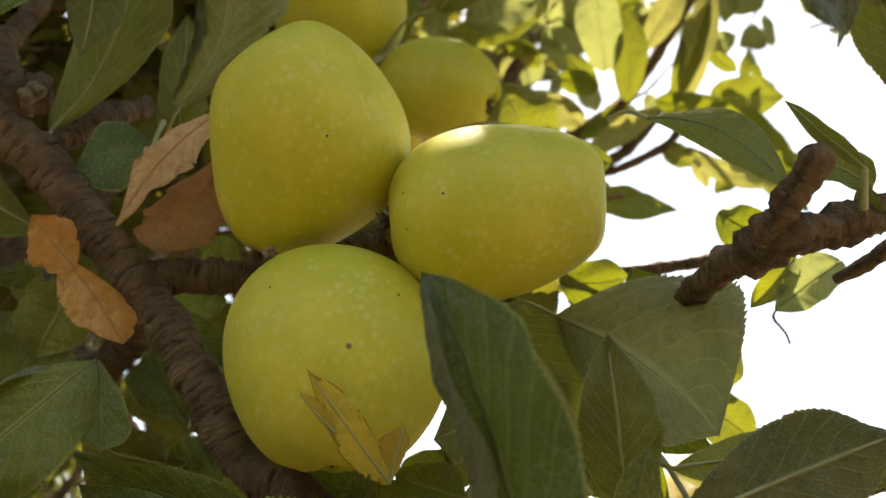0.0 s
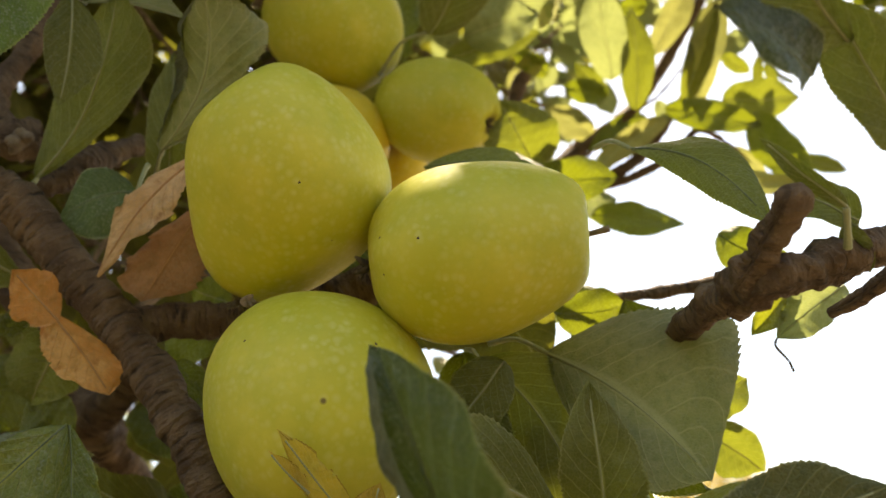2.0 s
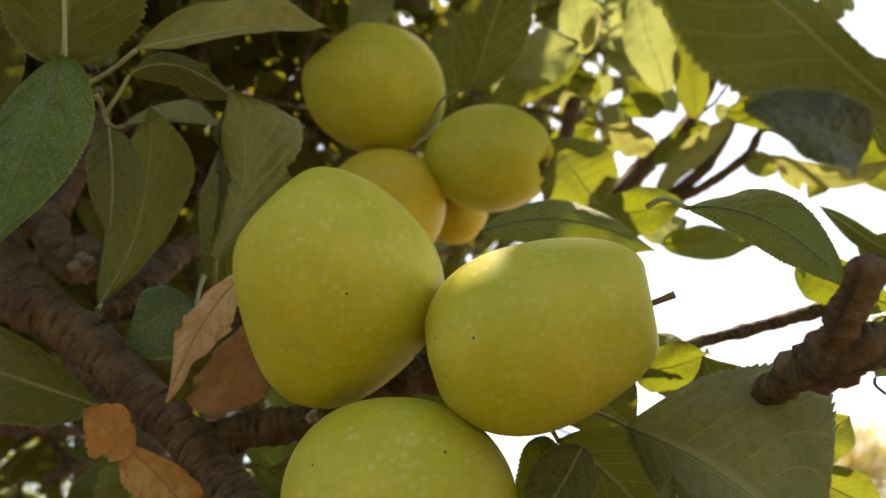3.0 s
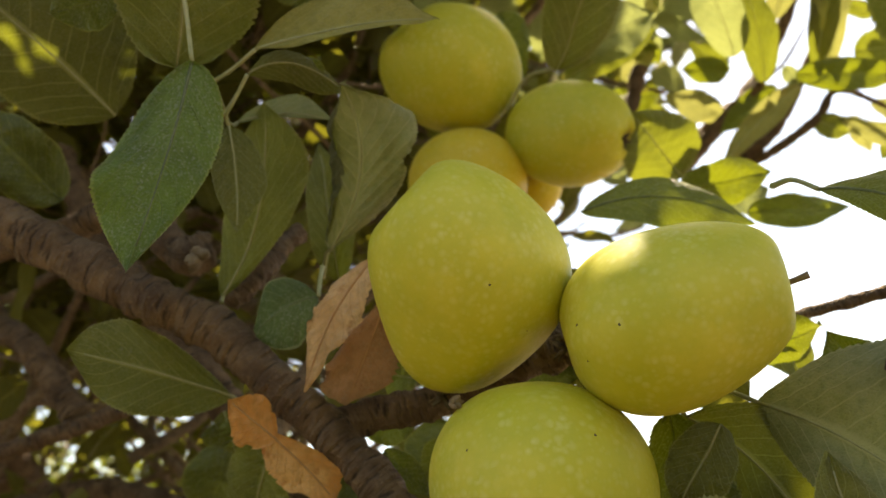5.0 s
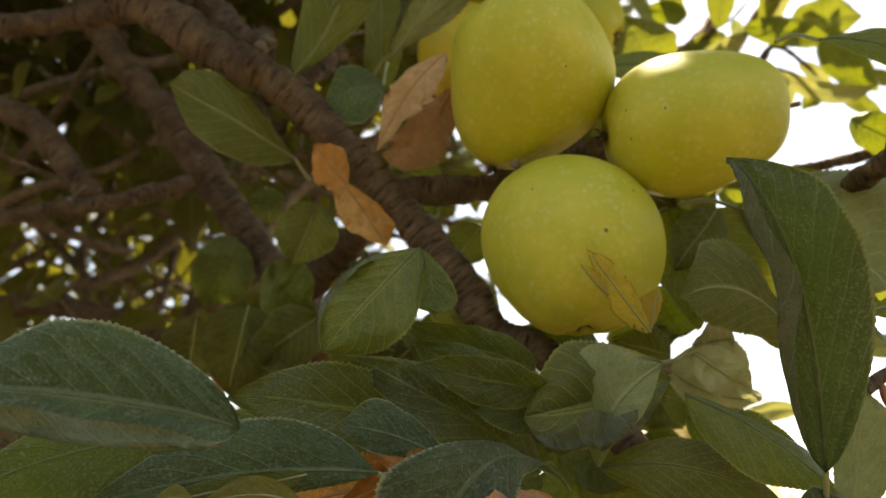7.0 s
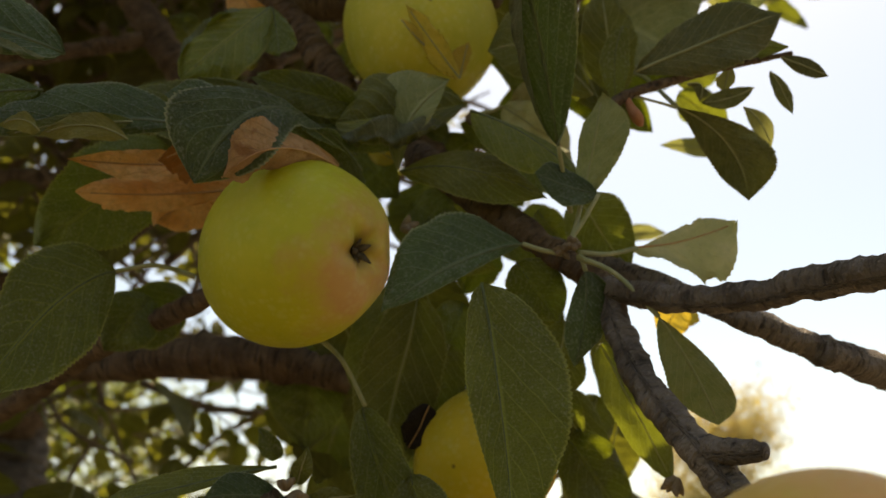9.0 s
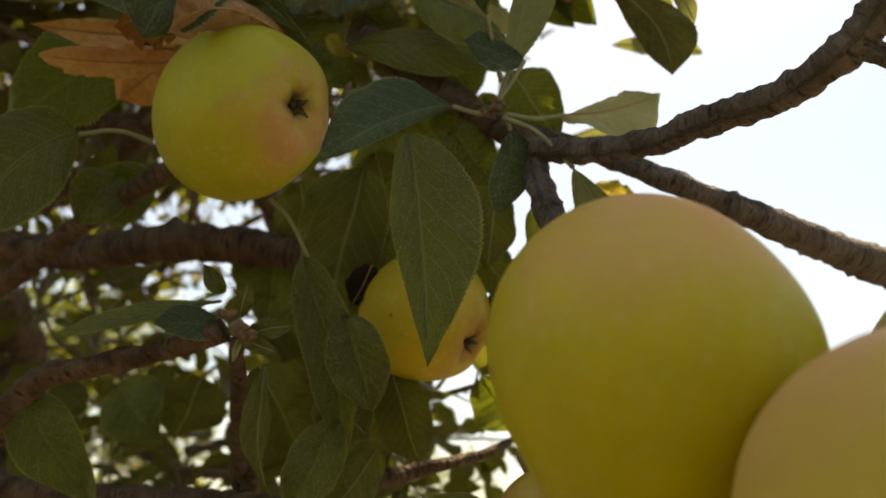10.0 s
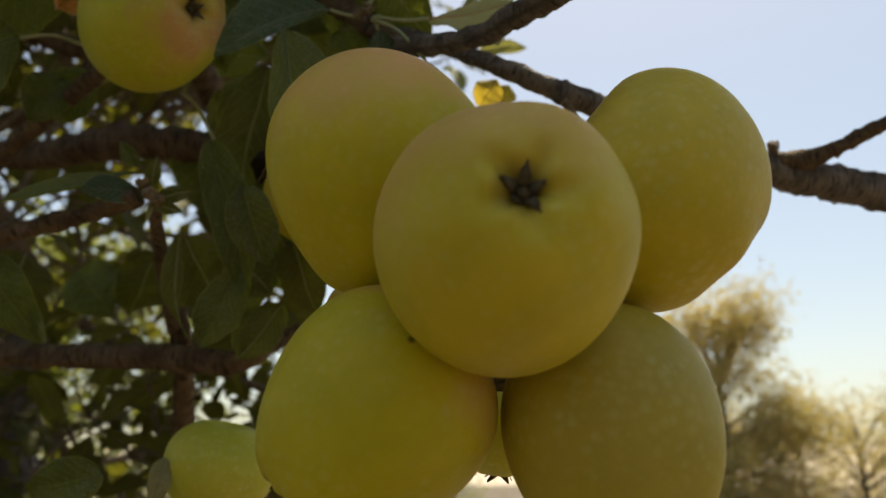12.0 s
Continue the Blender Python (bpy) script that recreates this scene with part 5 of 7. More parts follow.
broad_leaf(tree, "deep", (-0.2131, 0.4190, 2.1203), (-0.2235, 0.4169, 2.0753), (-0.2372, 0.4145, 2.0301), (0.0179, 0.0124, 0.0062), (-0.0277, -0.0050, -0.0053), belly=0.45, wave=0.11, cup=0.08, point=0.45, stalk=(-0.2164, 0.4144, 2.1621), label="large deep green serrated leaf")
broad_leaf(tree, "under", (-0.2126, 0.4564, 2.1128), (-0.2122, 0.4625, 2.0879), (-0.2148, 0.4675, 2.0647), (0.0110, 0.0078, 0.0048), (-0.0101, -0.0037, 0.0060), belly=0.45, stalk=(-0.2124, 0.4435, 2.1200))
broad_leaf(tree, "under", (-0.2382, 0.5100, 2.0549), (-0.2132, 0.4934, 2.0874), (-0.2003, 0.4703, 2.1315), (-0.0200, 0.0045, 0.0148), (0.0232, -0.0046, 0.0012), belly=0.55, cup=0.1, stalk=(-0.2378, 0.5068, 2.0508), label="pale leaf underside")
broad_leaf(tree, "silver", (-0.1833, 0.5095, 2.0693), (-0.1602, 0.4842, 2.0972), (-0.1613, 0.4602, 2.1264), (-0.0189, 0.0162, 0.0084), (0.0279, -0.0082, -0.0046), belly=0.55, cup=0.18, rag=0.3, wave=0.12, roll=(0.3, 0), stalk=(-0.1998, 0.5514, 2.0733), label="leaf underside with an eaten notch")
broad_leaf(tree, "olive", (-0.1917, 0.4351, 2.1336), (-0.1557, 0.4406, 2.1398), (-0.1123, 0.4489, 2.1415), (0.0072, -0.0010, 0.0190), (0.0084, -0.0030, -0.0061), belly=0.4, wave=0.10, stalk=(-0.2186, 0.4458, 2.1281))
broad_leaf(tree, "under", (-0.1994, 0.4458, 2.1299), (-0.1782, 0.4456, 2.1304), (-0.1616, 0.4706, 2.1276), (-0.0021, 0.0006, 0.0080), (-0.0017, 0.0092, -0.0063), belly=0.55, stalk=(-0.2132, 0.4523, 2.1153))
leaf(tree, "top", (-0.1789, 0.4544, 2.1391), (-0.1688, 0.4618, 2.1255), (0.15, -0.91, -0.38), 0.0131, 0.3, 0.08)
broad_leaf(tree, "sunny", (-0.2160, 0.4762, 2.1268), (-0.1924, 0.4761, 2.1265), (-0.1700, 0.4791, 2.1189), (0.0014, 0.0017, 0.0115), (0.0025, -0.0024, -0.0039), belly=0.5, stalk=(-0.2126, 0.4565, 2.1135))
leaf(tree, "under", (-0.2343, 0.4474, 2.1431), (-0.2033, 0.3965, 2.2142), (0.39, -0.66, -0.64), 0.0637, 0.2, 0.05, label="large pale leaf underside with a strong rib")
broad_leaf(tree, "under", (-0.2772, 0.4761, 2.1445), (-0.2995, 0.4521, 2.1712), (-0.3269, 0.4272, 2.1986), (-0.0274, 0.0152, -0.0162), (0.0376, -0.0017, 0.0128), belly=0.5, cup=0.08, label="large shaded leaf underside")
leaf(tree, "top", (-0.2317, 0.4535, 2.1741), (-0.2548, 0.4193, 2.1990), (0.73, -0.65, -0.21), 0.0178, 0.5, 0.08)
leaf(tree, "top", (-0.2549, 0.4302, 2.1759), (-0.2754, 0.4160, 2.1586), (0.73, -0.52, -0.45), 0.0245, 0.2, 0.08)
leaf(tree, "top", (-0.1271, 0.5070, 2.2110), (-0.1256, 0.4943, 2.2383), (0.16, -0.89, -0.42), 0.0179, 0.3, 0.08)
leaf(tree, "top", (-0.2301, 0.4861, 2.1920), (-0.2472, 0.4902, 2.1799), (0.29, -0.70, -0.65), 0.0201, 0.3, 0.08)
leaf(tree, "under", (-0.1931, 0.5578, 2.0719), (-0.1918, 0.5273, 2.1411), (0.22, -0.89, -0.40), 0.0239, 0.4, 0.08)
broad_leaf(tree, "dusty", (-0.1896, 0.5020, 2.0429), (-0.2045, 0.4996, 2.0397), (-0.2219, 0.5009, 2.0292), (0.0049, 0.0035, -0.0177), (-0.0035, -0.0002, 0.0150), belly=0.5, cup=0.1, stalk=(-0.1874, 0.5049, 2.0590))
broad_leaf(tree, "under", (-0.2369, 0.5158, 2.0072), (-0.2667, 0.4923, 2.0184), (-0.2932, 0.4707, 2.0261), (-0.0040, -0.0002, -0.0203), (-0.0033, -0.0032, 0.0214), belly=0.5, cup=0.08, wave=0.07, stalk=(-0.2303, 0.5252, 1.9995), label="mid-green leaf below the branch")
leaf(tree, "top", (-0.3386, 0.5332, 2.1383), (-0.3703, 0.4912, 2.1799), (0.45, -0.78, -0.44), 0.0396, 0.25, 0.08)
leaf(tree, "under", (-0.3826, 0.5653, 2.2380), (-0.4002, 0.5311, 2.2654), (0.47, -0.69, -0.55), 0.0459, 0.25, 0.08)
leaf(tree, "top", (-0.1601, 0.5545, 1.9924), (-0.1893, 0.5641, 1.9985), (-0.35, -0.88, -0.31), 0.0245, 0.3, 0.08)
leaf(tree, "under", (-0.1583, 0.5643, 2.0146), (-0.1781, 0.5622, 2.0222), (-0.03, -0.94, -0.33), 0.0225, 0.3, 0.08)
leaf(tree, "top", (-0.1725, 0.5329, 1.9754), (-0.1539, 0.5323, 1.9521), (-0.05, -1.00, -0.01), 0.0139, 0.3, 0.08)
leaf(tree, "top", (-0.2575, 0.5464, 2.0042), (-0.2554, 0.5510, 1.9930), (0.25, -0.91, -0.33), 0.0179, 0.3, 0.08)
leaf(tree, "under", (-0.2599, 0.5633, 2.0144), (-0.2571, 0.5716, 1.9928), (0.14, -0.93, -0.34), 0.0164, 0.3, 0.08)
leaf(tree, "under", (-0.2280, 0.5405, 1.9926), (-0.2411, 0.5534, 1.9612), (0.09, -0.91, -0.41), 0.0342, 0.3, 0.08)
leaf(tree, "top", (-0.2124, 0.6344, 1.9929), (-0.1884, 0.6337, 1.9508), (0.03, -1.00, 0.03), 0.0395, 0.3, 0.08)
leaf(tree, "inner", (-0.1761, 0.6614, 1.9801), (-0.2166, 0.6477, 1.9624), (0.35, -0.93, -0.09), 0.0443, 0.3, 0.08)
leaf(tree, "top", (-0.1593, 0.6668, 2.0149), (-0.1775, 0.6655, 1.9707), (0.16, -0.99, -0.04), 0.0388, 0.3, 0.08)
leaf(tree, "inner", (-0.1652, 0.6258, 1.9544), (-0.1467, 0.6318, 1.9132), (-0.07, -0.98, -0.18), 0.0413, 0.3, 0.08)
leaf(tree, "top", (-0.1600, 0.6153, 1.9307), (-0.1940, 0.6145, 1.9122), (0.10, -0.98, -0.14), 0.0365, 0.3, 0.08)
broad_leaf(tree, "brown", (-0.2076, 0.4880, 1.9778), (-0.2148, 0.4818, 1.9852), (-0.2232, 0.4747, 1.9942), (-0.0071, 0.0012, -0.0094), (0.0064, -0.0006, 0.0079), belly=0.5, wave=0.12, rag=0.3, label="withered orange-brown leaf, curled")
broad_leaf(tree, "brown", (-0.2123, 0.4867, 1.9820), (-0.1998, 0.4961, 1.9676), (-0.1897, 0.5055, 1.9526), (0.0121, 0.0046, -0.0001), (-0.0119, -0.0023, -0.0051), belly=0.5, wave=0.12, rag=0.3, label="withered orange-brown leaf, curled")
broad_leaf(tree, "tan", (-0.1574, 0.4775, 2.0460), (-0.1772, 0.4777, 2.0233), (-0.1931, 0.4813, 1.9940), (0.0137, -0.0043, -0.0019), (-0.0058, 0.0018, 0.0094), belly=0.5, wave=0.16, rag=0.4, label="withered tan leaf, rolled")
broad_leaf(tree, "tan", (-0.1537, 0.4894, 2.0348), (-0.1677, 0.4949, 2.0117), (-0.1803, 0.4997, 1.9903), (0.0137, 0.0130, -0.0012), (-0.0186, -0.0010, -0.0022), belly=0.55, wave=0.12, rag=0.6, label="withered tan leaf")
# leaf added in the sun's path to shade the apples beneath
leaf(tree, "top", (-0.0560, 0.6430, 2.4638), (0.0240, 0.6530, 2.4638), (0.0, -0.35, 0.94), 0.05, 0.2, 0.05)
# leaves added to darken the shaded gap behind the apples
leaf(tree, "top", (-0.0807, 0.5523, 2.0492), (-0.0742, 0.5580, 2.0143), (-0.07, -0.98, -0.18), 0.0284, 0.3, 0.08)
leaf(tree, "top", (-0.0971, 0.5766, 2.0219), (-0.0628, 0.5619, 2.0258), (-0.30, -0.83, -0.47), 0.0261, 0.3, 0.08)
leaf(tree, "inner", (-0.0909, 0.5526, 2.0474), (-0.0225, 0.5515, 1.9897), (-0.33, -0.87, -0.37), 0.0569, 0.2, 0.08)
leaf(tree, "top", (-0.1194, 0.5518, 2.0280), (-0.0617, 0.5495, 2.0002), (-0.24, -0.88, -0.42), 0.0365, 0.2, 0.08)
leaf(tree, "inner", (-0.0360, 0.5520, 2.0159), (-0.0030, 0.5554, 1.9768), (-0.34, -0.87, -0.36), 0.0431, 0.2, 0.08)
branch(tree, [((-0.1300, 0.5229, 2.0019), 0.0083), ((-0.0989, 0.5208, 2.0032), 0.0083), ((-0.0719, 0.5142, 2.0036), 0.0074), ((-0.0549, 0.5138, 1.9895), 0.0055)], swell=0.25, rough=0.3)
# leaf added overhead only to keep direct sun off the cupped leaf
leaf(tree, "top", (-0.2228, 0.5611, 2.2833), (-0.1228, 0.5711, 2.2833), (0.0, -0.35, 0.94), 0.07, 0.2, 0.05)
# leaves between the clusters
broad_leaf(tree, "mid", (-0.1748, 0.4312, 1.9225), (-0.1937, 0.4292, 1.9013), (-0.2133, 0.4277, 1.8787), (0.0142, 0.0002, -0.0135), (-0.0180, 0.0016, 0.0093), belly=0.5, cup=0.14, wave=0.14, roll=(0.0, 0.25), label="mid-green cupped leaf with a curled edge")
broad_leaf(tree, "top", (-0.1741, 0.4314, 1.9221), (-0.1707, 0.4306, 1.9071), (-0.1683, 0.4295, 1.8930), (0.0097, -0.0022, -0.0039), (-0.0100, 0.0054, -0.0015), belly=0.5, wave=0.1)
broad_leaf(tree, "dusty", (-0.2278, 0.3451, 1.8364), (-0.2657, 0.3305, 1.8431), (-0.3048, 0.3175, 1.8433), (-0.0011, -0.0025, -0.0211), (0.0017, 0.0026, 0.0207), belly=0.45, wave=0.13, cup=0.14, roll=(0.45, 0), label="long dark dusty leaf")
broad_leaf(tree, "dusty", (-0.1912, 0.3821, 1.8273), (-0.2303, 0.3761, 1.8276), (-0.2777, 0.3736, 1.8198), (-0.0099, -0.0004, -0.0087), (-0.0045, 0.0020, 0.0175), belly=0.42, wave=0.10, cup=0.12, stalk=(-0.1807, 0.3964, 1.8252), label="long dark dusty leaf, serrated")
leaf(tree, "under", (-0.2127, 0.3777, 1.8268), (-0.2602, 0.3731, 1.8196), (0.12, -0.98, -0.16), 0.0079, 0.3, 0.08)
leaf(tree, "top", (-0.1717, 0.4431, 1.8565), (-0.2452, 0.4157, 1.8607), (0.32, -0.91, -0.25), 0.0327, 0.2, 0.08)
broad_leaf(tree, "dusty", (-0.1694, 0.3928, 1.8326), (-0.1872, 0.3862, 1.8398), (-0.2033, 0.3814, 1.8419), (-0.0019, -0.0006, -0.0065), (0.0001, 0.0021, 0.0113), belly=0.5, wave=0.10)
leaf(tree, "top", (-0.1276, 0.4579, 1.8374), (-0.2018, 0.4177, 1.8752), (0.40, -0.90, -0.17), 0.0267, 0.35, 0.08)
leaf(tree, "top", (-0.1268, 0.4624, 1.8770), (-0.1827, 0.4479, 1.8965), (0.12, -0.93, -0.35), 0.0194, 0.3, 0.1)
leaf(tree, "top", (-0.1332, 0.4605, 1.8569), (-0.1780, 0.4415, 1.8869), (0.33, -0.94, -0.10), 0.0226, 0.3, 0.08)
broad_leaf(tree, "mid", (-0.0810, 0.4245, 1.8635), (-0.1088, 0.4218, 1.8547), (-0.1386, 0.4177, 1.8500), (-0.0136, 0.0007, -0.0331), (-0.0048, 0.0011, 0.0254), belly=0.5, wave=0.10, cup=0.34, roll=(0.45, 0), label="curled leaf with an orange burnt patch")
broad_leaf(tree, "dusty", (-0.1255, 0.4108, 1.8223), (-0.1551, 0.3683, 1.8286), (-0.1809, 0.3605, 1.7925), (0.0159, 0.0068, -0.0073), (-0.0194, -0.0092, 0.0081), belly=0.76, wave=0.10, cup=0.14, label="dusty blue-green leaf draped over the apple")
broad_leaf(tree, "tan", (-0.1348, 0.3976, 1.8179), (-0.1529, 0.3648, 1.8090), (-0.1714, 0.3618, 1.7947), (-0.0043, 0.0122, -0.0042), (-0.0058, -0.0056, 0.0096), belly=0.5, wave=0.16, rag=0.5, label="turned-up beige edge of a leaf")
broad_leaf(tree, "brown", (-0.1705, 0.4239, 1.8344), (-0.2093, 0.4066, 1.8230), (-0.2404, 0.3877, 1.8158), (0.0089, -0.0002, -0.0085), (0.0061, 0.0001, 0.0082), belly=0.55, wave=0.10, rag=0.4, label="withered orange-brown leaf")
broad_leaf(tree, "brown", (-0.1705, 0.4278, 1.8236), (-0.2069, 0.4126, 1.8123), (-0.2387, 0.3959, 1.8051), (-0.0064, 0.0001, -0.0088), (-0.0066, -0.0004, 0.0099), belly=0.5, wave=0.12, rag=0.5, label="withered orange-brown leaf")
leaf(tree, "brown", (-0.1914, 0.4418, 1.8387), (-0.2255, 0.4518, 1.8143), (0.12, -0.85, -0.52), 0.0316, 0.3, 0.08)
leaf(tree, "pale", (-0.0385, 0.4620, 1.8889), (-0.0569, 0.4636, 1.8873), (-0.07, -0.97, -0.22), 0.0196, 0.5, 0.08)
leaf(tree, "pale", (-0.0600, 0.4560, 1.8817), (-0.0341, 0.4611, 1.8651), (-0.08, -0.91, -0.40), 0.0191, 0.4, 0.08, stalk=(-0.0757, 0.4584, 1.8778), wave=0.15, label="pale yellowing leaf")
broad_leaf(tree, "under", (-0.0153, 0.4518, 1.8862), (-0.0420, 0.4391, 1.9033), (-0.0689, 0.4346, 1.8993), (-0.0042, 0.0027, -0.0173), (-0.0032, -0.0020, 0.0220), belly=0.5, cup=0.1, wave=0.10, label="leaf with a browned curled tip")
leaf(tree, "top", (-0.0483, 0.4925, 1.9643), (-0.0404, 0.4958, 1.9038), (-0.35, -0.93, -0.10), 0.0330, 0.3, 0.08)
leaf(tree, "under", (-0.0346, 0.4666, 1.9525), (-0.0562, 0.4780, 1.9264), (-0.23, -0.95, -0.22), 0.0237, 0.3, 0.08)
broad_leaf(tree, "mid", (-0.0784, 0.4174, 1.8565), (-0.0556, 0.4100, 1.8406), (-0.0327, 0.4053, 1.8178), (0.0145, 0.0069, -0.0031), (-0.0082, 0.0020, -0.0150), belly=0.45, cup=0.12, point=0.4)
leaf(tree, "under", (-0.0628, 0.4901, 1.8708), (-0.0445, 0.4839, 1.8588), (-0.39, -0.91, -0.12), 0.0191, 0.4, 0.08)
leaf(tree, "under", (-0.0604, 0.5327, 1.8626), (-0.0444, 0.5347, 1.8296), (-0.26, -0.95, -0.18), 0.0250, 0.3, 0.08)
leaf(tree, "top", (-0.0870, 0.5125, 1.8928), (-0.1237, 0.4990, 1.9069), (0.17, -0.90, -0.41), 0.0258, 0.3, 0.1)
leaf(tree, "under", (-0.0993, 0.5281, 1.8797), (-0.0708, 0.5188, 1.8996), (-0.02, -0.92, -0.39), 0.0320, 0.3, 0.08)
leaf(tree, "top", (-0.1060, 0.5178, 1.8561), (-0.0765, 0.5055, 1.8329), (-0.38, -0.92, 0.00), 0.0276, 0.3, 0.08)
leaf(tree, "top", (-0.1287, 0.4917, 1.8502), (-0.1509, 0.4834, 1.8237), (0.39, -0.92, -0.04), 0.0300, 0.3, 0.08)
leaf(tree, "under", (-0.0657, 0.5307, 1.8938), (-0.0436, 0.5320, 1.8619), (-0.26, -0.94, -0.22), 0.0327, 0.3, 0.08)
leaf(tree, "under", (-0.0792, 0.5569, 1.8791), (-0.0967, 0.5633, 1.8398), (-0.17, -0.98, -0.08), 0.0400, 0.3, 0.08)
leaf(tree, "top", (-0.0686, 0.5257, 1.8562), (-0.0322, 0.5171, 1.8225), (-0.31, -0.95, -0.09), 0.0309, 0.3, 0.08)
leaf(tree, "under", (-0.1262, 0.5457, 1.9143), (-0.1479, 0.5596, 1.8817), (-0.15, -0.94, -0.30), 0.0344, 0.3, 0.08)
leaf(tree, "under", (-0.1382, 0.5415, 1.9777), (-0.1542, 0.5500, 1.9580), (-0.07, -0.93, -0.35), 0.0249, 0.3, 0.08)
leaf(tree, "top", (-0.1411, 0.5246, 1.8944), (-0.1152, 0.5255, 1.8630), (-0.16, -0.97, -0.16), 0.0292, 0.3, 0.08)
leaf(tree, "yellow", (-0.1163, 0.5095, 1.8791), (-0.1322, 0.5072, 1.8872), (-0.01, -0.96, -0.28), 0.0148, 0.4, 0.08)
leaf(tree, "under", (-0.0470, 0.5175, 1.8489), (-0.0188, 0.5128, 1.8318), (-0.26, -0.95, -0.16), 0.0226, 0.4, 0.08)
leaf(tree, "under", (-0.0519, 0.5110, 1.8940), (-0.0798, 0.5091, 1.9028), (-0.04, -0.94, -0.34), 0.0225, 0.3, 0.08)
leaf(tree, "top", (-0.0935, 0.5358, 1.8867), (-0.0640, 0.5307, 1.8701), (-0.27, -0.95, -0.19), 0.0319, 0.3, 0.08)
leaf(tree, "top", (-0.1437, 0.4856, 1.8448), (-0.1615, 0.4717, 1.8575), (0.30, -0.83, -0.48), 0.0174, 0.3, 0.08)
leaf(tree, "under", (-0.0974, 0.5364, 1.9114), (-0.0888, 0.5457, 1.8860), (-0.14, -0.91, -0.38), 0.0299, 0.3, 0.08)
leaf(tree, "top", (-0.1632, 0.5747, 1.8724), (-0.1554, 0.5678, 1.8380), (-0.12, -0.98, 0.17), 0.0457, 0.3, 0.08)
leaf(tree, "under", (-0.1757, 0.6075, 1.8659), (-0.1307, 0.5975, 1.8598), (-0.23, -0.96, -0.14), 0.0391, 0.3, 0.08)
leaf(tree, "top", (-0.0993, 0.5721, 1.8957), (-0.1046, 0.5812, 1.8473), (-0.15, -0.97, -0.17), 0.0408, 0.3, 0.08)
leaf(tree, "under", (-0.1164, 0.6003, 1.8762), (-0.0771, 0.6011, 1.8688), (-0.02, -0.98, -0.20), 0.0428, 0.3, 0.08)
leaf(tree, "brown", (-0.1709, 0.4393, 1.8384), (-0.2050, 0.4361, 1.8257), (0.12, -0.99, -0.08), 0.0191, 0.4, 0.08, wave=0.2, bite=0.1, label="withered brown leaf, crumpled")
leaf(tree, "olive", (-0.0298, 0.5012, 1.8908), (-0.0392, 0.4971, 1.9027), (-0.19, -0.87, -0.45), 0.0165, 0.5, 0.08, wave=0.15)
leaf(tree, "pale", (-0.0652, 0.4768, 1.8821), (-0.0267, 0.4717, 1.8643), (-0.24, -0.93, -0.26), 0.0178, 0.4, 0.08, bend=0.12, wave=0.12, label="pale yellowing leaf")
leaf(tree, "top", (-0.0377, 0.5339, 1.9094), (-0.0492, 0.5247, 1.9349), (-0.23, -0.88, -0.42), 0.0329, 0.3, 0.08)
leaf(tree, "under", (-0.0765, 0.5355, 1.9107), (-0.0377, 0.5339, 1.9094), (-0.05, -0.96, -0.29), 0.0179, 0.3, 0.08)
leaf(tree, "top", (-0.0682, 0.5502, 1.8714), (-0.0351, 0.5424, 1.8870), (-0.16, -0.98, -0.15), 0.0269, 0.3, 0.08)
leaf(tree, "olive", (0.0291, 0.6377, 1.8869), (0.0685, 0.6348, 1.8890), (-0.06, -0.98, -0.17), 0.0122, 0.3, 0.08)
leaf(tree, "mid", (-0.0396, 0.4999, 1.8444), (-0.0241, 0.5059, 1.8267), (-0.12, -0.90, -0.41), 0.0158, 0.3, 0.08)
leaf(tree, "under", (-0.0787, 0.4678, 1.8306), (-0.0441, 0.4612, 1.8173), (-0.24, -0.96, -0.14), 0.0104, 0.3, 0.08, bend=-0.06)
leaf(tree, "mid", (-0.0994, 0.5248, 1.8392), (-0.0611, 0.5121, 1.8157), (-0.34, -0.94, -0.04), 0.0242, 0.3, 0.08)
leaf(tree, "top", (-0.0626, 0.5575, 1.8516), (-0.0771, 0.5615, 1.8178), (-0.19, -0.98, -0.03), 0.0326, 0.3, 0.08)
leaf(tree, "inner", (-0.0332, 0.5783, 1.8449), (-0.0333, 0.5703, 1.8144), (-0.31, -0.92, 0.24), 0.0335, 0.3, 0.08)
leaf(tree, "top", (-0.1104, 0.5617, 1.8476), (-0.0918, 0.5621, 1.8183), (-0.16, -0.98, -0.12), 0.0326, 0.3, 0.08)
# leaves round the second cluster
broad_leaf(tree, "top", (-0.2290, 0.4246, 1.7818), (-0.2467, 0.4130, 1.7634), (-0.2693, 0.4086, 1.7251), (0.0142, 0.0030, -0.0202), (-0.0114, -0.0021, 0.0232), belly=0.5, cup=0.08, wave=0.08, stalk=(-0.1981, 0.4342, 1.7829), label="large dark serrated leaf with pale ribs")
broad_leaf(tree, "dusty", (-0.0586, 0.4041, 1.7868), (-0.0859, 0.3979, 1.7755), (-0.1145, 0.3952, 1.7545), (-0.0022, -0.0013, -0.0081), (-0.0100, 0.0046, 0.0223), belly=0.5, cup=0.10, wave=0.06, stalk=(-0.0404, 0.4046, 1.7827), label="dusty green leaf held out on its stalk")
broad_leaf(tree, "top", (-0.0768, 0.3786, 1.7609), (-0.0708, 0.3782, 1.7128), (-0.0680, 0.3772, 1.6664), (0.0259, -0.0097, 0.0026), (-0.0121, 0.0041, 0.0065), belly=0.42, cup=0.10, wave=0.05, point=0.5, label="long dark leaf hanging straight down")
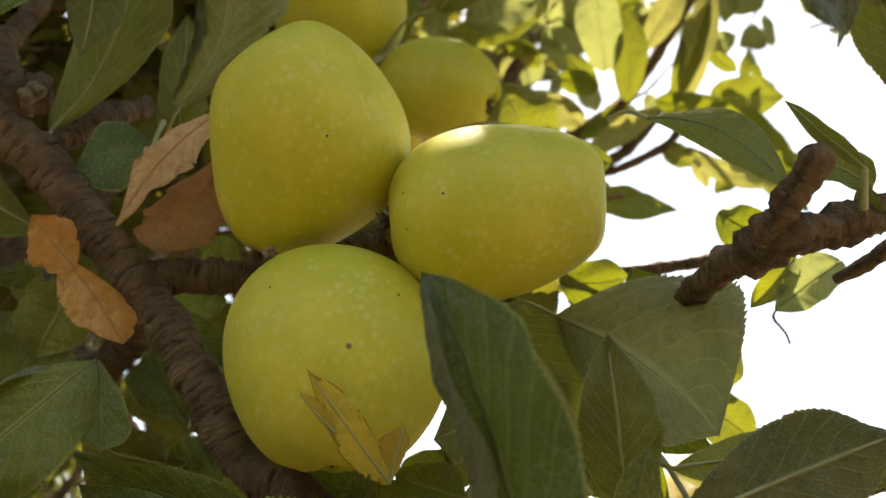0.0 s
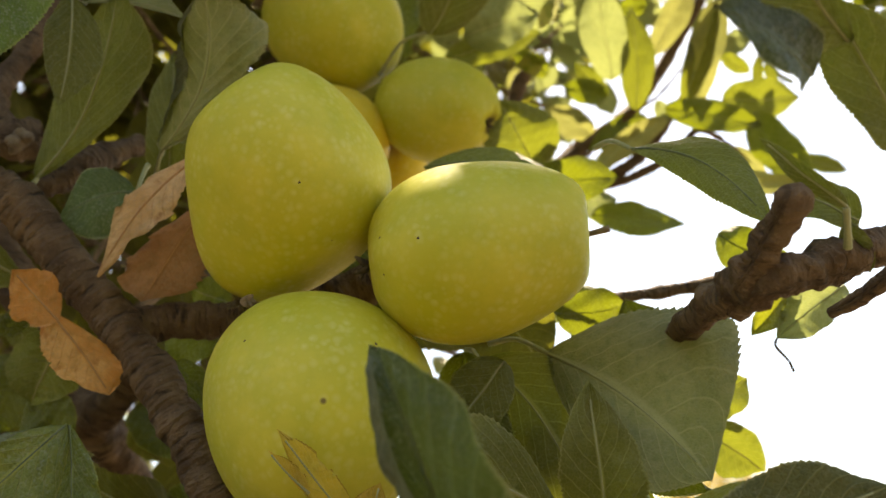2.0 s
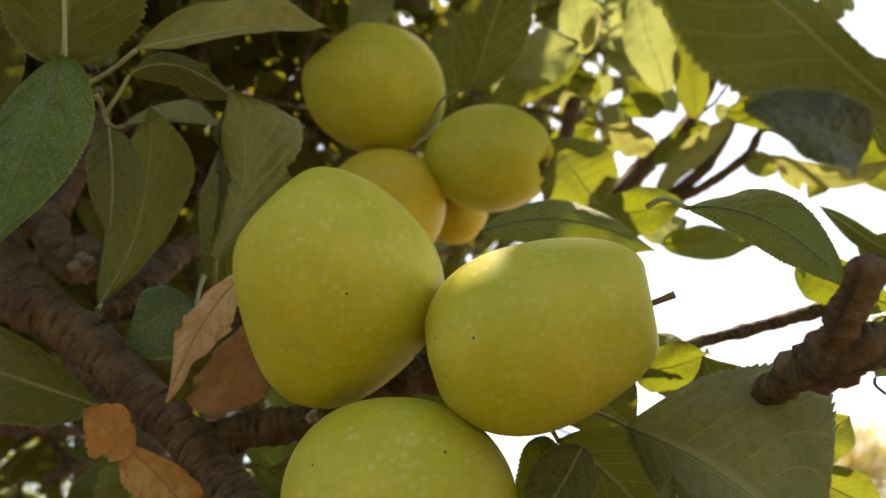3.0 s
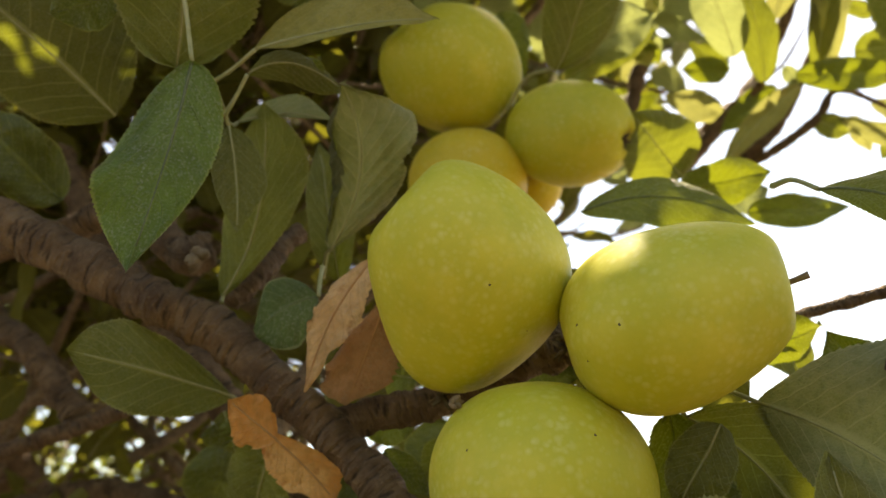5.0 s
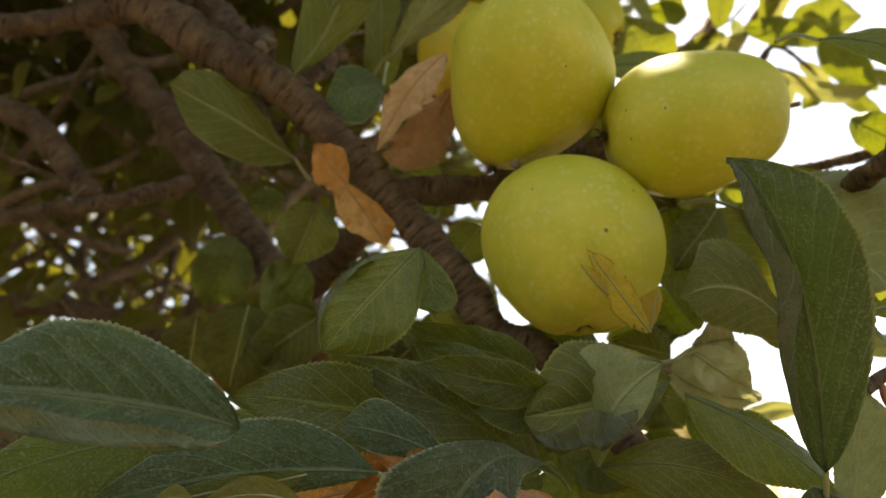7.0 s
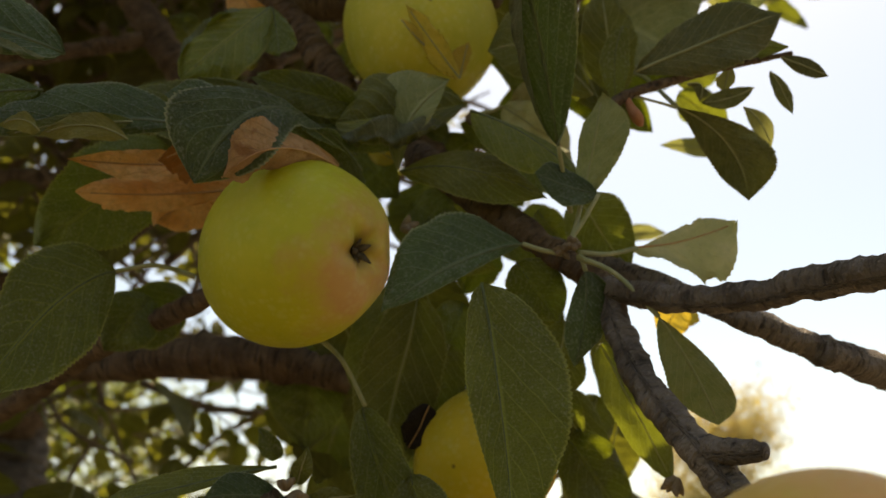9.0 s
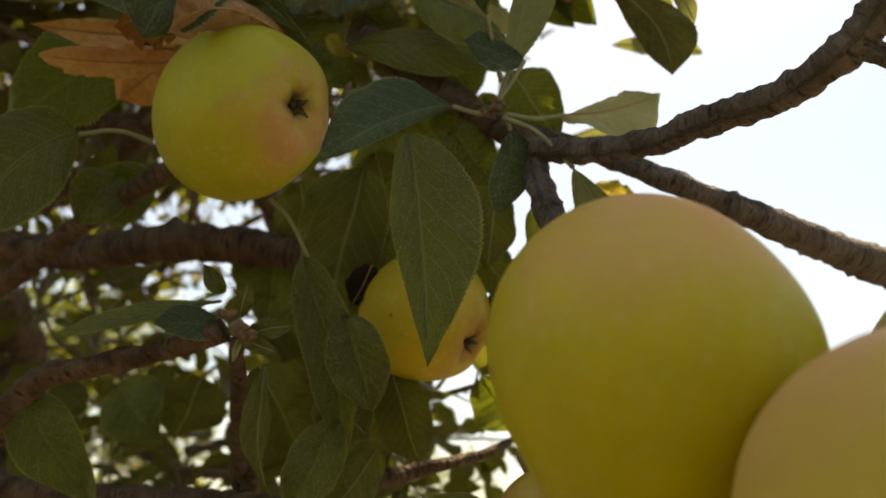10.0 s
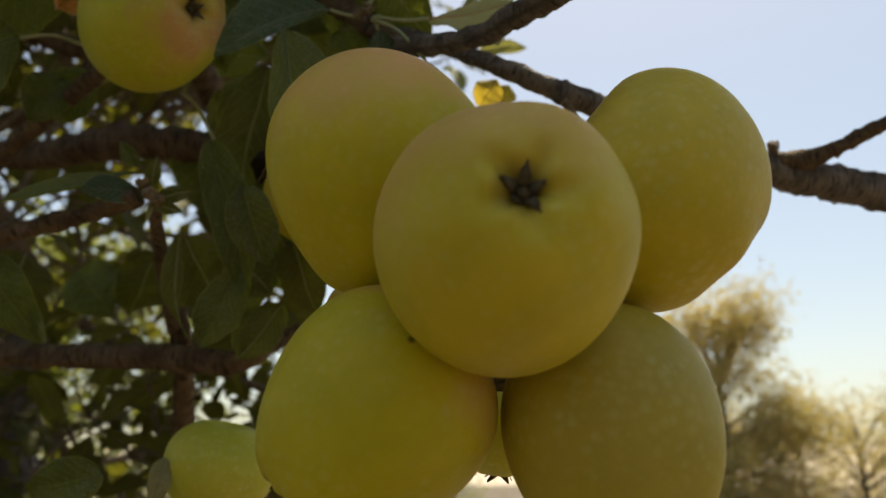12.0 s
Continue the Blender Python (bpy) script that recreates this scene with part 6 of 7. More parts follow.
broad_leaf(tree, "dusty", (-0.0337, 0.4039, 1.7750), (-0.0349, 0.4071, 1.7565), (-0.0392, 0.4104, 1.7374), (0.0125, 0.0041, 0.0059), (-0.0076, 0.0007, -0.0018), belly=0.48, stalk=(-0.0358, 0.4046, 1.7827))
broad_leaf(tree, "pale", (-0.0075, 0.4228, 1.7927), (0.0161, 0.4278, 1.7985), (0.0394, 0.4315, 1.8082), (0.0014, 0.0027, 0.0099), (0.0050, -0.0024, -0.0226), belly=0.62, wave=0.14, rag=0.5, cup=0.1, stalk=(-0.0358, 0.4044, 1.7831), label="pale folded leaf with a hole")
broad_leaf(tree, "silver", (-0.0089, 0.3937, 1.7530), (0.0024, 0.3954, 1.7336), (0.0106, 0.3977, 1.7127), (0.0123, -0.0021, -0.0063), (-0.0080, 0.0063, -0.0052), belly=0.5, cup=0.1, stalk=(-0.0368, 0.4033, 1.7809), label="pale olive leaf with brown specks")
leaf(tree, "under", (-0.0210, 0.4517, 1.7579), (0.0080, 0.4555, 1.6974), (-0.23, -0.96, -0.17), 0.0208, 0.35, 0.08)
broad_leaf(tree, "mid", (-0.1099, 0.4296, 1.8322), (-0.0785, 0.4249, 1.8308), (-0.0448, 0.4252, 1.8167), (0.0029, 0.0041, 0.0113), (-0.0019, 0.0012, -0.0139), belly=0.5, cup=0.12)
broad_leaf(tree, "dusty", (-0.0271, 0.4005, 1.8074), (-0.0406, 0.3976, 1.8098), (-0.0540, 0.3940, 1.8139), (-0.0004, -0.0008, -0.0095), (-0.0008, 0.0007, 0.0097), belly=0.5, wave=0.1, stalk=(-0.0404, 0.4030, 1.7869))
broad_leaf(tree, "silver", (-0.0341, 0.4039, 1.8040), (-0.0283, 0.3996, 1.8270), (-0.0235, 0.3947, 1.8519), (-0.0052, 0.0049, 0.0042), (0.0135, -0.0053, 0.0026), belly=0.5, cup=0.1, stalk=(-0.0388, 0.4025, 1.7880))
leaf(tree, "under", (-0.0303, 0.4362, 1.8225), (-0.0071, 0.4394, 1.7888), (-0.27, -0.92, -0.27), 0.0305, 0.25, 0.08, label="broad leaf behind the spur")
leaf(tree, "top", (-0.0699, 0.4446, 1.8529), (-0.0230, 0.4426, 1.8313), (-0.22, -0.89, -0.41), 0.0239, 0.3, 0.08)
broad_leaf(tree, "opaque", (0.0130, 0.4120, 1.8560), (0.0366, 0.4195, 1.8407), (0.0463, 0.4298, 1.8184), (0.0153, -0.0062, -0.0010), (-0.0098, 0.0065, 0.0001), belly=0.55, cup=0.08, stalk=(0.0060, 0.5052, 1.9223), label="leaf hanging alone against the sky")
leaf(tree, "brown", (0.0118, 0.5063, 1.9193), (0.0197, 0.5117, 1.9055), (-0.24, -0.85, -0.46), 0.0090, 0.4, 0.08)
broad_leaf(tree, "under", (0.0063, 0.4333, 1.8911), (0.0334, 0.4180, 1.8910), (0.0644, 0.4059, 1.8833), (0.0025, 0.0020, 0.0095), (0.0027, 0.0007, -0.0113), belly=0.5, cup=0.14, wave=0.09, stalk=(-0.0033, 0.4656, 1.8976), label="serrated leaf against the sky")
leaf(tree, "under", (0.0603, 0.5509, 1.9553), (0.0853, 0.5453, 1.9686), (0.00, -0.92, -0.39), 0.0215, 0.4, 0.08)
leaf(tree, "under", (0.0603, 0.5529, 1.9502), (0.0927, 0.5610, 1.9285), (-0.18, -0.80, -0.57), 0.0251, 0.4, 0.08)
leaf(tree, "under", (-0.0062, 0.4424, 1.8815), (-0.0133, 0.4228, 1.9314), (-0.22, -0.90, -0.38), 0.0261, 0.3, 0.08)
leaf(tree, "top", (0.0407, 0.5031, 1.9517), (0.0175, 0.4901, 1.9854), (-0.28, -0.81, -0.51), 0.0329, 0.3, 0.08)
leaf(tree, "under", (-0.1044, 0.4624, 1.7836), (-0.1181, 0.4769, 1.6972), (0.05, -0.98, -0.17), 0.0386, 0.25, 0.05, label="large hanging leaf underside")
leaf(tree, "under", (-0.1162, 0.4883, 1.7937), (-0.1293, 0.4999, 1.7396), (0.07, -0.97, -0.23), 0.0292, 0.3, 0.08)
leaf(tree, "top", (-0.1637, 0.5785, 1.7921), (-0.1688, 0.5926, 1.7315), (0.13, -0.96, -0.23), 0.0498, 0.3, 0.08)
leaf(tree, "under", (-0.1435, 0.6179, 1.7918), (-0.1658, 0.6282, 1.7163), (0.11, -0.98, -0.17), 0.0600, 0.3, 0.08)
leaf(tree, "under", (-0.1190, 0.6519, 1.7550), (-0.1395, 0.6521, 1.7051), (0.09, -0.99, -0.04), 0.0547, 0.3, 0.08)
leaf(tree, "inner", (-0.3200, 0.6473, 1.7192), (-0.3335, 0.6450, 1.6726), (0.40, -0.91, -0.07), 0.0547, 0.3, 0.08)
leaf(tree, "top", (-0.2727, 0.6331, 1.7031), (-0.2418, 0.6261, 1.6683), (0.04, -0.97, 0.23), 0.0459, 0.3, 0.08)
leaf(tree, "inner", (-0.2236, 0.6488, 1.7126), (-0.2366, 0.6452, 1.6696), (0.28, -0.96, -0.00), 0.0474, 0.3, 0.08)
leaf(tree, "black", (-0.0959, 0.4643, 1.7330), (-0.1061, 0.4710, 1.7136), (0.05, -0.93, -0.35), 0.0150, 0.6, 0.08, wave=0.2, label="shrivelled black leaf")
leaf(tree, "top", (-0.1223, 0.4326, 1.7264), (-0.1013, 0.4518, 1.6425), (0.12, -0.97, -0.19), 0.0248, 0.5, 0.05, stalk=(-0.1412, 0.4327, 1.7542), label="hanging leaf on a long pale stalk")
leaf(tree, "under", (-0.1408, 0.4487, 1.6800), (-0.1384, 0.4584, 1.6237), (-0.48, -0.86, -0.17), 0.0143, 0.6, 0.08)
broad_leaf(tree, "dusty", (-0.1482, 0.4098, 1.6870), (-0.1621, 0.4042, 1.6882), (-0.1762, 0.3995, 1.6869), (0.0036, 0.0003, -0.0068), (-0.0028, 0.0012, 0.0085), belly=0.5, label="small grey-green leaf on the spur")
broad_leaf(tree, "mid", (-0.1525, 0.4076, 1.6989), (-0.1848, 0.4077, 1.6921), (-0.2192, 0.4085, 1.6838), (-0.0085, -0.0011, -0.0053), (-0.0091, 0.0027, 0.0046), belly=0.45)
leaf(tree, "top", (-0.1518, 0.4071, 1.7017), (-0.1592, 0.3988, 1.7116), (0.36, -0.83, -0.43), 0.0078, 0.5, 0.08)
leaf(tree, "under", (-0.1449, 0.4101, 1.6931), (-0.1405, 0.4011, 1.7048), (0.11, -0.77, -0.63), 0.0078, 0.5, 0.08)
leaf(tree, "under", (-0.1413, 0.4123, 1.6866), (-0.1222, 0.4066, 1.6889), (-0.24, -0.92, -0.31), 0.0087, 0.5, 0.08, wave=0.2)
leaf(tree, "under", (-0.1436, 0.4131, 1.6844), (-0.1289, 0.4104, 1.6781), (-0.20, -0.98, -0.05), 0.0069, 0.5, 0.08, wave=0.2)
leaf(tree, "pale", (-0.1448, 0.4131, 1.6844), (-0.1466, 0.4116, 1.6747), (0.30, -0.95, 0.09), 0.0032, 0.5, 0.08)
leaf(tree, "top", (-0.2537, 0.4526, 1.6697), (-0.2181, 0.4688, 1.6225), (0.36, -0.93, -0.05), 0.0289, 0.3, 0.08)
leaf(tree, "under", (-0.1019, 0.5078, 1.6496), (-0.1228, 0.5075, 1.6224), (0.11, -0.99, -0.07), 0.0250, 0.3, 0.08)
leaf(tree, "under", (-0.0423, 0.4649, 1.6214), (-0.0834, 0.4698, 1.6041), (-0.06, -0.99, -0.14), 0.0275, 0.35, 0.08, label="grey-green leaf beneath the limb")
leaf(tree, "under", (-0.1031, 0.5003, 1.6994), (-0.0752, 0.5063, 1.6537), (0.03, -0.99, -0.11), 0.0182, 0.4, 0.08)
leaf(tree, "under", (-0.0865, 0.4776, 1.7645), (-0.0997, 0.4802, 1.7292), (0.15, -0.98, -0.13), 0.0284, 0.3, 0.08)
leaf(tree, "top", (-0.0586, 0.4303, 1.7886), (-0.0399, 0.4388, 1.7639), (-0.07, -0.92, -0.37), 0.0263, 0.3, 0.08)
leaf(tree, "under", (-0.0367, 0.4472, 1.7675), (-0.0417, 0.4605, 1.7294), (-0.05, -0.95, -0.32), 0.0215, 0.3, 0.08)
leaf(tree, "under", (-0.0490, 0.4748, 1.7506), (-0.0255, 0.4768, 1.7197), (-0.15, -0.97, -0.18), 0.0234, 0.35, 0.08, stalk=(-0.0547, 0.4819, 1.7577))
leaf(tree, "under", (-0.0276, 0.4956, 1.7472), (-0.0140, 0.5100, 1.6851), (-0.15, -0.96, -0.25), 0.0258, 0.35, 0.08)
leaf(tree, "top", (-0.2252, 0.5158, 1.8025), (-0.2640, 0.5251, 1.7803), (0.05, -0.89, -0.45), 0.0329, 0.3, 0.08)
leaf(tree, "top", (-0.2261, 0.4628, 1.8617), (-0.2891, 0.4736, 1.8113), (0.25, -0.84, -0.49), 0.0473, 0.25, 0.08)
leaf(tree, "top", (-0.1276, 0.4223, 1.8609), (-0.1771, 0.4103, 1.8678), (0.13, -0.85, -0.52), 0.0178, 0.35, 0.08)
leaf(tree, "top", (-0.1129, 0.4451, 1.8529), (-0.1705, 0.4290, 1.8705), (0.09, -0.87, -0.49), 0.0213, 0.35, 0.08)
broad_leaf(tree, "silver", (-0.1104, 0.4293, 1.8329), (-0.1048, 0.4179, 1.8520), (-0.0877, 0.4082, 1.8665), (-0.0131, 0.0037, 0.0183), (0.0027, -0.0026, -0.0099), belly=0.6, cup=0.1, label="curled leaf beside the apple")
leaf(tree, "under", (-0.1168, 0.4779, 1.6742), (-0.0958, 0.4757, 1.6516), (-0.06, -1.00, 0.05), 0.0320, 0.3, 0.08)
leaf(tree, "under", (-0.0888, 0.4997, 1.6970), (-0.0734, 0.5145, 1.6516), (0.11, -0.96, -0.27), 0.0197, 0.4, 0.08)
leaf(tree, "yellow", (0.0237, 0.5099, 1.7798), (0.0344, 0.5052, 1.7972), (0.04, -0.96, -0.28), 0.0194, 0.4, 0.08)
leaf(tree, "yellow", (0.0374, 0.5264, 1.7893), (0.0430, 0.5230, 1.8018), (0.00, -0.97, -0.26), 0.0163, 0.4, 0.08)
leaf(tree, "top", (-0.1088, 0.4473, 1.6578), (-0.1297, 0.4582, 1.6174), (0.18, -0.92, -0.34), 0.0239, 0.35, 0.08)
leaf(tree, "top", (-0.1033, 0.4870, 1.6876), (-0.1164, 0.4989, 1.6432), (0.19, -0.93, -0.31), 0.0263, 0.35, 0.08)
leaf(tree, "under", (-0.0934, 0.4972, 1.6495), (-0.1175, 0.4965, 1.6165), (0.22, -0.97, -0.14), 0.0228, 0.35, 0.08)
leaf(tree, "top", (-0.1661, 0.4372, 1.5535), (-0.2002, 0.4298, 1.5457), (0.22, -0.97, -0.04), 0.0245, 0.3, 0.08)
leaf(tree, "pale", (-0.1418, 0.4540, 1.5620), (-0.1450, 0.4511, 1.5373), (0.31, -0.95, 0.07), 0.0114, 0.4, 0.08)
# shaded leaves further in; those of the inner kind are darkened in colour
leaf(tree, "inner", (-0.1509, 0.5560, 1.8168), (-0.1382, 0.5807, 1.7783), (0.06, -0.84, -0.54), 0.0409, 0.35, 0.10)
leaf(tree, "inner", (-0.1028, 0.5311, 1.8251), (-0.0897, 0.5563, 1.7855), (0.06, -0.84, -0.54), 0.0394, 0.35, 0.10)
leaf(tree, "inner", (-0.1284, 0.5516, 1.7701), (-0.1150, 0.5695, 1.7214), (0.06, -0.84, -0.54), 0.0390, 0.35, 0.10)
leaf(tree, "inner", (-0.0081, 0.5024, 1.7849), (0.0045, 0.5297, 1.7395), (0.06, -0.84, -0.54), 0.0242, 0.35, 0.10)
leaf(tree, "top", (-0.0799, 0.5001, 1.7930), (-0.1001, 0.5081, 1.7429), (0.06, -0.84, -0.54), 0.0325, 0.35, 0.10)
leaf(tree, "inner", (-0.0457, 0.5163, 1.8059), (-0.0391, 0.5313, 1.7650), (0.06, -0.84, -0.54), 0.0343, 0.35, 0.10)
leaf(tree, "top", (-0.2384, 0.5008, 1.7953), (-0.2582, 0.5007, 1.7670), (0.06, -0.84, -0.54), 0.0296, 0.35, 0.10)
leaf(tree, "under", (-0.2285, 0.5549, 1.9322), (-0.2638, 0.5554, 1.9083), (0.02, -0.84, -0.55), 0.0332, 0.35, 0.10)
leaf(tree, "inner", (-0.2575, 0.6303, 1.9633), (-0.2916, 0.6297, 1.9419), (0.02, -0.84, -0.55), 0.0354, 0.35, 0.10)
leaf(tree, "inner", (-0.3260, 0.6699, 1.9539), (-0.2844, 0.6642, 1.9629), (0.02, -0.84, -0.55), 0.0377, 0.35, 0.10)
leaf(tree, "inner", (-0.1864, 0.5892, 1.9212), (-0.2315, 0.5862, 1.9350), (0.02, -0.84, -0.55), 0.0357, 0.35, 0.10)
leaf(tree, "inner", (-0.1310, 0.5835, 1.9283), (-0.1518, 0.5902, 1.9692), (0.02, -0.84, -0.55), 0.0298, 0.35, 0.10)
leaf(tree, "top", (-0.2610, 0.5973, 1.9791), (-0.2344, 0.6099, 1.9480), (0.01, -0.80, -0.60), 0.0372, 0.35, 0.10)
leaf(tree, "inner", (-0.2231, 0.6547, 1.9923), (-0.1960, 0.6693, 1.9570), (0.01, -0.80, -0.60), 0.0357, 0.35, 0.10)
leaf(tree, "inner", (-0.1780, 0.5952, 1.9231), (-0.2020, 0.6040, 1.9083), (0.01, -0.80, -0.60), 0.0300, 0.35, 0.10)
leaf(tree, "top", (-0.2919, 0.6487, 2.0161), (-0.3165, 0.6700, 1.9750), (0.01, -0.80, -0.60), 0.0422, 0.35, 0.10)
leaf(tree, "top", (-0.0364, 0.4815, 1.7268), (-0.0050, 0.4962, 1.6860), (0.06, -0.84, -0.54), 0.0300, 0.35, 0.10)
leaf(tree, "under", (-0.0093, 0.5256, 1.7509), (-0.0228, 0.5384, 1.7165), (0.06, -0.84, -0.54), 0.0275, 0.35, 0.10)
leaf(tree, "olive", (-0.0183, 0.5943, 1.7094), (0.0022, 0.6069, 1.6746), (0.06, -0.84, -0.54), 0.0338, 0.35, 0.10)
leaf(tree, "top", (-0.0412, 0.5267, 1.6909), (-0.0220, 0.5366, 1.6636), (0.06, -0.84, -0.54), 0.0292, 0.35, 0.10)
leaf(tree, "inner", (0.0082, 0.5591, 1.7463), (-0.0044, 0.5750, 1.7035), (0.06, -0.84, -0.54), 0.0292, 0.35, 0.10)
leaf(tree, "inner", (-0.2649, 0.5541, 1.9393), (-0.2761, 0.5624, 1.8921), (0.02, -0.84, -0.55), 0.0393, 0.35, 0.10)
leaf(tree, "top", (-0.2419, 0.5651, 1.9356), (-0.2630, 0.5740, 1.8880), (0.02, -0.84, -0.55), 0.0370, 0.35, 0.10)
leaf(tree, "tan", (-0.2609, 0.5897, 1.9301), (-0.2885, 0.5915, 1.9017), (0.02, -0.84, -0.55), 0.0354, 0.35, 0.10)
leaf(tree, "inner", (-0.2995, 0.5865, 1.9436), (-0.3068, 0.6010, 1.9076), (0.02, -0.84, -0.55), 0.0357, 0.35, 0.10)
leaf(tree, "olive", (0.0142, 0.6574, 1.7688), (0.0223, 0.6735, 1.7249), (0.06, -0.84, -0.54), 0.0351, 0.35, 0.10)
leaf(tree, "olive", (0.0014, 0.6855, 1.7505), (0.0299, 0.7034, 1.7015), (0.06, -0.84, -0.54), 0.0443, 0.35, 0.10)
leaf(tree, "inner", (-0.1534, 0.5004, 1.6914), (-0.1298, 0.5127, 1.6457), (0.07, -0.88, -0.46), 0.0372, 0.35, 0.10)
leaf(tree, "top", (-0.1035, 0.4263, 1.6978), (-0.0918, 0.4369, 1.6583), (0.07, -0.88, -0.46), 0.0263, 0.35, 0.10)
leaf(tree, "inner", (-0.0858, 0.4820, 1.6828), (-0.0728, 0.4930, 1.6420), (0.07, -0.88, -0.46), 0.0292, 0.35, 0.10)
# ---- the rest of the crown ----
rng = random.Random(7)
twigs, shade, lit, sunny_shoots = [], [], [], []
broad_leaf(tree, "deep", (-0.2487, 0.3750, 1.8396), (-0.2816, 0.3750, 1.8358), (-0.3182, 0.3784, 1.8241), (0.0046, 0.0013, -0.0150), (-0.0030, 0.0001, 0.0113), belly=0.5, wave=0.10)
broad_leaf(tree, "olive", (-0.2111, 0.3716, 1.8158), (-0.2272, 0.3694, 1.8208), (-0.2446, 0.3708, 1.8168), (0.0002, 0.0003, -0.0062), (0.0006, -0.0000, 0.0055), belly=0.5, wave=0.20)
broad_leaf(tree, "olive", (-0.2425, 0.3665, 1.8164), (-0.2490, 0.3644, 1.8201), (-0.2566, 0.3647, 1.8175), (0.0007, -0.0002, -0.0052), (-0.0001, 0.0008, 0.0036), belly=0.5, wave=0.20)
broad_leaf(tree, "rust", (-0.1717, 0.3940, 1.8300), (-0.1875, 0.3921, 1.8259), (-0.2060, 0.3922, 1.8172), (-0.0021, 0.0115, -0.0126), (0.0018, -0.0090, 0.0063), belly=0.45, wave=0.28, rag=0.7)
broad_leaf(tree, "pale", (-0.0586, 0.4886, 1.8861), (-0.0390, 0.4869, 1.8878), (-0.0185, 0.5017, 1.8746), (0.0078, -0.0002, 0.0078), (-0.0092, 0.0040, -0.0172), belly=0.5, wave=0.12, rag=0.4, roll=(0, 0.2))
broad_leaf(tree, "opaque", (0.0171, 0.4068, 1.8641), (0.0233, 0.4069, 1.8636), (0.0224, 0.4095, 1.8568), (0.0026, 0.0009, -0.0024), (-0.0031, 0.0008, -0.0020), belly=0.5)
broad_leaf(tree, "opaque", (0.0476, 0.4096, 1.8645), (0.0367, 0.4113, 1.8600), (0.0236, 0.4122, 1.8580), (0.0013, 0.0014, -0.0039), (-0.0013, -0.0014, 0.0039), belly=0.5)
broad_leaf(tree, "olive", (0.0441, 0.4153, 1.8578), (0.0513, 0.4175, 1.8517), (0.0566, 0.4213, 1.8411), (0.0047, -0.0005, 0.0012), (-0.0026, 0.0016, -0.0042), belly=0.5)
broad_leaf(tree, "opaque", (0.0621, 0.4099, 1.8806), (0.0727, 0.4111, 1.8769), (0.0838, 0.4127, 1.8725), (0.0013, -0.0013, 0.0035), (-0.0013, 0.0014, -0.0037), belly=0.5)
broad_leaf(tree, "opaque", (0.0538, 0.4044, 1.8696), (0.0590, 0.4073, 1.8618), (0.0638, 0.4110, 1.8516), (0.0031, -0.0004, 0.0010), (-0.0036, 0.0005, -0.0012), belly=0.5)
broad_leaf(tree, "top", (-0.0105, 0.4007, 1.8902), (-0.0143, 0.4061, 1.8755), (-0.0133, 0.4133, 1.8559), (0.0069, -0.0004, 0.0008), (-0.0067, -0.0002, 0.0007), belly=0.45)
broad_leaf(tree, "opaque", (-0.0054, 0.4059, 1.8697), (0.0288, 0.4002, 1.8832), (0.0595, 0.3954, 1.8943), (-0.0069, 0.0010, 0.0141), (0.0049, 0.0018, -0.0156), belly=0.55, wave=0.12, rag=0.3)
broad_leaf(tree, "olive", (0.0396, 0.4117, 1.8763), (0.0378, 0.4134, 1.8719), (0.0363, 0.4157, 1.8656), (0.0037, 0.0001, -0.0005), (-0.0048, 0.0002, -0.0005), belly=0.5)
broad_leaf(tree, "yellow", (-0.0821, 0.4385, 1.8865), (-0.0942, 0.4314, 1.9005), (-0.1088, 0.4224, 1.9182), (-0.0025, 0.0042, -0.0073), (0.0030, -0.0033, 0.0050), belly=0.5, wave=0.03, cup=0.03, rag=1.5)
broad_leaf(tree, "yellow", (-0.0821, 0.4385, 1.8865), (-0.0805, 0.4357, 1.8943), (-0.0780, 0.4322, 1.9035), (-0.0068, 0.0010, 0.0009), (0.0031, 0.0001, -0.0005), belly=0.6, wave=0.05, rag=0.8)
broad_leaf(tree, "yellow", (-0.0992, 0.4312, 1.9005), (-0.1057, 0.4281, 1.9060), (-0.1113, 0.4249, 1.9121), (0.0017, 0.0021, -0.0027), (0.0024, -0.0013, 0.0028), belly=0.4, wave=0.05, rag=0.8, point=0.5)
branch(tree, [((-0.0169, 0.4049, 1.8529), 0.0023), ((-0.0087, 0.4059, 1.8587), 0.0023), ((0.0103, 0.4081, 1.8664), 0.0021), ((0.0364, 0.4100, 1.8751), 0.0016), ((0.0684, 0.4117, 1.8842), 0.0011)], sides=9, swell=0.12)
branch(tree, [((-0.0087, 0.4061, 1.8579), 0.0008), ((0.0022, 0.4095, 1.8572), 0.0006), ((0.0130, 0.4122, 1.8555), 0.0008)], sides=7, rough=0.05, swell=0.0, material=STALK, name="leaf_stalk")
branch(tree, [((-0.0104, 0.4055, 1.8569), 0.0008), ((-0.0092, 0.4053, 1.8514), 0.0020), ((-0.0070, 0.4051, 1.8463), 0.0028), ((-0.0055, 0.4060, 1.8437), 0.0018), ((-0.0045, 0.4064, 1.8427), 0.0003)], sides=8, rough=0.08, swell=0.0, material=BUD_RED, name="bud", label="reddish brown winter bud")

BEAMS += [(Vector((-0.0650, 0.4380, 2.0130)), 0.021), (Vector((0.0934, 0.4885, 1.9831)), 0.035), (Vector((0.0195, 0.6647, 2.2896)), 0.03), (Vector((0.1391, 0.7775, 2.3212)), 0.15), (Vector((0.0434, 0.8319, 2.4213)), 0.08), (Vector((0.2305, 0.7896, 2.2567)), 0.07)]


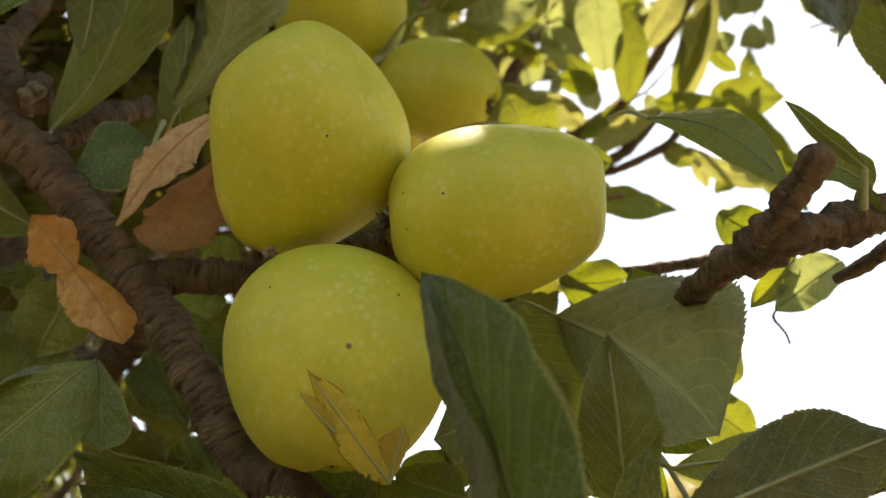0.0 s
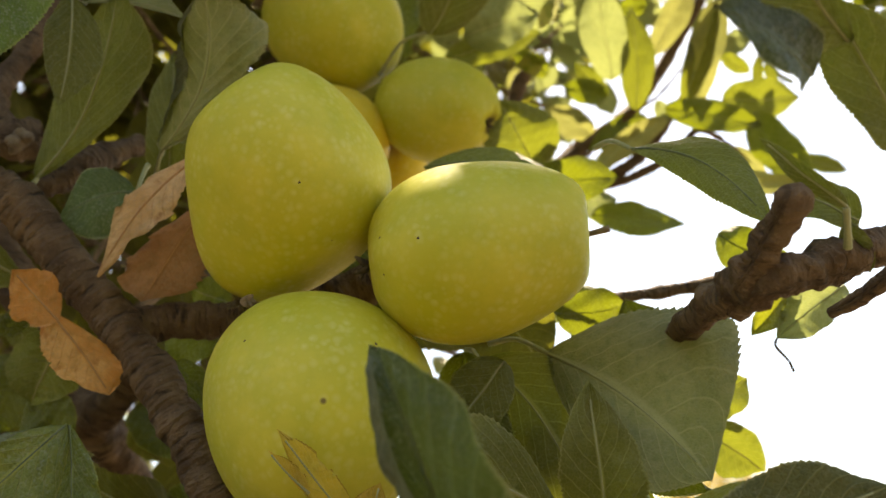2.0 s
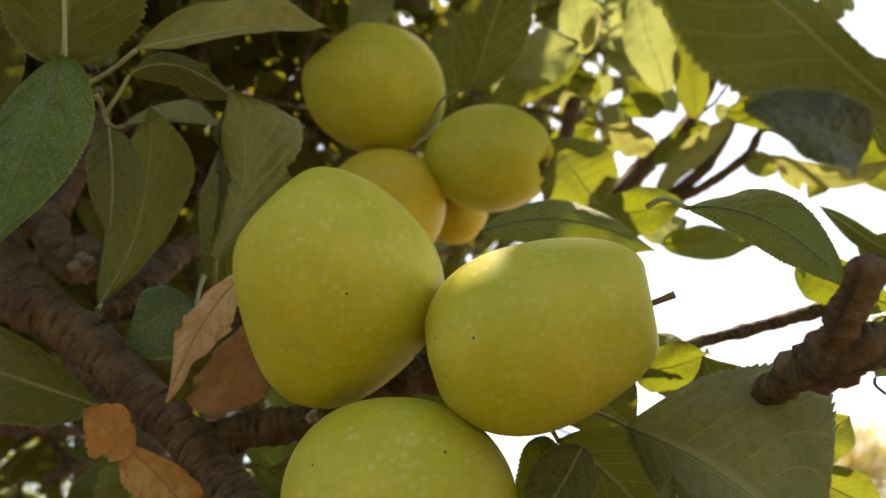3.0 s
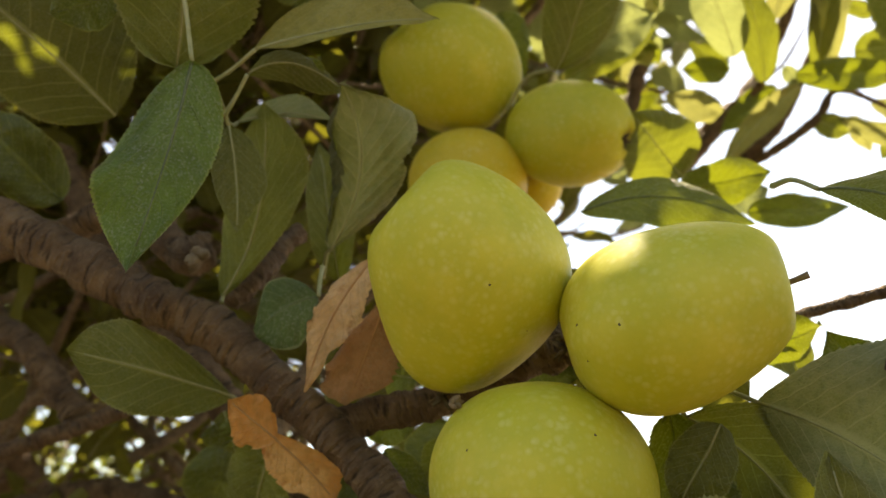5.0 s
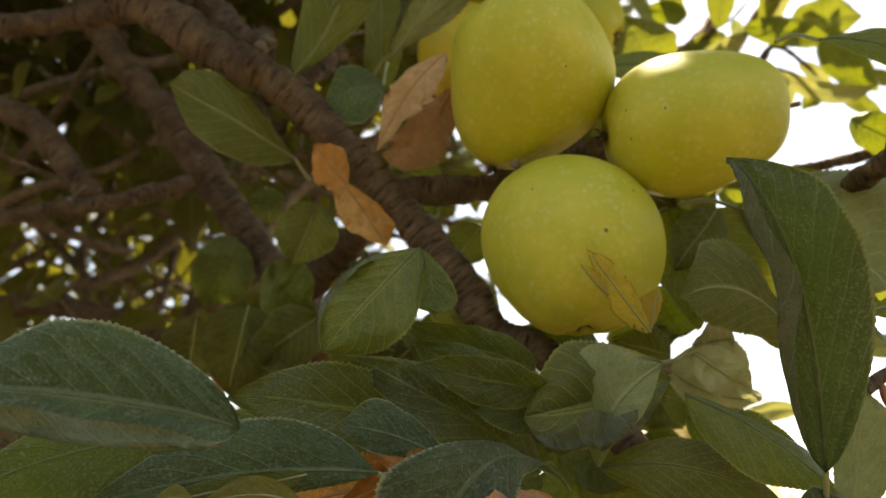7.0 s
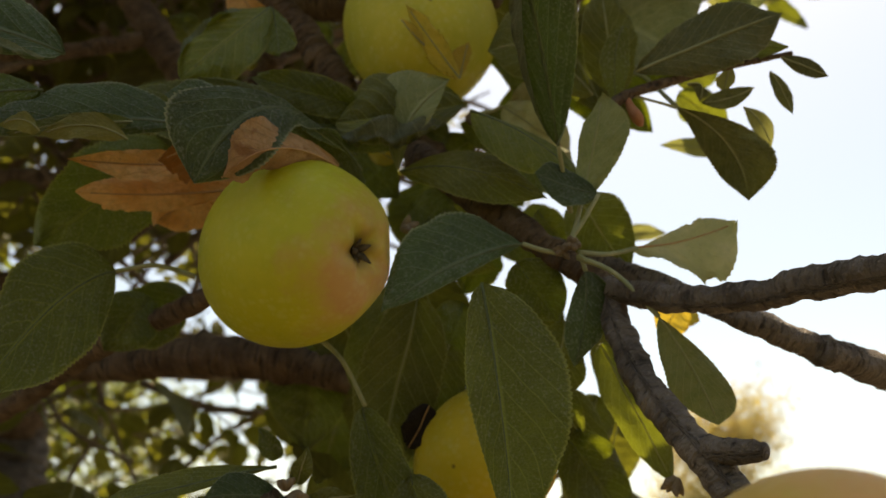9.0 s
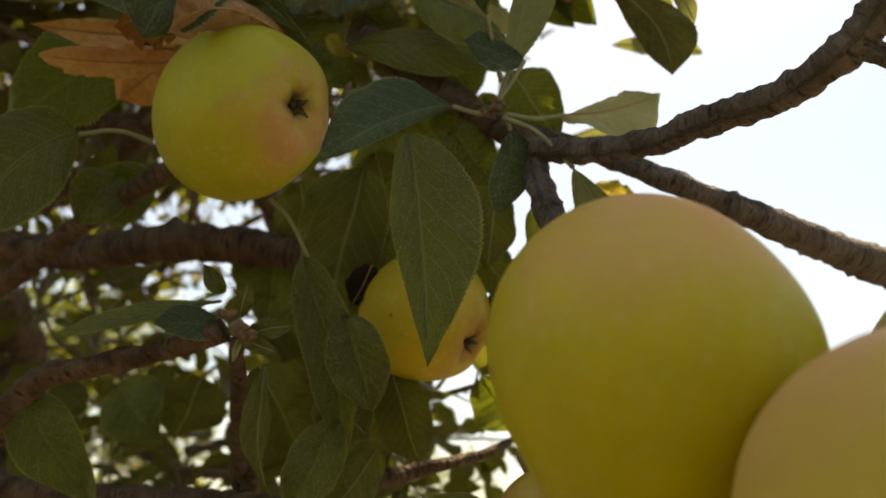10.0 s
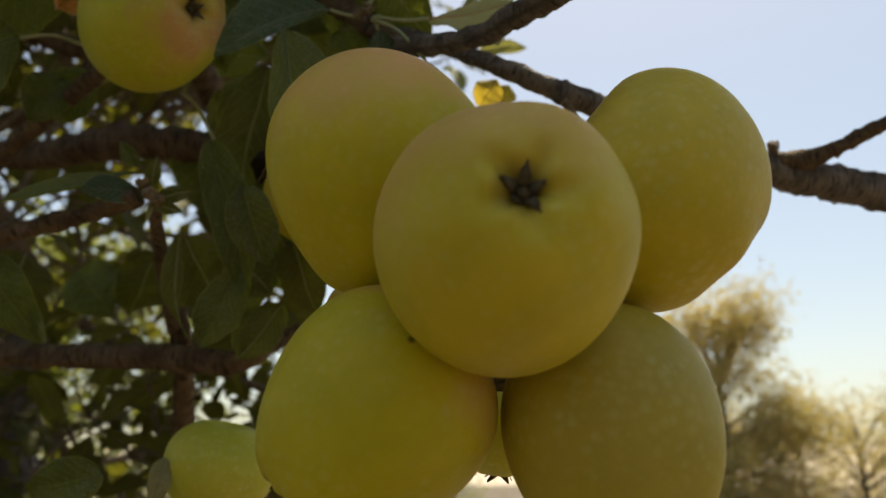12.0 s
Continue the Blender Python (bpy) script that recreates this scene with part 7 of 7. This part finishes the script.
def fill(count, box, leaf_len, per, length, store, lean=(0, 0, 0.2), keep=lambda p: True, fine=True, thick=0.0022):
    """Leafy shoots spread through a box of the crown."""
    made = 0
    while made < count:
        p = Vector([rng.uniform(a, b) for a, b in box])
        made += 1
        w = Vector((rng.uniform(-1, 1), rng.uniform(-1, 1), rng.uniform(-0.7, 0.9))) + Vector(lean)
        far = p + w.normalized() * length
        if keep(p) and keep(far):
            shoot(rng, p, w, length * rng.uniform(0.6, 1.3), leaf_len, per, twigs, store, thick, fine)


def inside(p, margin=0.0):
    """Within the crown's outline, which leans out over the open side as it rises, and behind the fruit."""
    d = p - Vector((-0.05, 0.1, 1.72))
    flat = math.hypot(d.x, d.y)
    side, rise = math.atan2(d.x, d.y), math.degrees(math.atan2(d.z, flat))
    edge = np.interp(rise, (5, 20, 27, 38, 55), (0.10, 0.14, 0.22, 0.42, 0.7))
    return side < edge - margin and flat > 0.68


def rounded(p):
    """Within the domed outline of the whole crown, or of the lobe that hangs over the fruit."""
    ragged = 0.16 * noise.noise(p * 2.3)
    main = ((p.x + 0.75) / 1.75) ** 2 + ((p.y - 1.35) / 1.4) ** 2 + ((p.z - 2.3) / 1.3) ** 2
    lobe = ((p.x - 0.35) / 0.85) ** 2 + ((p.y - 0.72) / 0.55) ** 2 + ((p.z - 2.82) / 0.30) ** 2
    return min(main, lobe) < 1.0 + ragged


def deep(p):
    if not rounded(p):
        return False
    if 1.5 < p.z < 2.02 + 0.22 * p.y and noise.noise(p * 18.0) > 0.07:
        return False
    return inside(p, 0.05 + 0.17 * max(0.0, min(1.0, (p.z - 1.75) / 0.35)))


# dark interior of the tree, its leaves darkened in colour to imitate shade
fill(850, ((-1.5, 0.4), (0.7, 1.5), (1.0, 2.7)), 0.066, 8, 0.16, shade, keep=deep)
fill(560, ((-2.2, 0.3), (1.3, 3.0), (2.05, 3.6)), 0.072, 9, 0.2, shade, keep=deep, fine=False)
# leaves added high overhead to keep the sun out of the interior
fill(560, ((-2.4, 0.4), (0.6, 2.8), (2.9, 3.6)), 0.072, 9, 0.2, lit, keep=rounded, fine=False)
fill(380, ((-2.3, -0.1), (1.2, 2.7), (2.0, 3.2)), 0.072, 9, 0.2, shade, keep=deep, fine=False)
fill(820, ((-2.4, 0.5), (1.3, 2.6), (0.8, 3.4)), 0.07, 8, 0.2, shade, keep=deep, fine=False)
fill(170, ((-1.0, -0.12), (0.78, 1.1), (2.26, 2.8)), 0.066, 8, 0.16, shade, keep=deep)
low = []
fill(800, ((-1.1, -0.05), (0.8, 1.9), (1.1, 1.64)), 0.060, 8, 0.14, low, keep=lambda p: inside(p) and noise.noise(p * 24.0) < 0.03)
shade += low[: len(low) * 9 // 10]
# roof of leaves over the fruit, added above the view to shade it
fill(520, ((-1.6, 1.1), (0.32, 1.05), (2.62, 3.0)), 0.066, 9, 0.18, lit, keep=rounded, fine=False)
fill(600, ((-0.1, 0.95), (0.35, 1.05), (2.58, 3.08)), 0.066, 9, 0.16, sunny_shoots, keep=rounded, fine=False)
fill(60, ((-0.7, 0.1), (0.4, 0.75), (2.5, 2.65)), 0.066, 9, 0.15, lit, fine=False)
# bare crooked twigs in the shade
for i in range(900):
    p = Vector((rng.uniform(-1.5, 0.0), rng.uniform(0.62, 1.7), rng.uniform(1.2, 2.5)))
    if not deep(p) or not deep(p + Vector((0.3, 0, 0.2))):
        continue
    nodes, w, r = [], Vector((rng.uniform(-1, 1), rng.uniform(-0.5, 0.5), rng.uniform(-0.4, 1))).normalized(), rng.uniform(0.002, 0.0075)
    for k in range(5):
        nodes.append((p.copy(), r * (1 - 0.15 * k)))
        p = p + w * 0.09
        w = (w + Vector((rng.uniform(-1, 1), rng.uniform(-1, 1), rng.uniform(-1, 1))) * 0.4).normalized()
    twigs.append(tube(nodes, 6, 4, 0.15, i, 0.2))
# shoots on the sky side, coloured as if the sun shone through
fill(50, ((-0.15, 0.6), (0.85, 1.5), (1.95, 2.75)), 0.07, 9, 0.16, sunny_shoots, (0.3, 0, 0.5), keep=lambda p: inside(p, 0.06) and p.z > 2.28)
# shaded growth behind the lowest fruit
fill(55, ((-0.20, -0.02), (0.66, 1.15), (1.46, 1.76)), 0.055, 8, 0.12, shade, keep=lambda p: noise.noise(p * 21.0) < 0.10)
tree_twigs = joined(twigs)
tw = mesh_object("twig", tree_twigs[0], tree_twigs[1], BARK_TWIG, tree, "thin grey-brown twigs", tree_twigs[2])
tw["kind"] = "stuff"
foliage("foliage", shade[::2], "inner", tree, PATTERNS, "dense olive-green leaves, darkened in colour for shade")
foliage("foliage", shade[1::2], "inner", tree, PATTERNS, "dense inner leaves, darkened in colour for shade")
foliage("foliage", lit, "top", tree, PATTERNS, "green leaves of the upper crown, added for shade")
foliage("foliage", sunny_shoots, "sunny", tree, PATTERNS, "yellow-green leaves, lightened as if lit by the sun")


# ---- distance ----
def far_tree(at, height, spread, kind, count, seed, label):
    """A tree with a tapering trunk, limbs and a ragged crown of small leaves."""
    r = random.Random(seed)
    base = Vector(at)
    thing = new("tree")
    thing.location = base
    thing["at"] = tuple(base)
    tagged(thing, label, "tree")
    th = height
    wood = [tube([(base, th * 0.024), (base + Vector((0.02 * th, 0, th * 0.3)), th * 0.015), (base + Vector((0, 0.01 * th, th * 0.85)), th * 0.006)], 8, 4, 0.15, seed)]
    leaves = []
    clumps = []
    for i in range(46):
        a, u = r.uniform(0, 2 * math.pi), r.uniform(0.22, 1.0)
        reach = spread * (0.35 + 0.65 * math.sin(math.pi * min(0.97, u * 0.85 + 0.08))) * r.uniform(0.5, 1.0)
        s = base + Vector((0, 0, th * u * 0.7))
        e = base + Vector((math.cos(a) * reach, math.sin(a) * reach, th * u * r.uniform(0.88, 1.04)))
        wood.append(tube([(s, th * 0.008), ((s + e) * 0.5 + Vector((0, 0, 0.04 * th)), th * 0.005), (e, th * 0.001)], 5, 3, 0.1, seed + i))
        clumps.append((e, (s + e) * 0.5))
    for i in range(count):
        e, m = r.choice(clumps)
        s = r.random() ** 0.6
        p = m + (e - m) * s + Vector((r.gauss(0, 1), r.gauss(0, 1), r.gauss(0, 0.8))) * spread * 0.15
        d = Vector((r.uniform(-1, 1), r.uniform(-1, 1), r.uniform(-1, 0.5)))
        l = r.uniform(0.06, 0.11) * (th / 4) ** 0.4
        leaves.append((p, d, Vector((r.uniform(-1, 1), r.uniform(-1, 1), 1)), l, l * 0.5))
    v, f, u = joined(wood)
    mesh_object("trunk", v, f, BARK_TRUNK, thing, "", u, origin=base)
    c = foliage("crown", leaves, kind, thing, COARSE)
    c.location = -base
    return thing


far_tree((5.2, 16.5, 0), 4.95, 1.95, "autumn", 26000, 3, "autumn-yellow orchard tree in the sun")
far_tree((7.0, 15.0, 0), 3.0, 1.5, "autumn", 9000, 4, "sparse yellowing orchard tree in the sun")
far_tree((-4.0, 9.0, 0), 4.2, 2.0, "sunny", 9000, 5, "sunlit green orchard tree behind")
far_tree((-9.0, 14.0, 0), 4.5, 2.2, "top", 7000, 6, "green orchard tree behind")
far_tree((-0.8, 12.0, 0), 3.2, 1.6, "sunny", 7000, 8, "sunlit green orchard tree behind")
far_tree((12.0, 30.0, 0), 3.6, 1.7, "autumn", 5000, 9, "autumn-yellow orchard tree far off")
far_tree((-3.6, 5.6, 0), 4.2, 1.9, "top", 8000, 42, "sunlit green orchard tree behind")
# unseen trees added on the open side to hold back light from the sky
for k, (x, y) in enumerate(((-5.2, -3.2), (-1.6, -3.6), (2.0, -3.3), (5.6, -3.4))):
    far_tree((x, y, 0), 4.4, 2.1, "top", 8000, 20 + k, "added orchard tree out of view, holding back sky light")
# one more unseen tree, added at the left to cut the fill light
far_tree((-4.6, 0.6, 0), 4.2, 1.9, "top", 7000, 31, "added orchard tree out of view on the left, holding back sky light")
